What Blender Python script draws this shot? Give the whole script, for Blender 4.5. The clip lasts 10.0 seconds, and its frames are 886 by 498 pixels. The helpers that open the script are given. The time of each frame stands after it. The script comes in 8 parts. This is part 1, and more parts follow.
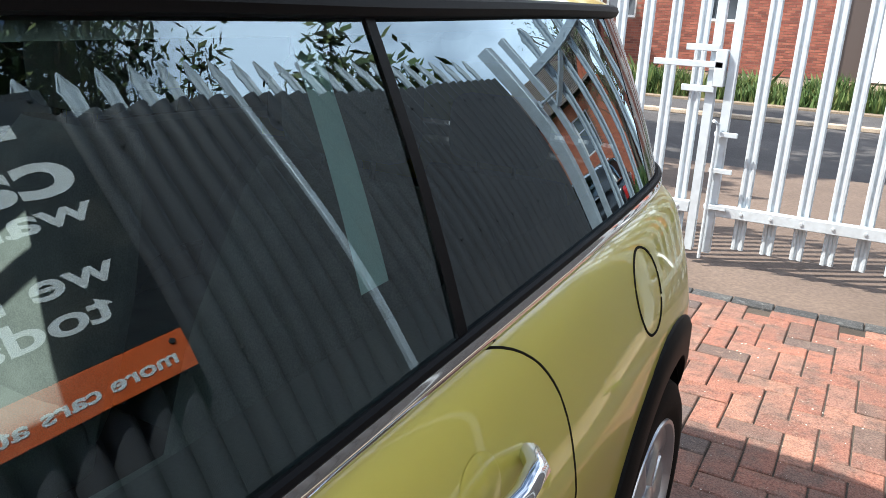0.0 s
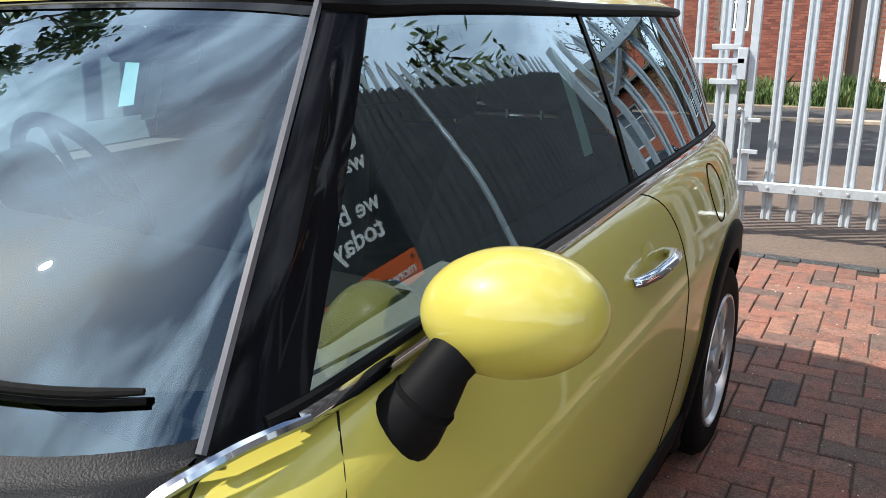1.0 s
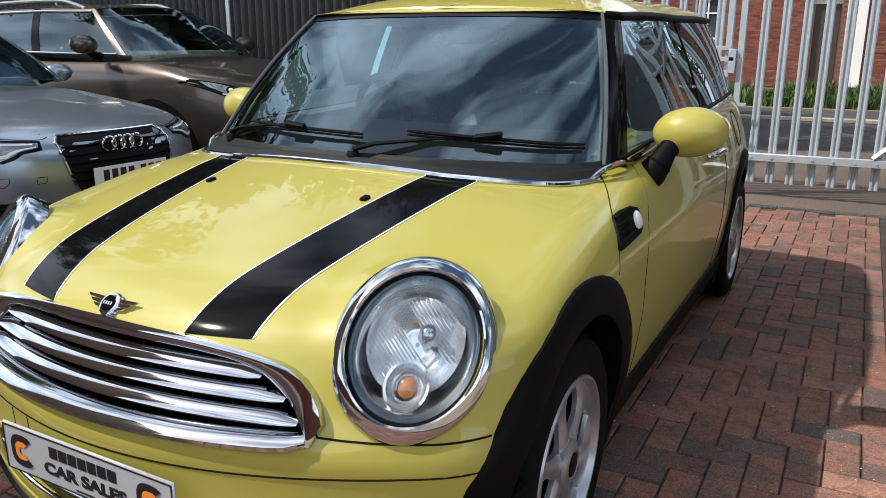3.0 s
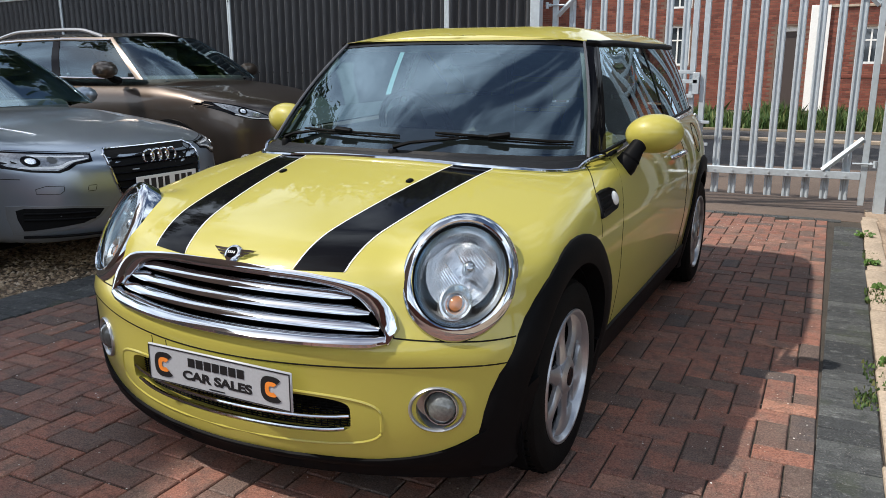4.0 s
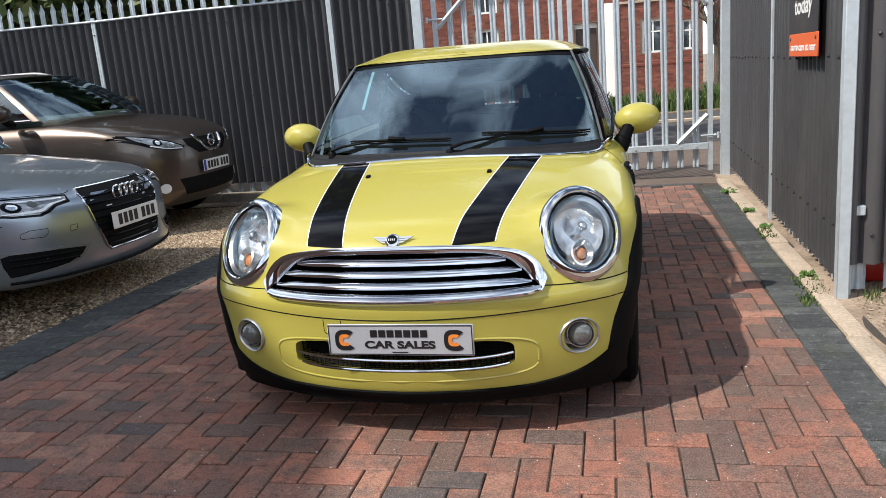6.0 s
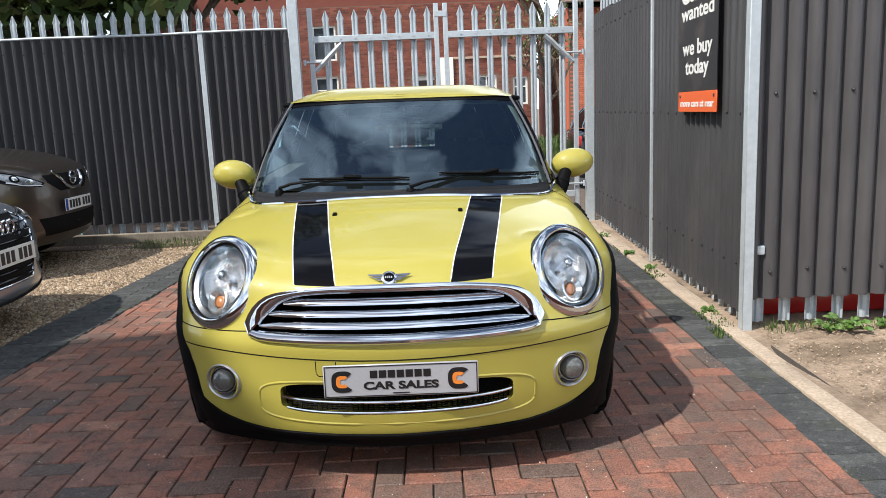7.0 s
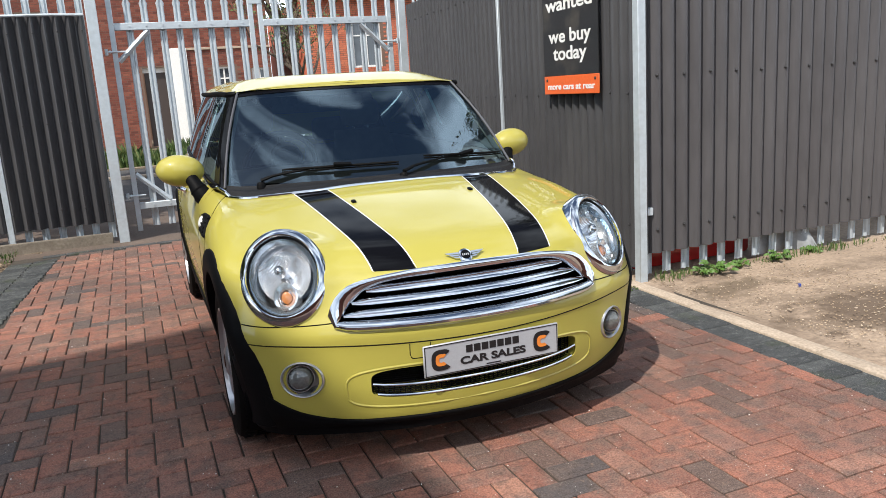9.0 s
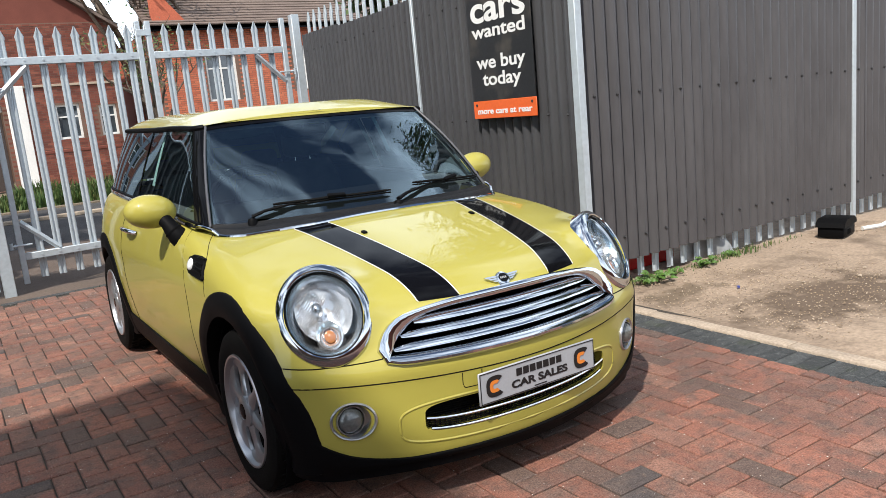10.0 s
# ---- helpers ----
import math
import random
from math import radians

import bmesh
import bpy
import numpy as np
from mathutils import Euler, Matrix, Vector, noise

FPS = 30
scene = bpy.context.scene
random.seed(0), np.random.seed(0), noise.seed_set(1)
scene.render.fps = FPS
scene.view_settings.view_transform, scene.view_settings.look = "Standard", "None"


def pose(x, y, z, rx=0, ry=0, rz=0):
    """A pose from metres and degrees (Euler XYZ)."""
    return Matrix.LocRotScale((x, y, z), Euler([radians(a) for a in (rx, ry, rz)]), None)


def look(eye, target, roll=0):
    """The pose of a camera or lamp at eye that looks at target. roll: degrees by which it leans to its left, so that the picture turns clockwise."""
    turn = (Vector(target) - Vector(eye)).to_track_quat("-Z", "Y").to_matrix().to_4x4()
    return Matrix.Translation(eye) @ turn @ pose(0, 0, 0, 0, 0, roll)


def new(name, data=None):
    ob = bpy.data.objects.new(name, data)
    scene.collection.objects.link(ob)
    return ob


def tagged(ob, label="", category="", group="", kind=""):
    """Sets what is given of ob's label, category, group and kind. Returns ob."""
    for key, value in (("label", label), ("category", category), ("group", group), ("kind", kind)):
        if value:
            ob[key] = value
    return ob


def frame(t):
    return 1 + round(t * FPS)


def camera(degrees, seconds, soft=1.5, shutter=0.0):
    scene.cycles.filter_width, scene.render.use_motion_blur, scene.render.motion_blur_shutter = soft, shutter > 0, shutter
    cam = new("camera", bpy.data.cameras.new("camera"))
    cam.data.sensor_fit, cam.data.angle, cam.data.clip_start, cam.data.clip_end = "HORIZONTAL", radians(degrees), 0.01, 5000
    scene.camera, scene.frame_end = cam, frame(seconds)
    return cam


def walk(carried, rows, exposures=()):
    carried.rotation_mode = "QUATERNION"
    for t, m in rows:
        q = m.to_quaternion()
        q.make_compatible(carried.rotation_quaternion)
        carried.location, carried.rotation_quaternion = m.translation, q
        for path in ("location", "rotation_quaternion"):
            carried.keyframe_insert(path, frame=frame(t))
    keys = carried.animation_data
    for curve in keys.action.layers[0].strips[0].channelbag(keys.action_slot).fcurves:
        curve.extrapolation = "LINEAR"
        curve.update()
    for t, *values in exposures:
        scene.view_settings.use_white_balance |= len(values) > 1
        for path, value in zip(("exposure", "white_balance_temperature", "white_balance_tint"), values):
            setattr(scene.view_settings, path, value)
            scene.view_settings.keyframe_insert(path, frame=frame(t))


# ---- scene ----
cam = camera(59.8, 10.0, soft=0.6)
PATH = [
    (0, (1.125, 0.907, 1.343), (0.202, 2.578, 0.748), 2.7),
    (0.5, (1.203, 0.487, 1.313), (0.25, 2.159, 0.767), -0.1),
    (1, (1.224, 0.043, 1.292), (0.248, 1.705, 0.756), -0.4),
    (1.5, (1.241, -0.403, 1.299), (0.268, 1.272, 0.802), 0.1),
    (2, (1.269, -0.835, 1.285), (0.314, 0.849, 0.779), -0.1),
    (2.5, (1.206, -1.25, 1.281), (0.305, 0.454, 0.748), -0.3),
    (3, (1.318, -1.604, 1.248), (0.406, 0.099, 0.731), 0.0),
    (4.5, (1.486, -2.544, 1.229), (0.671, -0.769, 0.796), -1.2),
    (5, (1.325, -2.834, 1.243), (0.59, -1.029, 0.792), -3.2),
    (6.5, (0.436, -3.174, 1.285), (0.229, -1.228, 0.871), -3.8),
    (7, (0.143, -3.184, 1.279), (0.167, -1.215, 0.926), -2.4),
    (7.5, (-0.184, -3.218, 1.298), (0.014, -1.26, 0.947), -2.3),
    (8, (-0.484, -3.276, 1.311), (-0.107, -1.351, 0.921), -2.5),
    (8.5, (-0.777, -3.161, 1.307), (-0.277, -1.269, 0.893), -3.2),
    (9, (-1.063, -3.053, 1.31), (-0.35, -1.23, 0.899), -3.7),
    (9.5, (-1.357, -2.922, 1.325), (-0.418, -1.2, 0.936), -4.9),
    (10, (-1.605, -2.717, 1.341), (-0.551, -1.058, 0.973), -5.5),
]
walk(cam, [(t, look(eye, target, roll)) for t, eye, target, roll in PATH],
     [(0.0, 1.18), (0.5, 1.06), (1.0, 0.74), (1.5, 0.38), (2.0, 0.19), (2.5, 0.06), (3.0, 0.04), (4.5, 0.12), (7.0, 0.21), (9.0, 0.19), (10.0, 0.13)])

# ---- sky, sun ----
SUN_DIR = Vector((-0.63, -0.46, 1.0)).normalized()
world = bpy.data.worlds.new("sky")
scene.world = world
world.use_nodes = True
wt = world.node_tree
wt.nodes.clear()
w_out = wt.nodes.new("ShaderNodeOutputWorld")
w_bg = wt.nodes.new("ShaderNodeBackground")
w_bg.inputs["Strength"].default_value = 0.10
w_sky = wt.nodes.new("ShaderNodeTexSky")
w_sky.sky_type = "NISHITA"
w_sky.sun_disc = False
w_sky.sun_elevation = math.asin(SUN_DIR.z)
w_sky.sun_rotation = math.atan2(SUN_DIR.x, SUN_DIR.y)
w_sky.air_density, w_sky.dust_density = 1.0, 1.5
w_co = wt.nodes.new("ShaderNodeTexCoord")
w_map = wt.nodes.new("ShaderNodeMapping")
w_map.inputs["Location"].default_value = (3.1, 1.7, 0.4)
w_map.inputs["Scale"].default_value = (1.0, 1.0, 1.35)
w_noise = wt.nodes.new("ShaderNodeTexNoise")
w_noise.inputs["Scale"].default_value = 2.6
w_noise.inputs["Detail"].default_value = 5
w_noise.inputs["Roughness"].default_value = 0.55
w_ramp = wt.nodes.new("ShaderNodeValToRGB")
w_ramp.color_ramp.elements[0].position = 0.44
w_ramp.color_ramp.elements[1].position = 0.66
w_mix = wt.nodes.new("ShaderNodeMixRGB")
w_mix.inputs["Color2"].default_value = (15.8, 17.8, 20.2, 1)
wt.links.new(w_co.outputs["Generated"], w_map.inputs["Vector"])
wt.links.new(w_map.outputs["Vector"], w_noise.inputs["Vector"])
w_sep = wt.nodes.new("ShaderNodeSeparateXYZ")
w_low = wt.nodes.new("ShaderNodeMath")
w_low.operation = "MULTIPLY_ADD"
w_low.inputs[1].default_value, w_low.inputs[2].default_value = -0.20, 0.145
w_add = wt.nodes.new("ShaderNodeMath")
wt.links.new(w_co.outputs["Generated"], w_sep.inputs[0])
wt.links.new(w_sep.outputs["Z"], w_low.inputs[0])
wt.links.new(w_noise.outputs["Fac"], w_add.inputs[0])
wt.links.new(w_low.outputs[0], w_add.inputs[1])
wt.links.new(w_add.outputs[0], w_ramp.inputs["Fac"])
wt.links.new(w_ramp.outputs["Color"], w_mix.inputs["Fac"])
wt.links.new(w_sky.outputs["Color"], w_mix.inputs["Color1"])
wt.links.new(w_mix.outputs["Color"], w_bg.inputs["Color"])
wt.links.new(w_bg.outputs["Background"], w_out.inputs["Surface"])

sun_data = bpy.data.lights.new("sun", "SUN")
sun_data.energy, sun_data.angle, sun_data.color = 4.8, radians(0.8), (1.0, 0.95, 0.87)
sun = new("sun", sun_data)
sun.matrix_world = look(SUN_DIR * 30, (0, 0, 0))

# ---- materials ----
def material(name, colour, rough=0.5, metal=0.0, coat=0.0, vary=0.0, grain=40.0, blotch=2.0, bump=0.0, bump_scale=None, pieces="", ramp=None, spec=0.5, trans=0.0, ior=1.45, emit=None, stretch=(1, 1, 1), dirt=0.0, dirt_colour=(0.2, 0.17, 0.13), rough_vary=0.0):
    """A surface with colour variation at two scales, fine relief and dirt patches. pieces: 'object' or 'island' picks one tone a piece from ramp."""
    m = bpy.data.materials.new(name)
    m.use_nodes = True
    nt = m.node_tree
    b = nt.nodes["Principled BSDF"]
    b.inputs["Base Color"].default_value = (*colour, 1)
    b.inputs["Roughness"].default_value = rough
    b.inputs["Metallic"].default_value = metal
    b.inputs["Specular IOR Level"].default_value = spec
    b.inputs["Coat Weight"].default_value = coat
    b.inputs["Coat Roughness"].default_value = 0.03
    b.inputs["Transmission Weight"].default_value = trans
    b.inputs["IOR"].default_value = ior
    if emit:
        b.inputs["Emission Color"].default_value = (*emit[0], 1)
        b.inputs["Emission Strength"].default_value = emit[1]
    L = nt.links.new
    co = nt.nodes.new("ShaderNodeTexCoord")
    mp = nt.nodes.new("ShaderNodeMapping")
    mp.inputs["Scale"].default_value = stretch
    L(co.outputs["Object"], mp.inputs["Vector"])

    def tex(scale, detail=4.0):
        n = nt.nodes.new("ShaderNodeTexNoise")
        n.inputs["Scale"].default_value = scale
        n.inputs["Detail"].default_value = detail
        L(mp.outputs["Vector"], n.inputs["Vector"])
        return n

    last = None
    if pieces:
        rp = nt.nodes.new("ShaderNodeValToRGB")
        el = rp.color_ramp.elements
        el[0].position, el[0].color = ramp[0][0], (*ramp[0][1], 1)
        el[1].position, el[1].color = ramp[-1][0], (*ramp[-1][1], 1)
        for pos, c in ramp[1:-1]:
            e = el.new(pos)
            e.color = (*c, 1)
        if pieces == "object":
            L(nt.nodes.new("ShaderNodeObjectInfo").outputs["Random"], rp.inputs["Fac"])
        else:
            L(nt.nodes.new("ShaderNodeNewGeometry").outputs["Random Per Island"], rp.inputs["Fac"])
        last = rp.outputs["Color"]
    if vary:
        for scale, amount, detail in ((grain, vary, 3.0), (blotch, vary * 0.8, 5.0)):
            n = tex(scale, detail)
            mr = nt.nodes.new("ShaderNodeMapRange")
            mr.inputs["From Min"].default_value, mr.inputs["From Max"].default_value = 0.3, 0.7
            mr.inputs["To Min"].default_value, mr.inputs["To Max"].default_value = 1 - amount, 1 + amount
            L(n.outputs["Fac"], mr.inputs["Value"])
            mx = nt.nodes.new("ShaderNodeMixRGB")
            mx.blend_type = "MULTIPLY"
            mx.inputs["Fac"].default_value = 1
            if last:
                L(last, mx.inputs["Color1"])
            else:
                mx.inputs["Color1"].default_value = (*colour, 1)
            L(mr.outputs["Result"], mx.inputs["Color2"])
            last = mx.outputs["Color"]
    if dirt:
        n = tex(blotch * 2.3, 8.0)
        rp = nt.nodes.new("ShaderNodeValToRGB")
        rp.color_ramp.elements[0].position = 0.5
        rp.color_ramp.elements[1].position = 0.72
        rp.color_ramp.elements[1].color = (dirt, dirt, dirt, 1)
        L(n.outputs["Fac"], rp.inputs["Fac"])
        mx = nt.nodes.new("ShaderNodeMixRGB")
        L(rp.outputs["Color"], mx.inputs["Fac"])
        if last:
            L(last, mx.inputs["Color1"])
        else:
            mx.inputs["Color1"].default_value = (*colour, 1)
        mx.inputs["Color2"].default_value = (*dirt_colour, 1)
        last = mx.outputs["Color"]
    if last:
        L(last, b.inputs["Base Color"])
    if rough_vary:
        n = tex(blotch * 3, 5.0)
        mr = nt.nodes.new("ShaderNodeMapRange")
        mr.inputs["From Min"].default_value, mr.inputs["From Max"].default_value = 0.3, 0.7
        mr.inputs["To Min"].default_value, mr.inputs["To Max"].default_value = max(0.02, rough - rough_vary), min(1, rough + rough_vary)
        L(n.outputs["Fac"], mr.inputs["Value"])
        L(mr.outputs["Result"], b.inputs["Roughness"])
    if bump:
        n = tex(bump_scale or grain * 2, 6.0)
        bp = nt.nodes.new("ShaderNodeBump")
        bp.inputs["Strength"].default_value = bump
        bp.inputs["Distance"].default_value = 0.01
        L(n.outputs["Fac"], bp.inputs["Height"])
        L(bp.outputs["Normal"], b.inputs["Normal"])
    return m


YELLOW = material("yellow_paint", (0.40, 0.350, 0.066), spec=0.3, rough=0.42, coat=0.75, vary=0.03, grain=900, blotch=1.5, metal=0.0)
BLACK_PAINT = material("black_gloss", (0.004, 0.004, 0.005), spec=0.12, rough=0.06)
PLASTIC = material("black_plastic", (0.0035, 0.0035, 0.004), spec=0.09, rough=0.55, vary=0.12, grain=300, blotch=6, bump=0.06, bump_scale=900)
RUBBER = material("tyre_rubber", (0.006, 0.0058, 0.0055), spec=0.1, rough=0.75, vary=0.2, grain=120, blotch=9, bump=0.1, bump_scale=400)
CHROME = material("chrome", (0.60, 0.62, 0.65), rough=0.05, metal=1.0, rough_vary=0.03)
ALLOY = material("alloy_silver", (0.46, 0.47, 0.49), rough=0.3, metal=0.8, vary=0.04, grain=200, blotch=8)
SEAM = material("panel_gap", (0.012, 0.011, 0.008), spec=0.05, rough=0.8)
DARK = material("dark_void", (0.006, 0.006, 0.0065), spec=0.03, rough=0.9)
MESH_BLACK = material("mesh_black", (0.006, 0.006, 0.0065), spec=0.1, rough=0.6, vary=0.3, grain=200)
FABRIC = material("seat_fabric", (0.14, 0.155, 0.152), rough=0.9, vary=0.25, grain=350, blotch=10, bump=0.2, bump_scale=700)
TRIM_GREY = material("cabin_trim", (0.10, 0.105, 0.11), rough=0.7, vary=0.1, grain=300)
TRIM_LIGHT = material("cabin_headlining", (0.42, 0.42, 0.41), rough=0.9, vary=0.06, grain=300)
LINING = material("pillar_lining", (0.17, 0.205, 0.2), rough=0.85, vary=0.08, grain=300)
TEAL_LINING = material("door_pillar_lining", (0.34, 0.50, 0.50), rough=0.8, vary=0.06, grain=300)
WHITE_LINE = material("pinstripe_white", (0.8, 0.8, 0.78), rough=0.35)
ORANGE = material("amber_lens", (0.50, 0.19, 0.06), rough=0.12, coat=1.0)
RED_LENS = material("red_plastic", (0.5, 0.02, 0.02), rough=0.25, coat=0.5)
FOG_LENS = material("fog_lens", (0.10, 0.105, 0.10), rough=0.15, coat=1.0, vary=0.2, grain=120)
WHITE_PLASTIC = material("clear_lens", (0.72, 0.72, 0.70), rough=0.2, coat=0.6)
REFLECTOR = material("lamp_reflector", (0.90, 0.91, 0.92), rough=0.14, metal=0.85)
LAMP_SILVER = material("lamp_silver", (0.50, 0.51, 0.53), rough=0.18, metal=0.95, vary=0.08, grain=60, blotch=14)
PLATE = material("plate_silver", (0.37, 0.38, 0.40), rough=0.35, vary=0.04, grain=150, coat=0.3)
INK = material("plate_ink", (0.012, 0.012, 0.013), rough=0.4)
SIGN_ORANGE = material("sign_orange", (0.75, 0.13, 0.03), rough=0.45, vary=0.05, grain=60)
PLATE_ORANGE = material("plate_orange", (0.72, 0.22, 0.035), rough=0.4, vary=0.04, grain=60)
SIGN_BLACK = material("sign_black", (0.02, 0.021, 0.023), rough=0.4, vary=0.15, grain=80, dirt=0.25)
SIGN_WHITE = material("sign_white", (0.78, 0.78, 0.76), rough=0.45, vary=0.05, grain=60)


def glass(name, tint, see):
    """A thin pane: a sharp reflection over a tinted view through it."""
    m = bpy.data.materials.new(name)
    m.use_nodes = True
    nt = m.node_tree
    nt.nodes.clear()
    out = nt.nodes.new("ShaderNodeOutputMaterial")
    mix = nt.nodes.new("ShaderNodeMixShader")
    tr = nt.nodes.new("ShaderNodeBsdfTransparent")
    tr.inputs["Color"].default_value = (*tint, 1)
    gl = nt.nodes.new("ShaderNodeBsdfGlossy")
    gl.inputs["Roughness"].default_value = 0.005
    gl.inputs["Color"].default_value = (0.70, 0.88, 1.0, 1)
    fr = nt.nodes.new("ShaderNodeFresnel")
    fr.inputs["IOR"].default_value = see
    nt.links.new(fr.outputs["Fac"], mix.inputs["Fac"])
    nt.links.new(tr.outputs["BSDF"], mix.inputs[1])
    nt.links.new(gl.outputs["BSDF"], mix.inputs[2])
    nt.links.new(mix.outputs["Shader"], out.inputs["Surface"])
    return m


GLASS = glass("window_glass", (0.62, 0.78, 0.78), 2.2)
SIDE_GLASS = glass("door_glass", (0.76, 0.93, 0.89), 2.25)
GLASS_DARK = glass("privacy_glass", (0.22, 0.25, 0.25), 2.2)
LENS = glass("lamp_lens", (0.93, 0.94, 0.95), 1.45)

BRICK_TONES = ((0.0, (0.105, 0.09, 0.088)), (0.09, (0.17, 0.115, 0.095)), (0.35, (0.294, 0.131, 0.095)), (0.65, (0.371, 0.16, 0.111)), (0.85, (0.285, 0.152, 0.117)), (1.0, (0.425, 0.212, 0.147)))
SLATE_TONES = ((0.0, (0.055, 0.058, 0.06)), (0.5, (0.08, 0.084, 0.085)), (1.0, (0.115, 0.12, 0.118)))


def paving_stuff(name, pieces, tones, rough, stain, stain_at, pale, pale_at, grey, moss=0.0):
    """Worn blocks: one tone a block, stains over several blocks, pale scuffs, specks of grit and fine pores."""
    m = material(name, tones[0][1], rough=rough, pieces=pieces, ramp=tones, spec=0.35)
    nt = m.node_tree
    L = nt.links.new
    b = nt.nodes["Principled BSDF"]
    pos = nt.nodes.new("ShaderNodeNewGeometry").outputs["Position"]
    last = b.inputs["Base Color"].links[0].from_socket

    def layer(last, scale, detail, p0, p1, colour, amount, blend="MIX", rough_noise=0.6):
        n = nt.nodes.new("ShaderNodeTexNoise")
        n.inputs["Scale"].default_value, n.inputs["Detail"].default_value, n.inputs["Roughness"].default_value = scale, detail, rough_noise
        L(pos, n.inputs["Vector"])
        mr = nt.nodes.new("ShaderNodeMapRange")
        mr.inputs["From Min"].default_value, mr.inputs["From Max"].default_value = p0, p1
        mr.inputs["To Min"].default_value, mr.inputs["To Max"].default_value = 0.0, amount
        L(n.outputs["Fac"], mr.inputs["Value"])
        mx = nt.nodes.new("ShaderNodeMixRGB")
        mx.blend_type = blend
        L(mr.outputs["Result"], mx.inputs["Fac"])
        L(last, mx.inputs["Color1"])
        mx.inputs["Color2"].default_value = (*colour, 1)
        return mx.outputs["Color"]

    last = layer(last, 1.1, 9, *stain_at, stain, 0.45)
    last = layer(last, 8, 5, 0.46, 0.62, grey, 0.7)
    last = layer(last, 21, 6, 0.50, 0.68, stain, 0.5)
    last = layer(last, 26, 7, *pale_at, pale, 0.5)
    last = layer(last, 150, 4, 0.42, 0.62, (0.35, 0.33, 0.32), 0.7, "MULTIPLY")
    last = layer(last, 330, 2, 0.66, 0.72, (0.5, 0.45, 0.4), 0.75)
    if moss:
        last = layer(last, 3.2, 9, 0.56, 0.68, (0.05, 0.065, 0.02), moss)
    L(last, b.inputs["Base Color"])
    n = nt.nodes.new("ShaderNodeTexNoise")
    n.inputs["Scale"].default_value, n.inputs["Detail"].default_value = 190, 6
    L(pos, n.inputs["Vector"])
    bp = nt.nodes.new("ShaderNodeBump")
    bp.inputs["Strength"].default_value, bp.inputs["Distance"].default_value = 0.5, 0.006
    L(n.outputs["Fac"], bp.inputs["Height"])
    L(bp.outputs["Normal"], b.inputs["Normal"])
    return m


PAVER = paving_stuff("paver_red", "object", BRICK_TONES, 0.74, (0.075, 0.052, 0.045), (0.47, 0.68), (0.40, 0.27, 0.20), (0.60, 0.74), (0.165, 0.118, 0.098))
PAVER_REST = paving_stuff("paver_red_rest", "island", BRICK_TONES, 0.74, (0.075, 0.052, 0.045), (0.47, 0.68), (0.40, 0.27, 0.20), (0.60, 0.74), (0.165, 0.118, 0.098))
SLATE = paving_stuff("paver_charcoal", "object", SLATE_TONES, 0.8, (0.03, 0.033, 0.036), (0.45, 0.62), (0.24, 0.25, 0.245), (0.56, 0.70), (0.05, 0.053, 0.055), 0.35)
JOINT = material("joint_sand", (0.055, 0.045, 0.036), rough=0.95, vary=0.35, grain=120, blotch=3, bump=0.4, bump_scale=200)
CONCRETE = material("kerb_concrete", (0.42, 0.335, 0.255), rough=0.9, vary=0.2, grain=70, blotch=3, bump=0.4, bump_scale=150, dirt=0.4, dirt_colour=(0.25, 0.2, 0.14))
SAND = material("sandy_ground", (0.34, 0.255, 0.185), rough=0.95, vary=0.22, grain=45, blotch=1.3, bump=0.7, bump_scale=80, dirt=0.85, dirt_colour=(0.14, 0.10, 0.07))


def damp_patch(m, centre, radii, colour):
    """A dark damp stain with a ragged edge on the ground."""
    nt = m.node_tree
    L = nt.links.new
    b = nt.nodes["Principled BSDF"]
    last = b.inputs["Base Color"].links[0].from_socket
    mp = nt.nodes.new("ShaderNodeMapping")
    mp.vector_type = "TEXTURE"
    mp.inputs["Location"].default_value = centre
    mp.inputs["Scale"].default_value = radii
    L(nt.nodes.new("ShaderNodeNewGeometry").outputs["Position"], mp.inputs["Vector"])
    ln = nt.nodes.new("ShaderNodeVectorMath")
    ln.operation = "LENGTH"
    L(mp.outputs["Vector"], ln.inputs[0])
    n = nt.nodes.new("ShaderNodeTexNoise")
    n.inputs["Scale"].default_value, n.inputs["Detail"].default_value = 6, 8
    L(nt.nodes.new("ShaderNodeNewGeometry").outputs["Position"], n.inputs["Vector"])
    ad = nt.nodes.new("ShaderNodeMath")
    ad.operation = "MULTIPLY_ADD"
    L(n.outputs["Fac"], ad.inputs[0])
    ad.inputs[1].default_value = 2.4
    L(ln.outputs["Value"], ad.inputs[2])
    mr = nt.nodes.new("ShaderNodeMapRange")
    mr.inputs["From Min"].default_value, mr.inputs["From Max"].default_value = 2.3, 1.75
    mr.inputs["To Min"].default_value, mr.inputs["To Max"].default_value = 0.0, 0.92
    L(ad.outputs["Value"], mr.inputs["Value"])
    mx = nt.nodes.new("ShaderNodeMixRGB")
    L(mr.outputs["Result"], mx.inputs["Fac"])
    L(last, mx.inputs["Color1"])
    mx.inputs["Color2"].default_value = (*colour, 1)
    L(mx.outputs["Color"], b.inputs["Base Color"])


damp_patch(SAND, (2.72, -0.2, 0.0), (0.85, 0.36, 1.0), (0.115, 0.08, 0.055))
damp_patch(SAND, (2.25, 0.55, 0.0), (0.35, 0.16, 1.0), (0.15, 0.11, 0.075))
GRAVEL = material("gravel_bed", (0.30, 0.225, 0.16), rough=0.95)


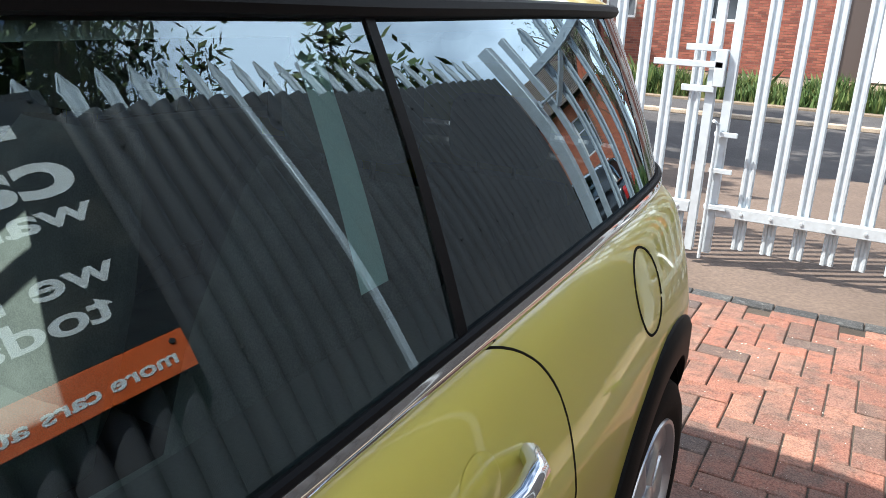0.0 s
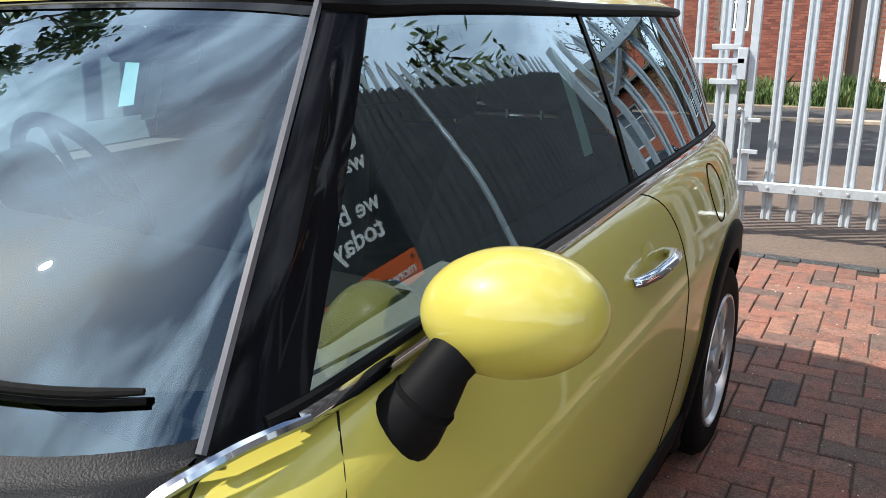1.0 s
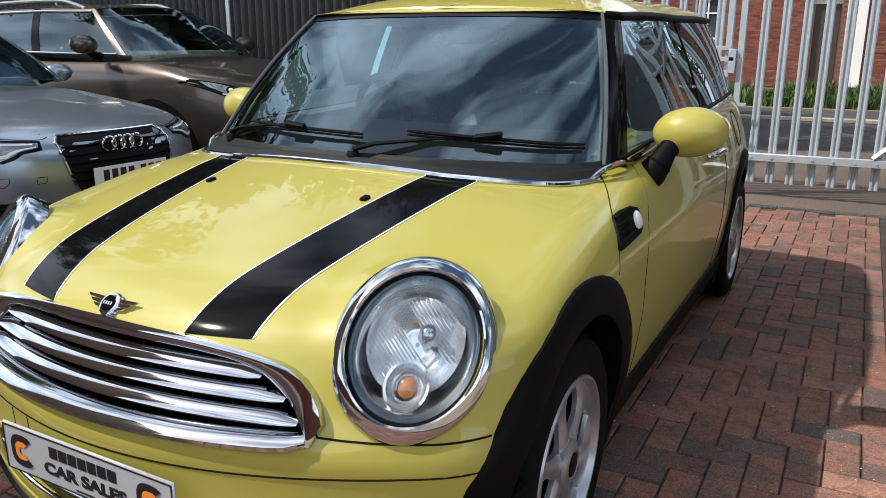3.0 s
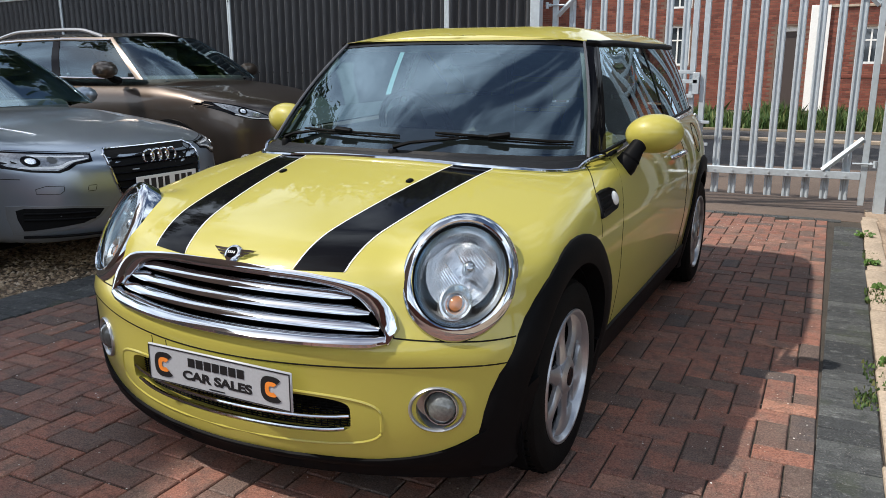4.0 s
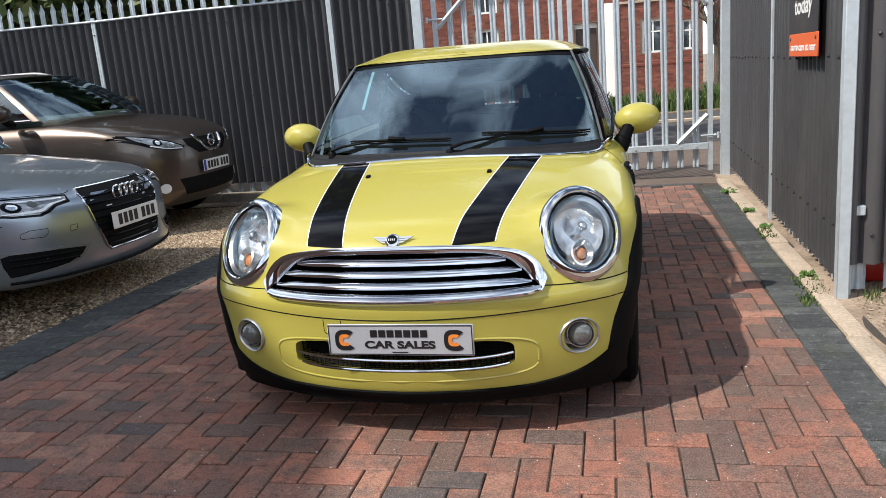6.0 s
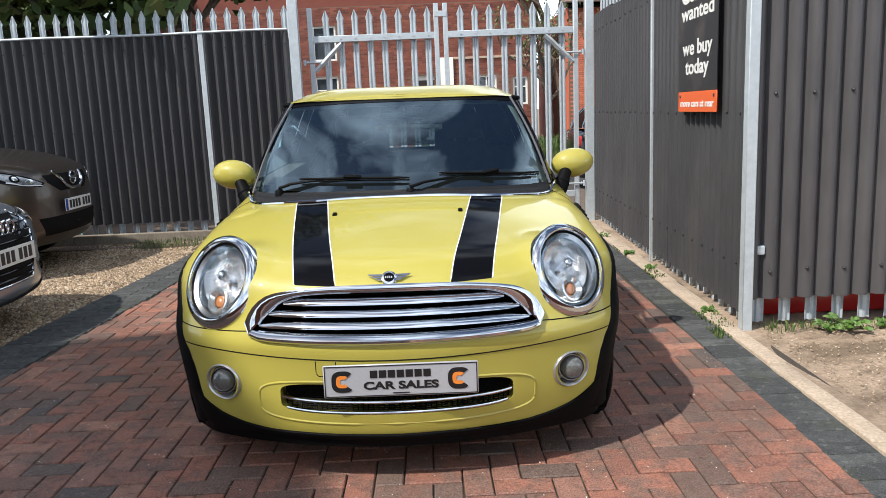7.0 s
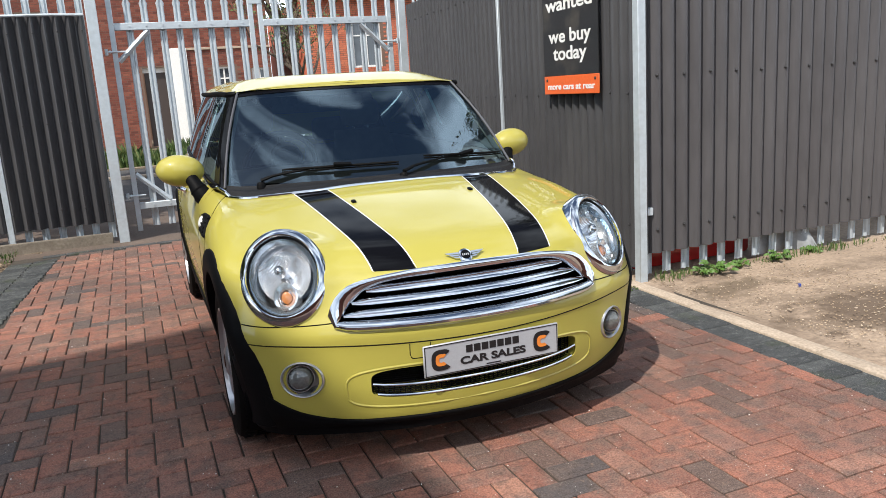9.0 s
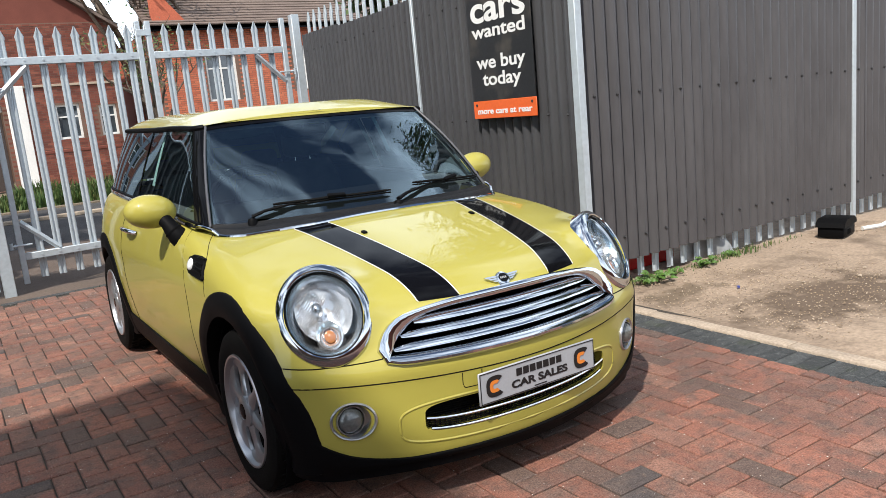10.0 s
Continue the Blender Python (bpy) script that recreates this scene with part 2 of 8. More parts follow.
def stones(m, scale, tones):
    """Packed stones of mixed tones with dark gaps."""
    nt = m.node_tree
    L = nt.links.new
    b = nt.nodes["Principled BSDF"]
    pos = nt.nodes.new("ShaderNodeNewGeometry").outputs["Position"]
    wob = nt.nodes.new("ShaderNodeTexNoise")
    wob.inputs["Scale"].default_value = scale * 0.6
    L(pos, wob.inputs["Vector"])
    ad = nt.nodes.new("ShaderNodeVectorMath")
    ad.operation = "MULTIPLY_ADD"
    L(wob.outputs["Color"], ad.inputs[0])
    ad.inputs[1].default_value = (0.012, 0.012, 0.012)
    L(pos, ad.inputs[2])
    v = nt.nodes.new("ShaderNodeTexVoronoi")
    v.inputs["Scale"].default_value = scale
    L(ad.outputs["Vector"], v.inputs["Vector"])
    rp = nt.nodes.new("ShaderNodeValToRGB")
    el = rp.color_ramp.elements
    el[0].position, el[0].color = tones[0][0], (*tones[0][1], 1)
    el[1].position, el[1].color = tones[-1][0], (*tones[-1][1], 1)
    for p, c in tones[1:-1]:
        el.new(p).color = (*c, 1)
    sp = nt.nodes.new("ShaderNodeSeparateColor")
    L(v.outputs["Color"], sp.inputs["Color"])
    L(sp.outputs["Red"], rp.inputs["Fac"])
    mr = nt.nodes.new("ShaderNodeMapRange")
    mr.inputs["From Min"].default_value, mr.inputs["From Max"].default_value = 0.35, 0.75
    mr.inputs["To Min"].default_value, mr.inputs["To Max"].default_value = 1.0, 0.35
    L(v.outputs["Distance"], mr.inputs["Value"])
    mx = nt.nodes.new("ShaderNodeMixRGB")
    mx.blend_type = "MULTIPLY"
    mx.inputs["Fac"].default_value = 1
    L(rp.outputs["Color"], mx.inputs["Color1"])
    L(mr.outputs["Result"], mx.inputs["Color2"])
    n = nt.nodes.new("ShaderNodeTexNoise")
    n.inputs["Scale"].default_value, n.inputs["Detail"].default_value = 1.6, 6
    L(pos, n.inputs["Vector"])
    m2 = nt.nodes.new("ShaderNodeMapRange")
    m2.inputs["From Min"].default_value, m2.inputs["From Max"].default_value = 0.35, 0.65
    m2.inputs["To Min"].default_value, m2.inputs["To Max"].default_value = 0.6, 1.25
    L(n.outputs["Fac"], m2.inputs["Value"])
    mz = nt.nodes.new("ShaderNodeMixRGB")
    mz.blend_type = "MULTIPLY"
    mz.inputs["Fac"].default_value = 1
    L(mx.outputs["Color"], mz.inputs["Color1"])
    L(m2.outputs["Result"], mz.inputs["Color2"])
    L(mz.outputs["Color"], b.inputs["Base Color"])
    bp = nt.nodes.new("ShaderNodeBump")
    bp.invert = True
    bp.inputs["Strength"].default_value, bp.inputs["Distance"].default_value = 1.0, 0.02
    L(v.outputs["Distance"], bp.inputs["Height"])
    L(bp.outputs["Normal"], b.inputs["Normal"])


stones(GRAVEL, 48, ((0.0, (0.06, 0.042, 0.03)), (0.35, (0.17, 0.115, 0.07)), (0.7, (0.29, 0.20, 0.12)), (1.0, (0.44, 0.35, 0.25))))
STONE_TONES = ((0.0, (0.101, 0.072, 0.050)), (0.4, (0.245, 0.173, 0.112)), (0.75, (0.360, 0.266, 0.173)), (1.0, (0.475, 0.396, 0.302)))
PEBBLE = material("gravel_stone", (0.3, 0.24, 0.18), rough=0.85, pieces="island", ramp=STONE_TONES, vary=0.15, grain=150)
CLADDING = material("cladding_grey", (0.056, 0.056, 0.060), rough=0.36, vary=0.07, grain=25, blotch=1.2, stretch=(1, 1, 0.25), dirt=0.18, dirt_colour=(0.12, 0.115, 0.11), rough_vary=0.08)
# paler copy of the cladding: the east run's brighter light is put into its colour
CLADDING_EAST_LIT = material("cladding_east_lit", (0.074, 0.071, 0.075), rough=0.40, vary=0.10, grain=22, blotch=1.0, stretch=(1, 1, 0.2), dirt=0.2, dirt_colour=(0.11, 0.105, 0.105), rough_vary=0.10)
GALV = material("galvanised_steel", (0.49, 0.545, 0.585), rough=0.45, metal=0.25, vary=0.07, grain=30, blotch=5, rough_vary=0.1, dirt=0.15, dirt_colour=(0.4, 0.4, 0.4))
SATIN_GREY = material("satin_trim", (0.09, 0.09, 0.10), rough=0.22, spec=0.5, vary=0.05)
SCREW = material("fixing_screw", (0.03, 0.03, 0.032), rough=0.5)
ASPHALT = material("asphalt", (0.055, 0.052, 0.052), rough=0.9, vary=0.2, grain=60, blotch=0.8, bump=0.5, bump_scale=150, dirt=0.3, dirt_colour=(0.12, 0.115, 0.11))
FOOTWAY = material("footway_concrete", (0.125, 0.092, 0.073), rough=0.92, vary=0.2, grain=40, blotch=1.1, bump=0.4, bump_scale=100, dirt=0.45, dirt_colour=(0.10, 0.075, 0.06))
HOUSE_BRICK = material("house_brick_joint", (0.16, 0.10, 0.075), rough=0.92, vary=0.2, grain=50, blotch=1.0)
HOUSE_TONES = ((0.0, (0.12, 0.038, 0.028)), (0.5, (0.19, 0.056, 0.038)), (1.0, (0.25, 0.085, 0.055)))
HOUSE_PIECE = material("house_brick", (0.3, 0.09, 0.06), rough=0.88, pieces="island", ramp=HOUSE_TONES, vary=0.15, grain=60)
ORANGE_RENDER = material("red_painted_brick", (0.50, 0.13, 0.07), rough=0.85, vary=0.1, grain=30, blotch=1)
WHITE_PAINT = material("white_paint", (0.78, 0.77, 0.74), rough=0.6, vary=0.04, grain=20, blotch=1.5)
ROOF_TILE = material("roof_tile", (0.16, 0.12, 0.10), rough=0.9, vary=0.2, grain=20, blotch=1.5)
WINDOW_DARK = material("house_pane", (0.05, 0.06, 0.07), rough=0.06, coat=1.0, vary=0.3, grain=1.5, blotch=0.8)
GRASS = material("grass_blade", (0.055, 0.11, 0.02), rough=0.7, pieces="island", ramp=((0.0, (0.03, 0.065, 0.012)), (0.6, (0.065, 0.115, 0.025)), (1.0, (0.14, 0.14, 0.045))))
LEAF = material("leaf", (0.06, 0.1, 0.025), rough=0.6, pieces="island", ramp=((0.0, (0.03, 0.055, 0.012)), (0.6, (0.07, 0.11, 0.025)), (1.0, (0.14, 0.15, 0.04))))
BARK = material("bark", (0.13, 0.10, 0.075), rough=0.95, vary=0.3, grain=25, bump=0.7, bump_scale=40)
EARTH = material("bare_earth", (0.20, 0.155, 0.11), rough=0.95, vary=0.3, grain=30, blotch=1.0, bump=0.6, bump_scale=60)


# ---- mesh helpers ----
def part(name, bm, mat, parent=None, label="", smooth=True):
    """Links a bmesh as one mesh object, under a thing or a part."""
    me = bpy.data.meshes.new(name)
    bmesh.ops.recalc_face_normals(bm, faces=bm.faces)
    bm.to_mesh(me)
    bm.free()
    if smooth:
        me.polygons.foreach_set("use_smooth", [True] * len(me.polygons))
        me.set_sharp_from_angle(angle=radians(38))
    me.materials.append(mat)
    ob = new(name, me)
    if parent:
        ob.parent = parent
    if label:
        ob["label"] = label
    return ob


def thing(name, label, category, m=None, group="", kind=""):
    ob = new(name)
    ob.empty_display_size = 0.1
    if m is not None:
        ob.matrix_basis = m
    return tagged(ob, label, category, group, kind)


def box(bm, x0, x1, y0, y1, z0, z1, bevel=0.0, m=None, seg=1):
    vs = bmesh.ops.create_cube(bm, size=1)["verts"]
    for v in vs:
        v.co = Vector(((x0 + x1) / 2 + v.co.x * (x1 - x0), (y0 + y1) / 2 + v.co.y * (y1 - y0), (z0 + z1) / 2 + v.co.z * (z1 - z0)))
    if bevel:
        es = list({e for v in vs for e in v.link_edges})
        r = bmesh.ops.bevel(bm, geom=es, offset=bevel, segments=seg, affect="EDGES", profile=0.5)
        vs = list({v for f in r["faces"] for v in f.verts} | {v for v in vs if v.is_valid})
    if m is not None:
        for v in vs:
            v.co = m @ v.co
    return vs


def cube(x0, x1, y0, y1, z0, z1, bevel=0.0, m=None, seg=1):
    bm = bmesh.new()
    box(bm, x0, x1, y0, y1, z0, z1, bevel, m, seg)
    return bm


def tube(bm, pts, r, n=8, closed=False, flat=1.0, up=None):
    """A bar of round or flattened section along a line; r may be a list."""
    pts = [Vector(p) for p in pts]
    k = len(pts)
    rings = []
    for i, p in enumerate(pts):
        a = pts[i - 1] if (i or closed) else p
        b = pts[(i + 1) % k] if (i < k - 1 or closed) else p
        d = (b - a).normalized()
        u = Vector(up) if up else (Vector((0, 0, 1)) if abs(d.z) < 0.9 else Vector((0, 1, 0)))
        s = d.cross(u).normalized()
        u = s.cross(d).normalized()
        rr = r[i] if isinstance(r, (list, tuple)) else r
        rings.append([bm.verts.new(p + (s * math.cos(2 * math.pi * j / n) + u * math.sin(2 * math.pi * j / n) * flat) * rr) for j in range(n)])
    for i in range(k if closed else k - 1):
        a, b = rings[i], rings[(i + 1) % k]
        for j in range(n):
            bm.faces.new((a[j], a[(j + 1) % n], b[(j + 1) % n], b[j]))
    if not closed:
        bm.faces.new(rings[0][::-1])
        bm.faces.new(rings[-1])


def lathe(bm, profile, n=32, m=None, closed=False):
    """Turns (radius, height) pairs round z."""
    m = m or Matrix()
    rings = []
    for r, h in profile:
        if r < 1e-5:
            rings.append([bm.verts.new(m @ Vector((0, 0, h)))])
        else:
            rings.append([bm.verts.new(m @ Vector((r * math.cos(2 * math.pi * j / n), r * math.sin(2 * math.pi * j / n), h))) for j in range(n)])
    pairs = list(zip(rings, rings[1:])) + ([(rings[-1], rings[0])] if closed else [])
    for a, b in pairs:
        for j in range(n):
            if len(a) == 1 and len(b) == 1:
                continue
            if len(a) == 1:
                bm.faces.new((a[0], b[(j + 1) % n], b[j]))
            elif len(b) == 1:
                bm.faces.new((a[j], a[(j + 1) % n], b[0]))
            else:
                bm.faces.new((a[j], a[(j + 1) % n], b[(j + 1) % n], b[j]))


def grid(bm, rows, thick=0.0):
    """A sheet through rows of points; thick sets a second sheet behind it along the normals."""
    vs = [[bm.verts.new(p) for p in r] for r in rows]
    fs = [bm.faces.new((vs[i][j], vs[i][j + 1], vs[i + 1][j + 1], vs[i + 1][j])) for i in range(len(vs) - 1) for j in range(len(vs[0]) - 1)]
    if thick:
        bm.normal_update()
        bmesh.ops.solidify(bm, geom=fs, thickness=thick)
    return vs


def prism(bm, outline, depth, m=None):
    """Extrudes an outline in xy from z=0 to depth, in the frame m."""
    m = m or Matrix()
    a = [bm.verts.new(m @ Vector((x, y, 0))) for x, y in outline]
    b = [bm.verts.new(m @ Vector((x, y, depth))) for x, y in outline]
    n = len(a)
    bm.faces.new(a[::-1])
    bm.faces.new(b)
    for i in range(n):
        bm.faces.new((a[i], a[(i + 1) % n], b[(i + 1) % n], b[i]))


def frame_to(p, normal, up=(0, 0, 1)):
    """A frame at p whose z runs along normal and whose y leans to up."""
    z = Vector(normal).normalized()
    x = Vector(up).cross(z).normalized()
    y = z.cross(x)
    m = Matrix((x, y, z)).transposed().to_4x4()
    m.translation = p
    return m


def curve(*pts):
    """A smooth monotone curve through (x, y) pairs, for arrays."""
    X = np.array([p[0] for p in pts], float)
    Y = np.array([p[1] for p in pts], float)
    h = np.diff(X)
    d = np.diff(Y) / h
    m = np.zeros(len(X))
    m[0], m[-1] = d[0], d[-1]
    for i in range(1, len(X) - 1):
        m[i] = 0 if d[i - 1] * d[i] <= 0 else 2 * d[i - 1] * d[i] / (d[i - 1] + d[i])

    def f(x):
        x = np.clip(np.asarray(x, float), X[0], X[-1])
        i = np.clip(np.searchsorted(X, x) - 1, 0, len(h) - 1)
        t = (x - X[i]) / h[i]
        return (1 + 2 * t) * (1 - t) ** 2 * Y[i] + t * (1 - t) ** 2 * h[i] * m[i] + t * t * (3 - 2 * t) * Y[i + 1] + t * t * (t - 1) * h[i] * m[i + 1]

    return f


def smax(a, b, k):
    h = np.maximum(k - np.abs(a - b), 0) / k
    return np.maximum(a, b) + h * h * k / 4


def shell(field, lo, hi, cells, keep=(0.15, 0.8, 0.3), centre=None):
    """The closed surface field = 0, met by rays from inside a box to its lattice."""
    lo, hi = np.array(lo), np.array(hi)
    nx, ny, nz = cells
    ids, pts, faces = {}, [], []

    def vid(i, j, k):
        if (i, j, k) not in ids:
            ids[i, j, k] = len(pts)
            pts.append((i / nx, j / ny, k / nz))
        return ids[i, j, k]

    for i in range(nx):
        for j in range(ny):
            for k, flip in ((0, 1), (nz, 0)):
                q = [vid(i, j, k), vid(i + 1, j, k), vid(i + 1, j + 1, k), vid(i, j + 1, k)]
                faces.append(q[::-1] if flip else q)
    for i in range(nx):
        for k in range(nz):
            for j, flip in ((0, 0), (ny, 1)):
                q = [vid(i, j, k), vid(i + 1, j, k), vid(i + 1, j, k + 1), vid(i, j, k + 1)]
                faces.append(q[::-1] if flip else q)
    for j in range(ny):
        for k in range(nz):
            for i, flip in ((0, 1), (nx, 0)):
                q = [vid(i, j, k), vid(i, j + 1, k), vid(i, j + 1, k + 1), vid(i, j, k + 1)]
                faces.append(q[::-1] if flip else q)
    p = lo + (hi - lo) * np.array(pts)
    c = (lo + hi) / 2 if centre is None else np.array(centre)
    o = c + (p - c) * np.array(keep)
    a, b = np.zeros(len(p)), np.ones(len(p))
    for _ in range(36):
        t = (a + b) / 2
        q = o + (p - o) * t[:, None]
        inside = field(q[:, 0], q[:, 1], q[:, 2]) < 0
        a, b = np.where(inside, t, a), np.where(inside, b, t)
    q = o + (p - o) * ((a + b) / 2)[:, None]
    return q, faces


def bm_from(verts, faces):
    bm = bmesh.new()
    vs = [bm.verts.new(v) for v in verts]
    for f in faces:
        bm.faces.new([vs[i] for i in f])
    return bm


def cut(bm, cutters):
    """bm less all the closed cutters."""
    def temp(b):
        me = bpy.data.meshes.new("temp")
        b.to_mesh(me)
        b.free()
        return new("temp", me)
    base = temp(bm)
    tools = [temp(c) for c in cutters]
    for t in tools:
        mod = base.modifiers.new("cut", "BOOLEAN")
        mod.operation, mod.object, mod.solver = "DIFFERENCE", t, "EXACT"
    bpy.context.view_layer.update()
    me = bpy.data.meshes.new_from_object(base.evaluated_get(bpy.context.evaluated_depsgraph_get()))
    out = bmesh.new()
    out.from_mesh(me)
    for o in [base] + tools:
        d = o.data
        bpy.data.objects.remove(o)
        bpy.data.meshes.remove(d)
    bpy.data.meshes.remove(me)
    return out


def oval(a, b, n=40, p=2.0):
    """A superellipse outline."""
    out = []
    for i in range(n):
        t = 2 * math.pi * i / n
        c, s = math.cos(t), math.sin(t)
        out.append((a * math.copysign(abs(c) ** (2 / p), c), b * math.copysign(abs(s) ** (2 / p), s)))
    return out


def words(name, text, size, m, mat, parent, spread=1.0, wide=1.0, bold=0.0, align="CENTER", width=None):
    """Raised lettering in the built-in font, turned into a mesh."""
    cu = bpy.data.curves.new("letters", "FONT")
    cu.body, cu.size, cu.extrude, cu.align_x, cu.offset, cu.space_character = text, size, 0.0008, align, bold, spread
    tmp = new("letters", cu)
    bpy.context.view_layer.update()
    me = bpy.data.meshes.new_from_object(tmp.evaluated_get(bpy.context.evaluated_depsgraph_get()))
    bpy.data.objects.remove(tmp)
    if width:
        xs = [v.co.x for v in me.vertices]
        wide = width / (max(xs) - min(xs))
    me.transform(m @ Matrix.Diagonal((wide, 1, 1, 1)))
    # one object a letter: islands that stand over one another belong together
    root = list(range(len(me.vertices)))

    def top(k):
        while root[k] != k:
            root[k] = root[root[k]]
            k = root[k]
        return k

    for e in me.edges:
        a, b = top(e.vertices[0]), top(e.vertices[1])
        root[a] = b
    back = m.inverted()
    groups = {}
    for v in me.vertices:
        groups.setdefault(top(v.index), []).append((back @ v.co).x)
    spans = sorted((min(xs), max(xs), [k]) for k, xs in groups.items())
    letters = []
    for lo, hi, ks in spans:
        if letters and min(hi, letters[-1][1]) - lo > 0.5 * min(hi - lo, letters[-1][1] - letters[-1][0]):
            letters[-1] = (letters[-1][0], max(hi, letters[-1][1]), letters[-1][2] + ks)
        else:
            letters.append((lo, hi, ks))
    for lo, hi, ks in letters:
        keep = {v.index: n for n, v in enumerate(v for v in me.vertices if top(v.index) in ks)}
        lm = bpy.data.meshes.new(name)
        lm.from_pydata([tuple(v.co) for v in me.vertices if v.index in keep], [], [tuple(keep[q] for q in p.vertices) for p in me.polygons if p.vertices[0] in keep])
        lm.materials.append(mat)
        new("letter", lm).parent = parent
    bpy.data.meshes.remove(me)


# ---- ground ----
def setting(name, bm, mat, label, category="", smooth=False):
    return tagged(part(name, bm, mat, None, smooth=smooth), label, category or name, kind="structure")


bm = bmesh.new()
box(bm, -400, 400, -300, 500, -0.6, -0.16)
setting("ground", bm, EARTH, "bare brown earth reaching the horizon", "ground")


def sheet(x0, x1, y0, y1, z, rough, step, seed):
    """A gently uneven sheet with skirts."""
    bm = bmesh.new()
    nx, ny = int((x1 - x0) / step), int((y1 - y0) / step)
    rows = []
    for i in range(nx + 1):
        rows.append([])
        for j in range(ny + 1):
            x, y = x0 + (x1 - x0) * i / nx, y0 + (y1 - y0) * j / ny
            h = z(x, y) if callable(z) else z
            rows[-1].append(Vector((x, y, h + rough * noise.noise((x * 1.7 + seed, y * 1.7, seed)))))
    grid(bm, rows, -0.1)
    return bm


setting("gravel_yard", sheet(-12, -2.0, -9, 5.3, lambda x, y: -0.025, 0.02, 0.14, 3), GRAVEL, "brown gravel yard with fine stones", "gravel", True)
setting("sandy_yard", sheet(1.83, 14, -9, 5.6, lambda x, y: 0.0, 0.03, 0.12, 7), SAND, "pale sandy ground with dark damp patches", "ground", True)
bm = bmesh.new()
left = [(-2.08 + 0.0794 * (y - 1.275) - 0.405, y) for y in (-7, 4.9)]
prism(bm, [(1.9, -7), (1.9, 4.9), left[1][:], left[0][:]], 0.14, Matrix.Translation((0, 0, -0.1485)))
setting("paving_bed", bm, JOINT, "sand bed between the paving blocks", "ground")
setting("footway", sheet(-40, 40, 4.88, 9.2, lambda x, y: -0.012 - 0.035 * min(1, (y - 4.88) / 1.0) - 0.015 * (y - 5.9) / 3, 0.01, 0.4, 5), FOOTWAY, "worn sandy concrete footway beyond the gate", "footway", True)
bm = bmesh.new()
box(bm, -60, 60, 9.2, 9.33, -0.16, -0.095, 0.015)
box(bm, -60, 60, 14.2, 14.33, -0.16, -0.08, 0.015)
setting("kerb", bm, CONCRETE, "grey concrete road kerbs", "kerb")
bm = bmesh.new()
box(bm, -60, 60, 9.3, 14.25, -0.4, -0.155)
setting("road", bm, ASPHALT, "dark grey asphalt road", "road")
bm = bmesh.new()
box(bm, -60, 60, 14.3, 16.0, -0.3, -0.09)
setting("far_footway", bm, ASPHALT, "grey tarmac footway across the road", "footway")
bm = bmesh.new()
box(bm, -60, 60, 16.0, 17.8, -0.3, -0.06)
setting("verge", bm, EARTH, "earth verge before the houses", "verge")

# ---- fences ----
AMP = 0.034


def corrugated(length, z0, z1, seed, PITCH):
    """A corrugated sheet in the xz plane, facing -y, a little uneven along its ends."""
    bm = bmesh.new()
    rng = random.Random(seed)
    amp = AMP if PITCH == 0.107 else 0.025
    k = int(length / PITCH * 10)
    off = rng.uniform(-0.012, 0.012)
    prof = []
    for i in range(k + 1):
        x = length * i / k
        if PITCH == 0.107:
            y = -amp * math.cos(2 * math.pi * x / PITCH)
        else:
            y = -amp * (2 * abs(math.sin(math.pi * x / PITCH + 1.2)) ** 0.8 - 1)
        prof.append((x, y))
    zs = [z0 + off * 0.6, (z0 + z1) / 2, z1 + off]
    grid(bm, [[Vector((x, y, z)) for z in zs] for x, y in prof], 0.0015)
    return bm


def pale_mesh(h, tip=True):
    """A palisade pale of W section with a pointed head, base at z = 0."""
    bm = bmesh.new()
    prof = [(-0.034, 0.006), (-0.026, -0.006), (-0.014, -0.006), (-0.006, 0.006), (0.006, 0.006), (0.014, -0.006), (0.026, -0.006), (0.034, 0.006)]
    levels = [(0, 1.0, 0), (h - 0.24, 1.0, 0), (h - 0.12, 0.98, 0.0), (h - 0.085, 1.18, -0.004), (h, 0.12, -0.004)] if tip else [(0, 1.0, 0), (h, 1.0, 0)]
    rows = [[Vector((x * w, y + d, z)) for x, y in prof] for z, w, d in levels]
    grid(bm, rows, 0.0025)
    return bm


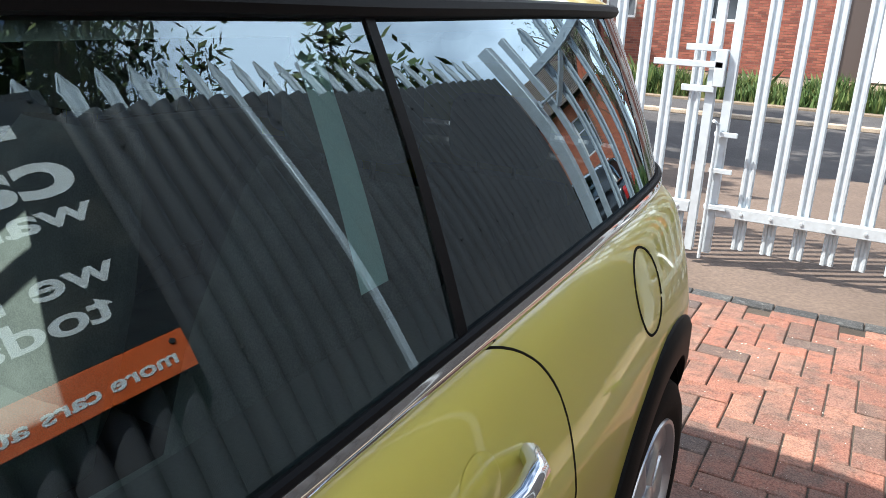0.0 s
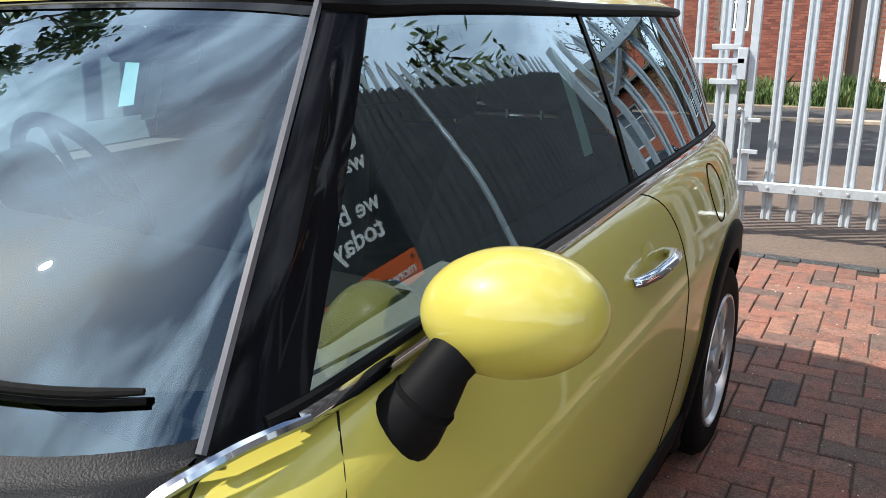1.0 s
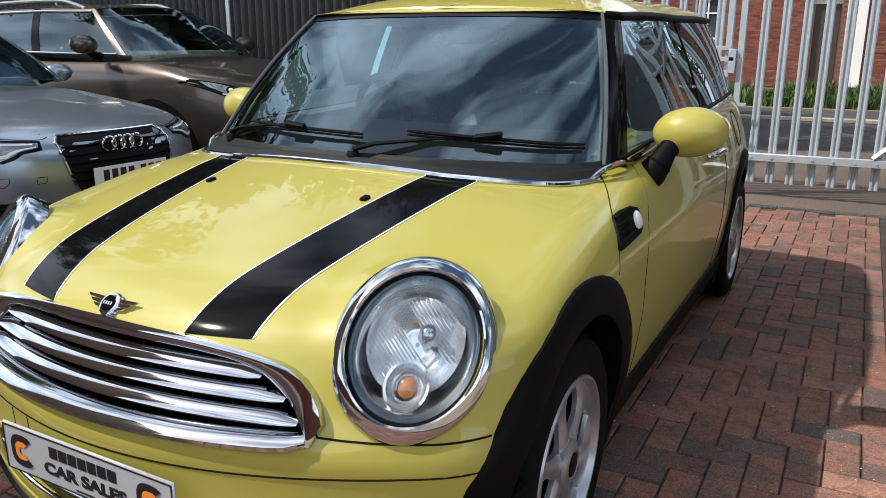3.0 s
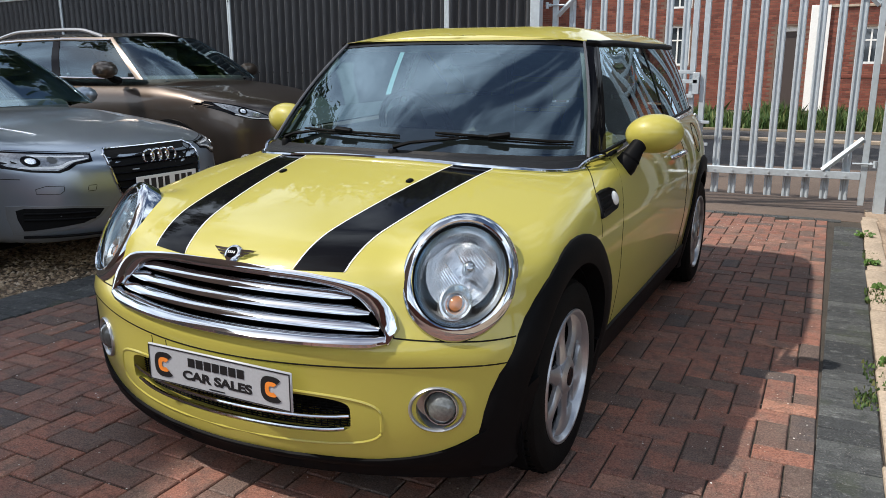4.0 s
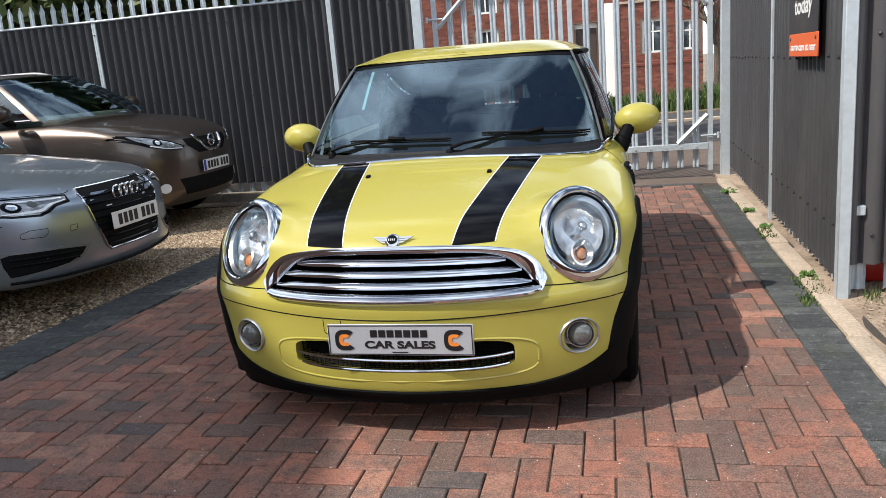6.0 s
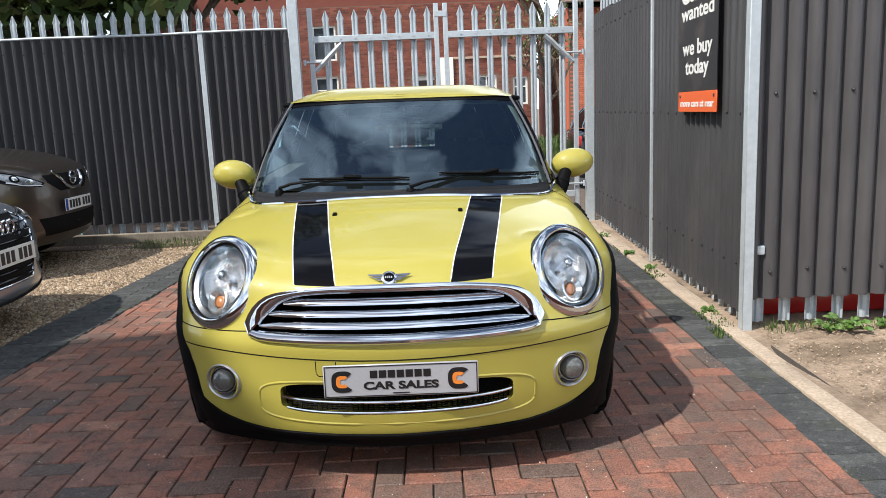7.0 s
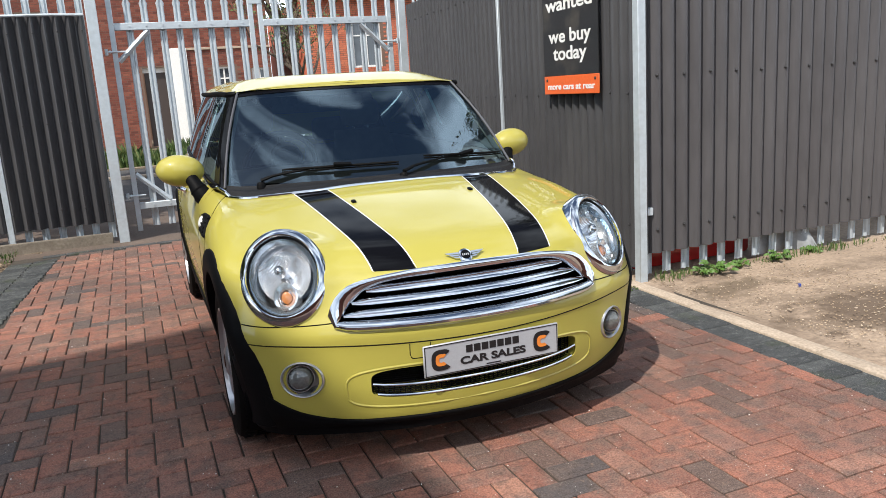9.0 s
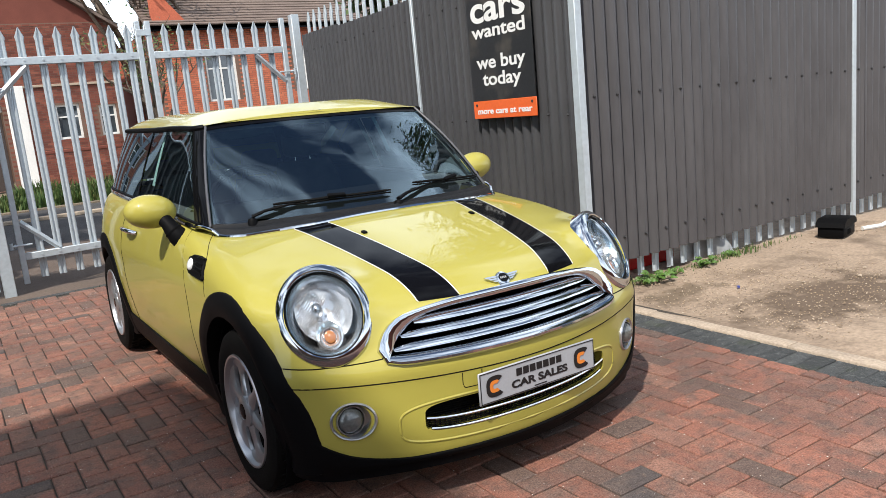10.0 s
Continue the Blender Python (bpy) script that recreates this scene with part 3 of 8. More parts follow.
def fence_run(name, m, length, z0, z1, posts, label, pale_from, seed, rivets=(0.36, 1.2, 2.05), trim=True, PITCH=0.1, sheet=CLADDING):
    """A palisade fence clad with corrugated sheets; local x along it, -y to the yard."""
    f = tagged(new(name), label, "fence", kind="structure")
    f.matrix_basis = m
    x = 0.0
    rng = random.Random(seed)
    while x < length - 0.05:
        w = min(PITCH * rng.choice((10, 9, 11)), length - x)
        bm = corrugated(w, z0, z1, seed + int(x * 10), PITCH)
        ob = part("cladding_sheet", bm, sheet, f)
        ob.location = (x, -0.003 * (int(x * 7) % 2), 0)
        x += w
    bm = bmesh.new()
    for zr in rivets:
        k = 0
        while 0.06 + 2 * PITCH * k < length:
            xx = 0.0 + PITCH * 2 * k + PITCH
            zz = zr + rng.uniform(-0.008, 0.008)
            bmesh.ops.create_uvsphere(bm, u_segments=6, v_segments=4, radius=0.0105, matrix=Matrix.Translation((min(xx, length - 0.02), -(AMP if PITCH == 0.107 else 0.025) - 0.003, zz)))
            k += 1
    tagged(part("fixing_screws", bm, SCREW, f), kind="stuff")
    pm = None
    k = 0
    xx = 0.07
    while xx < length:
        if pm is None:
            ob = part("pale", pale_mesh(z1 + 0.245 - pale_from), GALV, f)
            pm = ob.data
        else:
            ob = new("pale", pm)
            ob.parent = f
        ob.location = (xx, 0.045, pale_from)
        ob.rotation_euler = (0, 0, math.pi)
        xx += 0.152
    for zr in (0.42, z1 - 0.18):
        bm = cube(0.12, length, 0.055, 0.10, zr, zr + 0.05, 0.004)
        part("rail", bm, GALV, f)
    for px, ph, wd in posts:
        if trim:
            bm = cube(px - wd / 2, px + wd / 2, -0.035, -0.012, -0.02, ph, 0.003)
            part("post", bm, GALV, f, "pale grey galvanised post")
    return f


fence_run("fence_back", pose(-11.3, 5.38, 0), 9.98, 0.19, 2.215, ((3.12, 2.24, 0.05), (6.10, 2.24, 0.05), (9.05, 2.24, 0.055)), "dark grey corrugated cladding on a galvanised palisade fence", 0.02, 11, PITCH=0.107)
fence_run("fence_side", pose(1.995, 5.36, 0, 0, 0, -91.55), 4.38, 0.085, 2.215, ((2.42, 2.3, 0.035),), "dark grey corrugated cladding on a palisade fence", 0.0, 23)
fence_run("fence_east", pose(1.90, 1.0, 0), 8.0, 0.165, 2.35, ((3.15, 2.6, 0.055),), "dark grey corrugated cladding on a palisade fence, pales showing below", 0.02, 37, rivets=(0.33, 1.30, 2.2), PITCH=0.104, sheet=CLADDING_EAST_LIT)


# conduit along the top of the back fence and down beside the gate post
bm = bmesh.new()
tube(bm, [Vector((-11.2 + 0.6 * k, 5.345, 2.205 + 0.006 * math.sin(k * 1.7))) for k in range(17)] + [Vector((-1.32, 5.345, 2.203))], 0.013, 8)
tagged(part("cable_conduit", bm, GALV), "pale grey conduit fixed along the top of the cladding", "conduit")


def box_post(x, y, z0, z1, w, d, label):
    bm = cube(x - w / 2, x + w / 2, y - d / 2, y + d / 2, z0, z1, 0.004)
    return tagged(part("fence_post", bm, GALV), label, "post", kind="")


box_post(1.872, 0.97, -0.02, 2.62, 0.058, 0.06, "square galvanised corner post with dull silver finish")
box_post(-1.245, 5.33, -0.05, 2.62, 0.10, 0.10, "stout galvanised gate post with dull silver finish")
box_post(1.93, 5.44, -0.05, 2.45, 0.09, 0.09, "stout galvanised gate post beside the cladding")


# ---- gate: two palisade leaves ----
def gate_leaf(x0, x1, hinge, label):
    g = thing("palisade_gate", label, "gate", pose(0, 5.45, 0), group="pair of gate leaves")
    ztop, zlow = 2.085, 0.305
    for x in (x0, x1):
        part("stile", cube(x - 0.025, x + 0.025, -0.025, 0.025, 0.05, 2.42, 0.003), GALV, g)
    part("top_rail", cube(x0 + 0.025, x1 - 0.025, -0.025, 0.018, ztop - 0.030, ztop + 0.040, 0.004), GALV, g)
    part("bottom_rail", cube(x0 + 0.025, x1 - 0.025, -0.03, 0.02, zlow - 0.03, zlow + 0.035, 0.004), GALV, g)
    pm = None
    for k in range(8):
        x = x0 + 0.165 + 0.1575 * k
        if pm is None:
            ob = part("pale", pale_mesh(2.31), GALV, g)
            pm = ob.data
        else:
            ob = new("pale", pm)
            ob.parent = g
        ob.location = (x, 0.030, 0.085)
    d = 1 if hinge == x0 else -1
    for za, zb in ((ztop - 0.04, ztop - 0.33), (zlow + 0.04, zlow + 0.33)):
        bm = bmesh.new()
        tube(bm, [(hinge + d * 0.33, -0.012, za), (hinge + d * 0.03, -0.012, zb)], 0.026, 4)
        part("brace", bm, GALV, g)
    for z in (1.85, 0.42):
        bm = bmesh.new()
        tube(bm, [(hinge + d * 0.10, -0.045, z), (hinge - d * 0.09, -0.045, z)], 0.009, 8)
        tube(bm, [(hinge - d * 0.075, -0.045, z - 0.03), (hinge - d * 0.075, -0.045, z + 0.03)], 0.016, 8)
        tube(bm, [(hinge - d * 0.035, -0.045, z), (hinge - d * 0.05, -0.045, z)], 0.018, 6)
        part("hinge", bm, GALV, g, "threaded adjustable hinge")
    return g


gl = gate_leaf(-1.085, 0.275, -1.085, "closed galvanised palisade gate leaf with pointed pales")
gr = gate_leaf(0.375, 1.785, 1.785, "closed galvanised palisade gate leaf with diagonal braces")
bm = cube(-0.05, 0.33, -0.06, -0.045, 1.10, 1.135, 0.003)
part("latch_bar", bm, GALV, gl, "sliding latch bar")
for z in (1.205, 0.985):
    part("lock_bracket", cube(0.12, 0.30, -0.055, -0.04, z - 0.018, z + 0.018, 0.003), GALV, gl)
part("lock_box", cube(0.285, 0.345, -0.06, 0.0, 1.0, 1.2, 0.004), GALV, gl, "steel lock box")
for z in (0.745, 0.54, 0.33):
    part("bolt_guide", cube(0.335, 0.46, -0.055, -0.04, z - 0.014, z + 0.014, 0.003), GALV, gr)
bm = bmesh.new()
tube(bm, [(0.35, -0.05, 0.02), (0.35, -0.05, 0.80), (0.33, -0.09, 0.82)], 0.010, 8)
part("drop_bolt", bm, GALV, gr)
part("meeting_plate", cube(0.26, 0.39, -0.03, -0.02, 2.28, 2.34, 0.002), GALV, gl)
for g_, x_ in ((gl, -0.43), (gr, 1.08)):
    for z_ in (2.085, 0.30):
        for k_ in range(8):
            bm = bmesh.new()
            lathe(bm, [(0.010, 0.0), (0.009, 0.007), (0.0, 0.008)], 8, Matrix.Translation(((-1.085 if g_ is gl else 0.375) + 0.165 + 0.1575 * k_, -0.025 if z_ > 1 else -0.030, z_ + 0.008)) @ pose(0, 0, 0, 90, 0, 0))
            part("rivet", bm, GALV, g_)
# ---- sign ----
sign = thing("sale_sign", "black notice board with white words and an orange strip", "sign", pose(1.832, 1.70, 0, 90, 0, -91.55))
part("board", cube(-0.375, 0.375, 1.334, 2.30, 0.0, 0.006, 0.002), SIGN_BLACK, sign)
part("strip", cube(-0.375, 0.375, 1.206, 1.334, 0.0, 0.0065, 0.002), SIGN_ORANGE, sign, "orange strip")


# ---- the yellow hatchback: x across, the nose towards -y, front axle at y = 0 ----
def bvh_of(bm):
    from mathutils.bvhtree import BVHTree
    return BVHTree.FromBMesh(bm)


mini = thing("hatchback_car", "bright yellow three-door hatchback with black bonnet stripes, parked on block paving", "car", pose(-0.005, 0, 0, 0, 0.4, -0.3))
AXLE_F, AXLE_R = -0.04, 2.425
WIDTH_Z = curve((0.1, 0.77), (0.25, 0.80), (0.40, 0.828), (0.55, 0.842), (0.70, 0.842), (0.80, 0.825), (0.88, 0.80), (0.95, 0.772), (1.02, 0.745))
WIDTH_Y = curve((-0.75, 0.95), (-0.4, 0.985), (0.0, 1.0), (0.5, 1.0), (1.8, 1.0), (2.4, 0.985), (2.75, 0.945), (3.0, 0.90))
NOSE_Z = curve((0.08, -0.60), (0.14, -0.655), (0.20, -0.680), (0.32, -0.697), (0.44, -0.70), (0.50, -0.705), (0.54, -0.690), (0.58, -0.665), (0.64, -0.638), (0.70, -0.612), (0.75, -0.57), (0.85, -0.45))
TAIL_Z = curve((0.1, 2.90), (0.3, 2.975), (0.5, 2.985), (0.62, 2.96), (0.8, 2.94), (0.95, 2.93), (1.1, 2.90))
TOP_Y = curve((-0.75, 0.63), (-0.62, 0.712), (-0.56, 0.745), (-0.42, 0.792), (-0.2, 0.846), (0.0, 0.886), (0.15, 0.912), (0.3, 0.928), (0.6, 0.938), (0.83, 0.95), (1.25, 0.967), (1.65, 0.98), (2.2, 0.993), (2.9, 0.992))


HEAD_N = {s: Vector((0.40 * s, -0.76, 0.50)).normalized() for s in (1, -1)}
HEAD = {s: Vector((0.640 * s, -0.445, 0.705)) - HEAD_N[s] * 0.024 for s in (1, -1)}
HEAD_M = {s: frame_to(HEAD[s], HEAD_N[s]) @ pose(0, 0, 0, 0, 0, -22 * s) @ Matrix.Diagonal((0.98, 1.16, 1, 1)) for s in (1, -1)}


def smin(a, b, k):
    return -smax(-a, -b, k)


def mini_field(x, y, z):
    ax = np.abs(x)
    side = ax - WIDTH_Z(z) * WIDTH_Y(y)
    nose = NOSE_Z(z) + 0.40 * ax ** 2 - y
    tail = y - (TAIL_Z(z) - 0.28 * ax ** 2.4)
    crown = 0.055 * (ax / 0.7) ** 2.4 * np.clip((0.9 - y) / 0.6, 0, 1)
    top = z - (TOP_Y(y) - crown)
    low = 0.145 - z
    f = smax(side, nose * 0.92, 0.11)
    f = smax(f, tail * 0.95, 0.14)
    f = smax(f, top, 0.075)
    pod = HEAD[1] - HEAD_N[1] * 0.10
    f = smin(f, np.sqrt((ax - pod.x) ** 2 + (y - pod.y) ** 2 + (z - pod.z) ** 2) - 0.158, 0.08)
    return smax(f, low, 0.05)


mv, mf = shell(mini_field, (-1.0, -0.95, 0.0), (1.0, 3.2, 1.25), (56, 120, 34), keep=(0.25, 0.76, 0.12), centre=(0, 1.125, 0.47))
mini_bm = bm_from(mv, mf)
bmesh.ops.recalc_face_normals(mini_bm, faces=mini_bm.faces)
mini_tree = bvh_of(mini_bm)


def on_nose(x, z, off=0.0):
    p, n, _, _ = mini_tree.ray_cast(Vector((x, -3, z)), Vector((0, 1, 0)))
    return p + n * off


def on_top(x, y, off=0.0):
    p, n, _, _ = mini_tree.ray_cast(Vector((x, y, 3)), Vector((0, 0, -1)))
    return p + n * off


def on_side(y, z, s, off=0.0):
    p, n, _, _ = mini_tree.ray_cast(Vector((2 * s, y, z)), Vector((-s, 0, 0)))
    return p + n * off if p else Vector((0.8 * s, y, z))


def normal_at(p):
    return mini_tree.find_nearest(p)[1]


def spline(pts, n):
    """n points along a smooth line through pts."""
    pts = [Vector(p) for p in pts]
    ln = [0]
    for a, b in zip(pts, pts[1:]):
        ln.append(ln[-1] + (b - a).length)
    cs = [curve(*[(l, p[i]) for l, p in zip(ln, pts)]) for i in range(len(pts[0]))]
    return [Vector([float(c(ln[-1] * k / (n - 1))) for c in cs]) for k in range(n)]


def mirrored(pts):
    return [(-x, z) for x, z in pts[::-1]]


GRILLE_HALF = [(0.0, 0.687), (0.2, 0.684), (0.32, 0.675), (0.40, 0.656), (0.455, 0.620), (0.49, 0.576), (0.503, 0.544)]
GRILLE_LOW = [(0.503, 0.540), (0.44, 0.534), (0.25, 0.532), (0.0, 0.532)]
g_top = spline(GRILLE_HALF, 22)
g_low = spline(GRILLE_LOW, 16)
g_half = [(p.x, p.y) for p in g_top] + [(p.x, p.y) for p in g_low[1:]]
g_outline = g_half[:-1] + [(g_half[-1][0], g_half[-1][1])] + mirrored(g_half[1:-1])


def nose_cut(outline, depth, front=-1.2):
    """A prism along y for an opening in the nose, from an (x, z) outline."""
    bm = bmesh.new()
    a = [bm.verts.new((x, front, z)) for x, z in outline]
    b = [bm.verts.new((x, depth, z)) for x, z in outline]
    n = len(a)
    bm.faces.new(a)
    bm.faces.new(b[::-1])
    for i in range(n):
        bm.faces.new((a[i], b[i], b[(i + 1) % n], a[(i + 1) % n]))
    bmesh.ops.recalc_face_normals(bm, faces=bm.faces)
    return bm


def disc_cut(m, r, h0, h1, n=40):
    bm = bmesh.new()
    lathe(bm, [(0, h0), (r, h0), (r, h1), (0, h1)], n, m)
    bmesh.ops.recalc_face_normals(bm, faces=bm.faces)
    return bm


EDGE_X = curve((0.0, 0.168), (0.33, 0.178), (0.46, 0.210), (0.60, 0.285), (0.66, 0.345), (0.70, 0.418), (0.725, 0.50))
HEAD_R = 0.128
FOG = {s: on_nose(0.622 * s, 0.355) for s in (1, -1)}
FOG_N = {s: normal_at(FOG[s]) for s in (1, -1)}
intake = [(0.0 + 0.405 * a, 0.322 + 0.056 * b) for a, b in oval(1, 1, 48, 5)]
cutters = [nose_cut(g_outline, -0.48), nose_cut(intake, -0.5)]
for s in (1, -1):
    cutters.append(disc_cut(HEAD_M[s], HEAD_R, -0.13, 0.3))
    cutters.append(disc_cut(frame_to(FOG[s], FOG_N[s]), 0.0575, -0.07, 0.1))
    for wy in (AXLE_F, AXLE_R):
        cutters.append(disc_cut(Matrix.Translation((0.85 * s, wy, 0.31)) @ pose(0, 0, 0, 0, 90, 0), 0.352, -0.27, 0.3, 48))
for x0, y0, y1 in ((0.0, 0.62, 2.6),):
    bm = bmesh.new()
    box(bm, -0.66, 0.66, 0.62, 2.72, 0.35, 1.3)
    bmesh.ops.recalc_face_normals(bm, faces=bm.faces)
    cutters.append(bm)
bm = bmesh.new()
rim_xy = [(0.70, 0.63)] + [(x, float(EDGE_X(abs(x))) + 0.006) for x in np.linspace(0.70, -0.70, 41)] + [(-0.70, 0.63)]
lo_v = [bm.verts.new((x, y, 0.78)) for x, y in rim_xy]
hi_v = [bm.verts.new((x, y, 1.3)) for x, y in rim_xy]
bm.faces.new(lo_v)
bm.faces.new(hi_v[::-1])
for i in range(len(lo_v)):
    q = (i + 1) % len(lo_v)
    bm.faces.new((lo_v[i], hi_v[i], hi_v[q], lo_v[q]))
bmesh.ops.recalc_face_normals(bm, faces=bm.faces)
cutters.append(bm)
body = part("body", cut(mini_bm, cutters), YELLOW, mini, "glossy yellow painted bodywork")

# wheel wells, underside
for s in (1, -1):
    for wy in (AXLE_F, AXLE_R):
        bm = bmesh.new()
        lathe(bm, [(0.0, -0.255), (0.340, -0.255), (0.340, 0.0), (0.336, 0.0)], 40, Matrix.Translation((0.80 * s, wy, 0.31)) @ pose(0, 0, 0, 0, 90 * s, 0))
        bmesh.ops.delete(bm, geom=[v for v in bm.verts if v.co.z < 0.08], context="VERTS")
        part("wheel_liner", bm, DARK, mini, "dark plastic wheel arch liner")


# black lower cladding: lip, sills and corners
LIP_X = curve((0.0, 0.190), (0.42, 0.194), (0.52, 0.204), (0.62, 0.228), (0.70, 0.270), (0.76, 0.325), (0.81, 0.40), (0.9, 0.50))


def round_nose(a, z, off=0.0):
    """The bodywork met from the front at the bearing a, level with z."""
    d = Vector((math.sin(a), -math.cos(a), 0))
    p, n, _, _ = mini_tree.ray_cast(Vector((0, 0.15, z)) + d * 3, -d)
    return p + n * off


bm = bmesh.new()
rows = []
for i in range(81):
    a = radians(-60 + 120 * i / 80)
    line = 0.21
    for _ in range(4):
        line = float(LIP_X(abs(round_nose(a, line).x)))
    rows.append([round_nose(a, line, -0.004), round_nose(a, line - 0.002, 0.008), round_nose(a, line * 0.6 + 0.4 * 0.175, 0.010), round_nose(a, 0.182, 0.010), round_nose(a, 0.168, 0.006), round_nose(a, 0.17, -0.002) - Vector((0, 0, 0.034)), round_nose(a, 0.17, -0.25) - Vector((0, 0, 0.036))])
grid(bm, rows)
part("front_lip", bm, PLASTIC, mini, "black plastic front lip and bumper corners")
for s in (1, -1):
    bm = bmesh.new()
    rows = []
    for i in range(25):
        y = 0.29 + (2.14 - 0.29) * i / 24
        rows.append([on_side(y, z, s, o) for z, o in ((0.318, -0.004), (0.315, 0.010), (0.26, 0.012), (0.20, 0.008), (0.16, -0.01))])
    grid(bm, rows)
    part("sill", bm, PLASTIC, mini, "black plastic sill")

# wheel arch cladding
for s in (1, -1):
    for wy in (AXLE_F, AXLE_R):
        bm = bmesh.new()
        rows = []
        for i in range(33):
            a = radians(-24 + 228 * i / 32)
            d = Vector((-math.cos(a), math.sin(a)))
            if wy > 1:
                d.x = -d.x
            lowf = max(0.0, -math.sin(a) + 0.1)
            row = []
            for r, off in ((0.442 + 0.02 * lowf, -0.006), (0.441 + 0.02 * lowf, 0.006), (0.425, 0.014), (0.375, 0.015), (0.352, 0.010), (0.349, -0.02), (0.349, -0.07)):
                y, z = wy + d.x * r, 0.31 + d.y * r
                p = on_side(y, max(z, 0.2), s)
                xs = min(abs(p.x), 0.847)
                row.append(Vector((s * (xs + off), y, max(z, 0.17))))
            rows.append(row)
        grid(bm, rows)
        part("arch_trim", bm, PLASTIC, mini, "matt black wheel arch trim")

# wheels
def wheel(s, wy):
    m = Matrix.Translation((0.740 * s, wy, 0.302)) @ pose(0, 0, 0, 0, 90 * s, 0)
    bm = bmesh.new()
    lathe(bm, [(0.205, -0.085), (0.235, -0.094), (0.275, -0.092), (0.294, -0.082), (0.302, -0.06), (0.302, 0.06), (0.294, 0.078), (0.275, 0.088), (0.24, 0.090), (0.214, 0.083), (0.205, 0.07)], 64, m, closed=True)
    for k in range(56):
        a = 2 * math.pi * k / 56
        for h in (0.045, -0.045, 0.0):
            box(bm, -0.0045, 0.0045, -0.002, 0.002, -0.016, 0.016, 0, m @ pose(0, 0, 0, 0, 0, math.degrees(a + (0.05 if h == 0 else 0))) @ Matrix.Translation((0.3025, 0, h)) @ pose(0, 0, 0, 18, 0, 0))
    w = part("wheel", bm, RUBBER, mini, "worn black tyre on a silver alloy wheel")
    bm = bmesh.new()
    lathe(bm, [(0.207, 0.078), (0.213, 0.082), (0.211, 0.088), (0.203, 0.088), (0.196, 0.075), (0.188, 0.03), (0.186, -0.07), (0.20, -0.08), (0.207, -0.07)], 48, m, closed=True)
    part("rim", bm, ALLOY, w, "silver six-spoke alloy rim")
    for k in range(6):
        bm = bmesh.new()
        mk = m @ pose(0, 0, 0, 0, 0, 60 * k + 12)
        rows = []
        for i in range(13):
            v = i / 12
            r = 0.045 + 0.152 * v
            half = 0.5236 * r * (1 - 0.70 * math.sin(math.pi * min(1, max(0, v - 0.12) / 0.83)) ** 0.8) if v < 0.95 else 0.5236 * r * 0.93
            half = min(half, 0.5236 * r * 0.97)
            zc = 0.080 - 0.010 * v + 0.02 * max(0, v - 0.8)
            rows.append([mk @ Vector((math.sqrt(max(r * r - (half * u) ** 2, 0)), half * u, zc - 0.010 * min(1, abs(u)) ** 2.5 - (0.012 if abs(u) > 1.01 else 0))) for u in (-1.04, -1, -0.6, 0, 0.6, 1, 1.04)])
        grid(bm, rows)
        part("spoke", bm, ALLOY, w)
    # added dark disc: its colour holds the shade seen between the spokes
    bm = bmesh.new()
    lathe(bm, [(0.0, 0.03), (0.186, 0.03), (0.186, 0.01), (0.0, 0.01)], 32, m)
    part("wheel_back", bm, DARK, w)
    bm = bmesh.new()
    lathe(bm, [(0.06, 0.05), (0.058, 0.082), (0.045, 0.090), (0.033, 0.091), (0.031, 0.087), (0, 0.087)], 32, m)
    part("hub", bm, ALLOY, w)
    bm = bmesh.new()
    lathe(bm, [(0.029, 0.084), (0.029, 0.0915), (0.02, 0.0935), (0, 0.0935)], 24, m)
    part("hub_cap", bm, BLACK_PAINT, w, "round black centre cap")
    bm = bmesh.new()
    lathe(bm, [(0.0, 0.0), (0.135, -0.01), (0.135, -0.03), (0, -0.03)], 32, m)
    part("brake_disc", bm, material("brake_steel", (0.09, 0.085, 0.08), rough=0.5, metal=0.6) if "brake_steel" not in bpy.data.materials else bpy.data.materials["brake_steel"], w)


for s in (1, -1):
    for wy in (AXLE_F, AXLE_R):
        wheel(s, wy)


# grille
grille = part("grille", nose_cut(g_outline, -0.49, -0.5), MESH_BLACK, mini, "dark radiator grille with chrome frame and bars")
fr = []
for x, z in g_outline:
    p = on_nose(x, z, 0.002)
    p.y = min(p.y, float(NOSE_Z(z)) + 0.40 * x * x + 0.022)
    p.x, p.z = x, z
    fr.append(p)
bm = bmesh.new()
ws = []
rows = []
cx, cz = 0.0, 0.6
for (x, z), p in zip(g_outline, fr):
    out = Vector((x * 0.35, 0, max(z, 0.552) - 0.537)).normalized()
    n = Vector((x * 0.6, -1, 0.45)).normalized()
    wide = 0.028 + 0.026 * math.exp(-(((abs(x) - 0.45) / 0.07) ** 2)) * min(1.0, max(0.35, (z - 0.5435) / 0.02 + 0.35))
    above = [p - out * wide * 0.52 + Vector((0, 0.03, 0)), p - out * wide * 0.50 + n * 0.006, p - out * wide * 0.42 + n * 0.015, p - out * wide * 0.15 + n * 0.0175, p + out * wide * 0.30 + n * 0.014, p + out * wide * 0.62 + n * 0.007, p + out * wide * 0.76 - n * 0.03]
    below = [p + Vector((0, 0.035, 0.020)), p + Vector((0, 0.0, 0.017)), p + Vector((0, -0.012, 0.011)), p + Vector((0, -0.021, 0.002)), p + Vector((0, -0.021, -0.006)), p + Vector((0, -0.014, -0.013)), p + Vector((0, 0.006, -0.015))]
    k = min(1.0, max(0.0, (z - 0.541) / 0.018))
    rows.append([b.lerp(a, k) for a, b in zip(above, below)])
rows.append(rows[0])
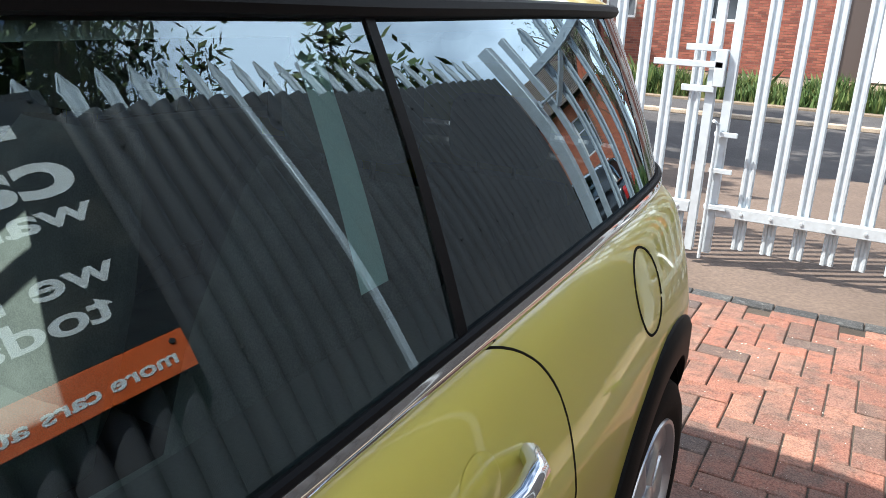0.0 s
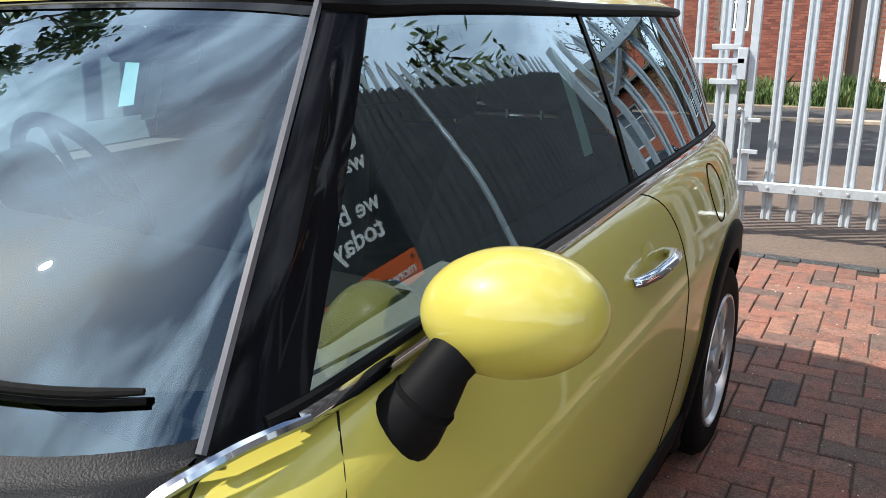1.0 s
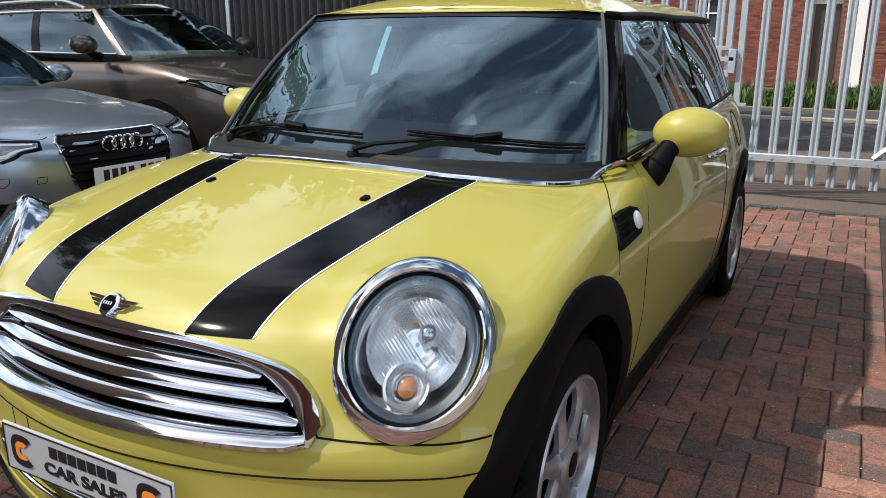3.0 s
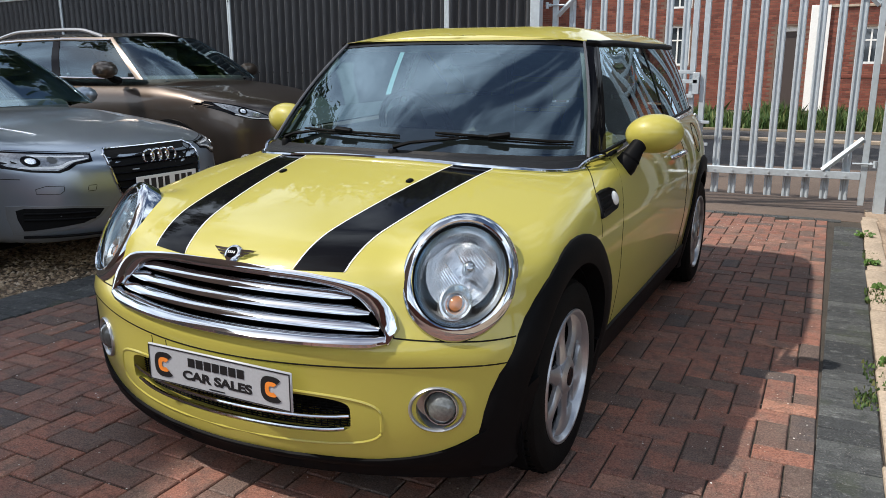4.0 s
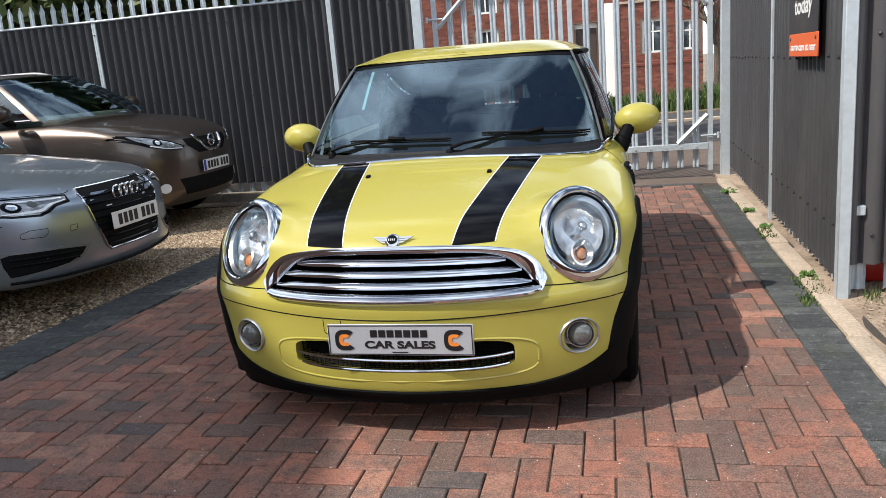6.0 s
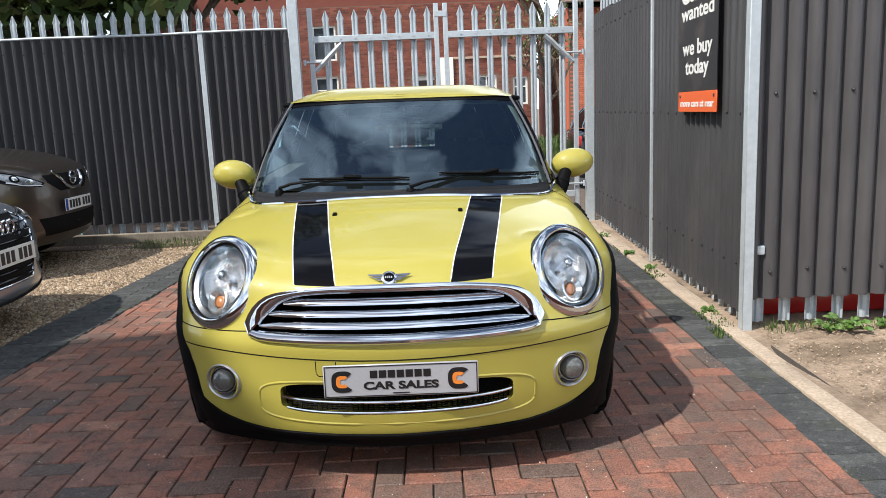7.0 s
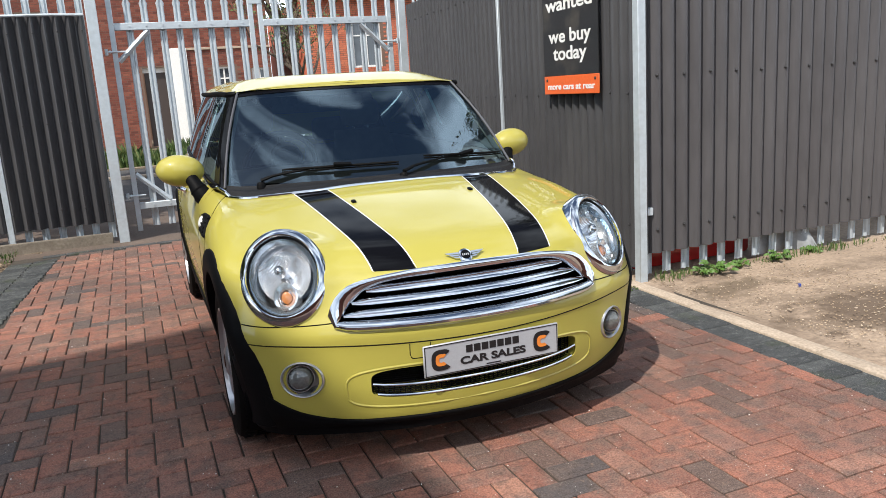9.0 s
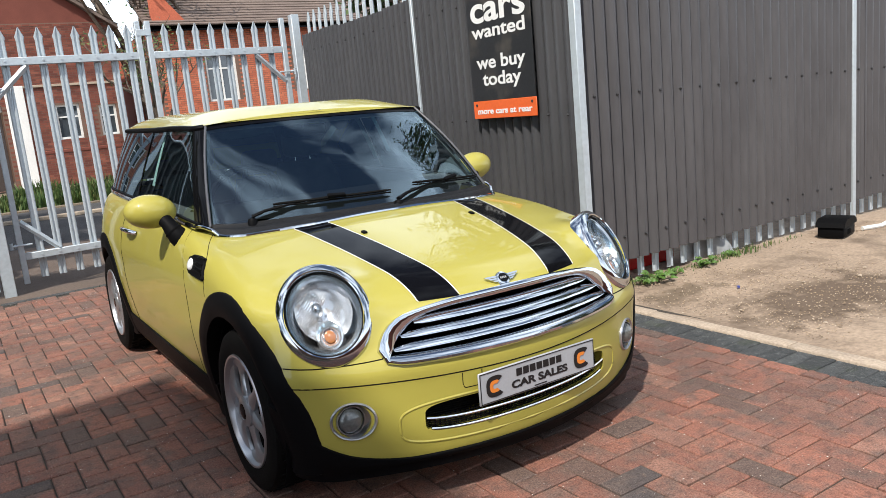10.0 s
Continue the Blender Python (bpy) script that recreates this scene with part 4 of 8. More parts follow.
grid(bm, rows)
bmesh.ops.remove_doubles(bm, verts=bm.verts, dist=0.0005)
liner = bmesh.new()
grid(liner, [[p + Vector((-x * 0.012, 0.012, -(z - 0.6) * 0.012)), Vector((x * 0.97, -0.495, 0.6 + (z - 0.6) * 0.97))] for (x, z), p in zip(g_outline + g_outline[:1], fr + fr[:1])])
part("grille_liner", liner, MESH_BLACK, grille)
part("grille_frame", bm, CHROME, grille, "polished chrome surround")
for k in range(3):
    z = 0.568 + 0.0375 * k
    # bar half width inside the outline
    half = float(np.interp(z, [0.533, 0.568, 0.618, 0.648, 0.678], [0.487, 0.470, 0.425, 0.375, 0.29]))
    bm = bmesh.new()
    rows = []
    for i in range(33):
        u = -1 + 2 * i / 32
        x = half * u
        zz = z + 0.005 * (1 - u * u)
        p = Vector((x, float(NOSE_Z(zz)) + 0.40 * x * x + 0.008, zz))
        t = min(1.0, 0.45 + (1 - abs(u)) * 6)
        rows.append([p + Vector((0, dy, dz * t)) for dy, dz in ((0.045, 0.0125), (0.026, 0.0143), (0.014, 0.0125), (0.004, 0.008), (-0.005, 0.002), (-0.011, -0.0055), (-0.012, -0.009), (-0.005, -0.0112), (0.03, -0.011))])
    grid(bm, rows)
    part("grille_bar", bm, CHROME, grille)

# lower intake
low = part("lower_intake", nose_cut(intake, -0.51, -0.52), MESH_BLACK, mini, "black mesh lower air intake")
bm = bmesh.new()
for k in range(14):
    z = 0.271 + 0.0078 * k
    tube(bm, [on_nose(0.39 * (-1 + i / 6), z) + Vector((0, 0.035, 0)) for i in range(13)], 0.0018, 5)
for k in range(44):
    x = -0.39 + 0.78 * k / 43
    tube(bm, [on_nose(x, 0.268) + Vector((0, 0.038, 0)), on_nose(x, 0.376) + Vector((0, 0.038, 0))], 0.0018, 5)
part("intake_mesh", bm, PLASTIC, low)
for z, r in ((0.312, 0.0055), (0.2725, 0.0055)):
    bm = bmesh.new()
    tube(bm, [on_nose((0.40 if z > 0.28 else 0.385) * (-1 + i / 12), z, -0.004) + Vector((0, 0, 0.012 * ((-1 + i / 12) ** 6))) for i in range(25)], r, 8)
    part("intake_trim", bm, CHROME, low, "thin chrome strip")
# raised surround of the intake
bm = bmesh.new()
ring = [(0.485 * a, 0.308 + 0.078 * b) for a, b in oval(1, 1, 64, 4)]
tube(bm, [on_nose(x, max(z, 0.222), -0.003) for x, z in ring], 0.006, 8, closed=True)
part("bumper_moulding", bm, YELLOW, mini)

# number plate: a dealer's show plate
PX, PZ = 0.02, 0.399
pp = on_nose(PX, PZ).y - 0.012
plate = part("show_plate", cube(PX - 0.26, PX + 0.26, pp - 0.008, pp, PZ - 0.057, PZ + 0.057, 0.003), PLATE, mini, "silver dealer show plate with dark lettering and orange marks")
fp = Matrix.Translation((PX, pp - 0.0088, PZ)) @ pose(0, 0, 0, 90, 0, 0)
bm = bmesh.new()
for x0, x1, y0, y1 in ((-0.256, 0.256, 0.0505, 0.0535), (-0.256, 0.256, -0.0535, -0.0505), (-0.256, -0.253, -0.0535, 0.0535), (0.253, 0.256, -0.0535, 0.0535)):
    box(bm, x0, x1, y0, y1, -0.0002, 0.0007, 0, fp)
part("border", bm, INK, plate)
words("lettering", "CAR SALES", 0.036, fp @ Matrix.Translation((0, -0.029, 0)), INK, plate, bold=0.0014, width=0.252)
for k in range(7):
    x = -0.103 + 0.0298 * k
    bm = bmesh.new()
    box(bm, x, x + 0.0245, 0.010, 0.036, -0.0002, 0.0008, 0, fp)
    part("name_bar", bm, INK, plate)
bm = bmesh.new()
box(bm, -0.028, 0.028, -0.046, -0.0425, -0.0002, 0.0007, 0, fp)
part("small_print", bm, INK, plate)
for x in (-0.195, 0.195):
    for off, mat, r0, r1, nm in ((0.0, INK, 0.0205, 0.0375, "mark_edge"), (-0.001, PLATE_ORANGE, 0.009, 0.0215, "mark")):
        bm = bmesh.new()
        pts = [(math.cos(radians(a)), math.sin(radians(a))) for a in range(42, 325, 12)]
        sq = [(math.copysign(abs(c) ** 0.7, c), math.copysign(abs(q) ** 0.7, q)) for c, q in pts]
        grid(bm, [[fp @ Vector((x + off + c * r0 * 0.9, q * r0, 0.0012 - off * 0.2)), fp @ Vector((x + off + c * r1, q * r1, 0.0012 - off * 0.2))] for c, q in sq])
        part(nm, bm, mat, plate)

# badge
bp = on_top(-0.012, -0.582)
mb = frame_to(bp + normal_at(bp) * 0.006, (0, -0.74, 0.67), (0, 0, 1)) @ Matrix.Diagonal((1.1, 1.1, 1, 1))
bm = bmesh.new()
lathe(bm, [(0.0, 0.008), (0.018, 0.007), (0.0235, 0.005), (0.026, 0.0), (0.026, -0.004)], 28, mb)
badge = part("badge", bm, CHROME, mini, "chrome winged bonnet badge")
bm = bmesh.new()
lathe(bm, [(0.0, 0.0088), (0.0165, 0.0082), (0.0165, 0.006)], 28, mb)
part("badge_centre", bm, BLACK_PAINT, badge, "black enamel centre")
bm = bmesh.new()
for x in (-0.0125, -0.006, 0.0, 0.0065):
    box(bm, x, x + 0.0035, -0.0035, 0.0035, 0.006, 0.0092, 0, mb)
part("badge_bar", bm, PLATE, badge)
for s in (1, -1):
    bm = bmesh.new()
    for k in range(3):
        prism(bm, [(s * 0.022, 0.013 - 0.009 * k), (s * (0.068 - 0.012 * k), 0.014 - 0.008 * k), (s * (0.060 - 0.012 * k), 0.008 - 0.008 * k), (s * 0.022, 0.006 - 0.008 * k)][::s], 0.004, mb)
    part("wing", bm, CHROME, badge)

# bonnet stripes with pinstripes
X_IN = curve((-0.62, 0.196), (-0.3, 0.25), (0.2, 0.318))
X_OUT = curve((-0.62, 0.335), (-0.3, 0.385), (0.2, 0.450))
for s in (1, -1):
    def strip(x0f, x1f, off, cols):
        bm = bmesh.new()
        rows = []
        for i in range(41):
            v = i / 40
            row = []
            for j in range(cols + 1):
                y = -0.598 + 0.025 * (j / cols) + (0.66 + 0.18) * v
                a, b = x0f(y), x1f(y)
                x = float(a + (b - a) * j / cols)
                y = max(y, -0.640 + 0.40 * x * x + 0.036)
                y = min(y, float(EDGE_X(x)) - 0.004)
                row.append(on_top(s * x, y, off))
            rows.append(row)
        grid(bm, rows)
        return bm
    st = part("bonnet_stripe", strip(X_IN, X_OUT, 0.0012, 6), BLACK_PAINT, mini, "gloss black bonnet stripe with white edges")
    part("pinstripe", strip(lambda y: X_IN(y) - 0.004, X_IN, 0.0014, 1), WHITE_LINE, st)
    part("pinstripe", strip(X_OUT, lambda y: X_OUT(y) + 0.004, 0.0014, 1), WHITE_LINE, st)
    bm = bmesh.new()
    j = on_top(0.258 * s, -0.035)
    box(bm, -0.009, 0.009, -0.014, 0.014, -0.004, 0.008, 0.004, frame_to(j, normal_at(j), (0, 1, 0)), 2)
    part("washer_jet", bm, PLASTIC, mini, "black washer jet")

# headlamps
for s in (1, -1):
    m = HEAD_M[s] @ Matrix.Diagonal((1.06, 1.06, 0.97, 1))
    bm = bmesh.new()
    lathe(bm, [(0.0, -0.085), (0.05, -0.082), (0.09, -0.06), (0.115, -0.02), (0.124, 0.012), (0.132, 0.015)], 48, m)
    lamp = part("headlamp", bm, LAMP_SILVER, mini, "round headlamp with chrome ring and clear lens")
    bm = bmesh.new()
    lathe(bm, [(0.1185, -0.012), (0.120, 0.022), (0.122, 0.0295), (0.1255, 0.032), (0.129, 0.0305), (0.138, 0.0245), (0.1445, 0.018), (0.1485, 0.009), (0.1485, -0.04), (0.13, -0.04)], 64, m, closed=True)
    part("lamp_ring", bm, CHROME, lamp, "polished chrome ring")
    bm = bmesh.new()
    lathe(bm, [(0.1155, 0.0), (0.1165, 0.018), (0.1195, 0.019), (0.120, 0.0)], 64, m, closed=True)
    part("lamp_seal", bm, PLASTIC, lamp)
    bm = bmesh.new()
    lathe(bm, [(0.114, 0.018), (0.10, 0.030), (0.07, 0.041), (0.035, 0.047), (0.0, 0.049)], 48, m)
    lens = part("lens", bm, LENS, lamp)
    lens.visible_shadow = False
    # bright inner bezel and a bowl of mirror facets
    bm = bmesh.new()
    lathe(bm, [(0.088, -0.030), (0.094, -0.008), (0.101, 0.006), (0.1155, 0.012), (0.1155, -0.01), (0.098, -0.035)], 64, m, closed=True)
    part("reflector_rim", bm, LAMP_SILVER, lamp, "bright inner bezel")
    # a deep bowl with fine slanting flutes above and below a plain band
    bm = bmesh.new()
    mb_ = m @ Matrix.Translation((-0.004 * s, 0.014, 0))
    depth = curve((0.0, -0.078), (0.022, -0.0765), (0.034, -0.0725), (0.046, -0.066), (0.057, -0.0575), (0.067, -0.048), (0.076, -0.036), (0.083, -0.023), (0.089, -0.008))
    rows = []
    for i in range(70):
        r = 0.004 + 0.085 * i / 69
        low = float(depth(r))
        row = []
        for q in range(181):
            a = 2 * math.pi * q / 180
            x, y = r * math.cos(a), r * math.sin(a)
            across = 0.5 * x * s + 0.866 * y
            ribs = min(1.0, max(0.0, (abs(across - 0.008) - 0.014) / 0.006))
            row.append(mb_ @ Vector((x, y, low + 0.00075 * ribs * math.sin(across * 2 * math.pi / 0.0062))))
        rows.append(row)
    grid(bm, rows)
    part("reflector", bm, REFLECTOR, lamp, "fluted mirror bowl")
    bm = bmesh.new()
    lathe(bm, [(0.0, 0.006), (0.007, 0.005), (0.0135, 0.0), (0.0165, -0.008), (0.017, -0.016), (0.019, -0.022), (0.0185, -0.035), (0.014, -0.05), (0.012, -0.08)], 28, m @ Matrix.Translation((0.012 * s, 0.030, -0.006)))
    part("bulb_shield", bm, LAMP_SILVER, lamp, "round bulb shield")
    mi = m @ Matrix.Translation((0.014 * s, -0.058, 0.004))
    bm = bmesh.new()
    lathe(bm, [(0.021, -0.03), (0.0225, -0.004), (0.036, 0.010), (0.041, 0.008), (0.046, -0.03)], 28, mi, closed=True)
    part("indicator_rim", bm, REFLECTOR, lamp)
    bm = bmesh.new()
    lathe(bm, [(0.0, 0.001), (0.010, -0.001), (0.0175, -0.007), (0.0195, -0.03)], 20, mi)
    part("indicator", bm, ORANGE, lamp, "amber indicator bulb")
    bm = bmesh.new()
    lathe(bm, [(0.0, 0.012), (0.010, 0.010), (0.017, 0.006), (0.0235, -0.004), (0.0235, -0.02)], 24, mi)
    part("indicator_lens", bm, LENS, lamp, "clear ribbed indicator lens").visible_shadow = False

# fog lamps
for s in (1, -1):
    n = FOG_N[s]
    m = frame_to(FOG[s], n) @ Matrix.Diagonal((1.14, 0.96, 1, 1))
    bm = bmesh.new()
    lathe(bm, [(0.0, -0.05), (0.050, -0.045), (0.057, -0.01), (0.061, 0.004), (0.0645, 0.007), (0.068, 0.003), (0.069, -0.012), (0.06, -0.03)], 40, m)
    fog = part("fog_lamp", bm, ALLOY, mini, "round fog lamp in a satin silver bowl")
    inner = Vector((-1 if s > 0 else 1, 0, 0))
    mf_ = Matrix.Translation(inner * -0.006 + Vector((0, -0.006, 0.002))) @ frame_to(FOG[s], Vector((0.12 * s, -1, 0.05)).normalized())
    bm = bmesh.new()
    lathe(bm, [(0.0, 0.010), (0.022, 0.007), (0.037, -0.005), (0.044, -0.022), (0.043, -0.04)], 28, mf_)
    part("fog_lens", bm, FOG_LENS, fog, "clear ribbed lens")
    bm = bmesh.new()
    lathe(bm, [(0.044, -0.035), (0.0455, -0.014), (0.048, -0.014), (0.050, -0.035)], 28, mf_, closed=True)
    part("fog_rim", bm, ALLOY, fog)

# panel gaps
def gap(pts, proj, r=0.0026, n=40):
    """A dark joint line between panels along a smooth line, laid on the bodywork."""
    bm = bmesh.new()
    tube(bm, [proj(*p) for p in spline(pts, n)], r, 6)
    part("panel_gap", bm, SEAM, mini)


for s in (1, -1):
    gap(((0.50, 0.549), (0.56, 0.545), (0.63, 0.543), (0.70, 0.543), (0.75, 0.545), (0.79, 0.548)), lambda x, z: on_nose(s * x, z, -0.0008))
    # door and wing joints, drawn in space and laid on the skin
    for line in (((0.700, 0.478, 0.912), (0.765, 0.358, 0.884), (0.805, 0.277, 0.848), (0.83, 0.236, 0.80), (0.838, 0.219, 0.755), (0.842, 0.211, 0.70)),
                 ((0.745, 0.634, 0.918), (0.785, 0.58, 0.86), (0.815, 0.532, 0.80), (0.838, 0.500, 0.72), (0.843, 0.490, 0.62), (0.842, 0.488, 0.50), (0.832, 0.486, 0.40), (0.815, 0.484, 0.32))):
        bm = bmesh.new()
        pts = []
        for q in spline(line, 50):
            p, nn, _, _ = mini_tree.find_nearest(Vector((q.x * s, q.y, q.z)))
            pts.append(p - nn * 0.0008)
        for _ in range(4):
            pts = [pts[0]] + [(a + b * 2 + c) / 4 for a, b, c in zip(pts, pts[1:], pts[2:])] + [pts[-1]]
        tube(bm, pts, 0.0021, 6)
        part("panel_gap", bm, SEAM, mini)
    gap(((1.66, 0.965), (1.72, 0.95), (1.78, 0.91), (1.815, 0.85), (1.825, 0.78), (1.825, 0.70), (1.82, 0.6), (1.80, 0.5), (1.78, 0.42), (1.76, 0.32)), lambda y, z: on_side(y, z, s, -0.0008))
gap([(-0.78 + 1.56 * i / 20, 0.462 + 0.02 * abs(-1 + i / 10) ** 2) for i in range(21)], lambda x, z: on_nose(x, z, -0.001), 0.0026, 80)
gap([(-0.235 + 0.035 * c, 0.432 + 0.03 * q) for c, q in ((-1, 0.9), (-1, -0.4), (-0.7, -0.9), (0.7, -0.9), (1, -0.4), (1, 0.9))], lambda x, z: on_nose(x, z, -0.0008), 0.002)
gap([(2.28 + 0.078 * math.cos(2 * math.pi * k / 36), 0.864 + 0.078 * math.sin(2 * math.pi * k / 36)) for k in range(37)], lambda y, z: on_side(y, z, 1, -0.0008), 0.0032, 60)

# chrome strip along the bonnet edge and the waist
edge = [(-x, float(EDGE_X(x))) for x in np.linspace(0.705, 0.02, 26)] + [(x, float(EDGE_X(x))) for x in np.linspace(0.0, 0.705, 27)]
bm = bmesh.new()
tube(bm, [on_top(x, y, 0.004) for x, y in edge], 0.0085, 8)
part("bonnet_trim", bm, CHROME, mini, "chrome strip behind the bonnet")

# ---- the hatchback's cabin: a ring of glass between waist and roof ----
# the waist line and the roof line, right-hand half, from the windscreen's middle to the tail's middle
BASE = [(0.0, 0.214, 0.926), (0.25, 0.238, 0.924), (0.45, 0.314, 0.919), (0.61, 0.395, 0.915), (0.702, 0.484, 0.921), (0.738, 0.588, 0.934),
        (0.752, 0.83, 0.956), (0.755, 1.25, 0.971), (0.750, 1.632, 0.984), (0.734, 2.2, 0.998), (0.703, 2.60, 1.003), (0.645, 2.78, 1.004), (0.5, 2.92, 1.004), (0.25, 2.945, 1.004), (0.0, 2.95, 1.004)]
ROOF = [(0.0, 0.868, 1.352), (0.2, 0.868, 1.351), (0.36, 0.866, 1.348), (0.47, 0.862, 1.343), (0.556, 0.858, 1.336), (0.600, 0.905, 1.334),
        (0.603, 1.12, 1.342), (0.611, 1.37, 1.345), (0.608, 1.622, 1.346), (0.594, 2.2, 1.355), (0.567, 2.55, 1.357), (0.52, 2.69, 1.357), (0.40, 2.745, 1.360), (0.2, 2.77, 1.366), (0.0, 2.775, 1.368)]
NS = len(BASE) - 1


def line3(pts):
    cs = [curve(*[(i, p[k]) for i, p in enumerate(pts)]) for k in range(3)]
    return lambda t: Vector([float(c(t)) for c in cs])


base_at, roof_at = line3(BASE), line3(ROOF)


def cabin(t, v, s=1, off=0.0):
    """The cabin's skin: t runs round from windscreen to tail, v from waist to roof."""
    a, b = base_at(t), roof_at(t)
    p = a.lerp(b, v)
    d = base_at(min(t + 0.05, NS)) - base_at(max(t - 0.05, 0))
    n = d.cross(b - a).normalized()
    if n.dot(Vector((p.x, p.y - 1.6, 0))) < 0:
        n = -n
    p = p + n * ((0.018 if t < 4.5 else 0.007) * math.sin(math.pi * v) + off)
    return Vector((p.x * s, p.y, p.z))


def pane(t0, t1, v0, v1, s, off, nt=14, nv=8, both=False, thick=0.0):
    bm = bmesh.new()
    ts = [t0 + (t1 - t0) * i / nt for i in range(nt + 1)]
    rows = []
    for t in ts:
        lo_v = v0(t) if callable(v0) else v0
        hi_v = v1(t) if callable(v1) else v1
        rows.append([cabin(t, lo_v + (hi_v - lo_v) * j / nv, s, off) for j in range(nv + 1)])
    if both:
        rows = [[Vector((-p.x, p.y, p.z)) for p in r] for r in rows[::-1]][:-1] + rows
    grid(bm, rows, thick)
    return bm


T_SCREEN, T_PILLAR, T_B0, T_B1, T_C = 4.0, 5.0, 7.97, 8.02, 9.75
screen = part("windscreen", pane(0, T_SCREEN, 0.0, 0.985, 1, 0.0, 26, 12, both=True), GLASS, mini, "curved clear windscreen")
screen.visible_shadow = False
rim = part("screen_band", pane(0, T_SCREEN, 0.955, 1.0, 1, 0.002, 26, 2, both=True), BLACK_PAINT, mini)
for s in (1, -1):
    part("windscreen_pillar", pane(T_SCREEN - 0.05, T_PILLAR, -0.01, 1.0, s, 0.004, 8, 8), BLACK_PAINT, mini, "gloss black windscreen pillar")
    bm = bmesh.new()
    tube(bm, [cabin(T_SCREEN - 0.02, v / 10, s, 0.008) for v in range(11)], 0.006, 6)
    part("pillar_trim", bm, SATIN_GREY, mini)
    g = part("door_window", pane(T_PILLAR, T_B0, 0.0, 0.985, s, 0.0, 16, 8), SIDE_GLASS, mini, "tinted frameless door window")
    g.visible_shadow = False
    bm = bmesh.new()
    part("window_seal", pane(T_B0, T_B1, 0.0, 1.0, s, 0.003, 2, 8), PLASTIC, mini)
    g = part("quarter_window", pane(T_B1, T_C, 0.0, 0.985, s, 0.0, 10, 8), GLASS_DARK, mini, "dark rear quarter window")
    part("rear_pillar", pane(T_C, 11.6, 0.0, 1.0, s, 0.001, 10, 8), BLACK_PAINT, mini, "gloss black rear pillar")
    bm = bmesh.new()
    grid(bm, [[cabin(4.9 + 7.0 * i / 60, v, s, o) + Vector((0, 0, dz)) for v, o, dz in ((0.0, -0.004, 0.004), (0.0, 0.007, 0.003), (0.0, 0.0125, -0.005), (0.0, 0.0135, -0.015), (0.0, 0.011, -0.023), (0.0, 0.0, -0.026))] for i in range(61)])
    lead = spline([on_top(0.692 * s, 0.404, 0.004), Vector((0.713 * s, 0.440, 0.917)), Vector((0.735 * s, 0.52, 0.928)), cabin(4.98, 0.0, s, 0.009) + Vector((0, 0, -0.012))], 16)
    tube(bm, lead, 0.0075, 8)
    part("waist_trim", bm, CHROME, mini, "chrome waistline strip")
    bm = bmesh.new()
    tube(bm, [cabin(4.6 + 7.3 * i / 60, 0.012, s, 0.004) for i in range(61)], 0.0075, 8)
    part("waist_seal", bm, PLASTIC, mini)
    bm = bmesh.new()
    tube(bm, [cabin(T_SCREEN + 0.15 + (14 - T_SCREEN - 0.15) * i / 70, 0.995, s, 0.004) for i in range(71)], 0.013, 8)
    part("gutter", bm, PLASTIC, mini, "black roof gutter")
g = part("rear_window", pane(11.6, 14, 0.05, 0.98, 1, 0.0, 10, 8, both=False), GLASS_DARK, mini)
g = part("rear_window", pane(11.6, 14, 0.05, 0.98, -1, 0.0, 10, 8, both=False), GLASS_DARK, mini)

# filler between waist line and bodywork
for s in (1, -1):
    bm = bmesh.new()
    rows = []
    for i in range(41):
        t = 4.9 + (14 - 4.9) * i / 40
        a = base_at(t)
        rows.append([Vector((a.x * s, a.y, a.z + 0.006)), Vector((a.x * 0.86 * s, a.y - 0.02 * (a.x < 0.6), a.z + 0.004)), Vector((a.x * 0.83 * s, a.y, a.z - 0.03)), Vector((a.x * 0.8 * s, a.y, 0.4))])
    grid(bm, rows)
    part("door_lining", bm, TRIM_GREY, mini, "grey door card")

# roof skin
bm = bmesh.new()
ts = [14 * i / 84 for i in range(85)]
rows = []
for k in range(9):
    v = k / 8
    row = []
    for t in ts:
        p = roof_at(t)
        c = Vector((0, 0.93 + (p.y - 0.9) * 0.98, p.z))
        q = Vector((p.x * (1 - v), p.y, 0))
        y = p.y
        crown = 0.068 * (1 - ((1 - v) ** 6))
        long = 1 - ((y - 1.75) / 1.15) ** 4 * 0.25
        end = min(1.0, max(0.0, (y - 0.855) / 0.30)) ** 0.55 * min(1.0, max(0.0, (2.79 - y) / 0.16)) ** 0.6
        row.append(Vector((q.x, y, p.z + 0.010 + crown * long * end)))
    rows.append(row)
rr = [[Vector((-p.x, p.y, p.z)) for p in r] for r in rows]
grid(bm, rows)
grid(bm, rr)
# rolled edge down to the gutter
for sgn in (1, -1):
    grid(bm, [[Vector((sgn * p.x, p.y, p.z)), cabin(t, 1.0, sgn, 0.012)] for p, t in zip(rows[0], ts)])
bmesh.ops.remove_doubles(bm, verts=bm.verts, dist=0.002)
part("roof", bm, YELLOW, mini, "yellow painted roof")
bm = bmesh.new()
for sgn in (1, -1):
    grid(bm, [[Vector((sgn * p.x, p.y, p.z - 0.04)) for p in r] for r in rows])
part("headlining", bm, TRIM_LIGHT, mini, "pale grey headlining")

SCUTTLE = material("scuttle_plastic", (0.011, 0.011, 0.012), rough=0.5, spec=0.25, vary=0.25, grain=260, blotch=8, bump=0.25, bump_scale=420)
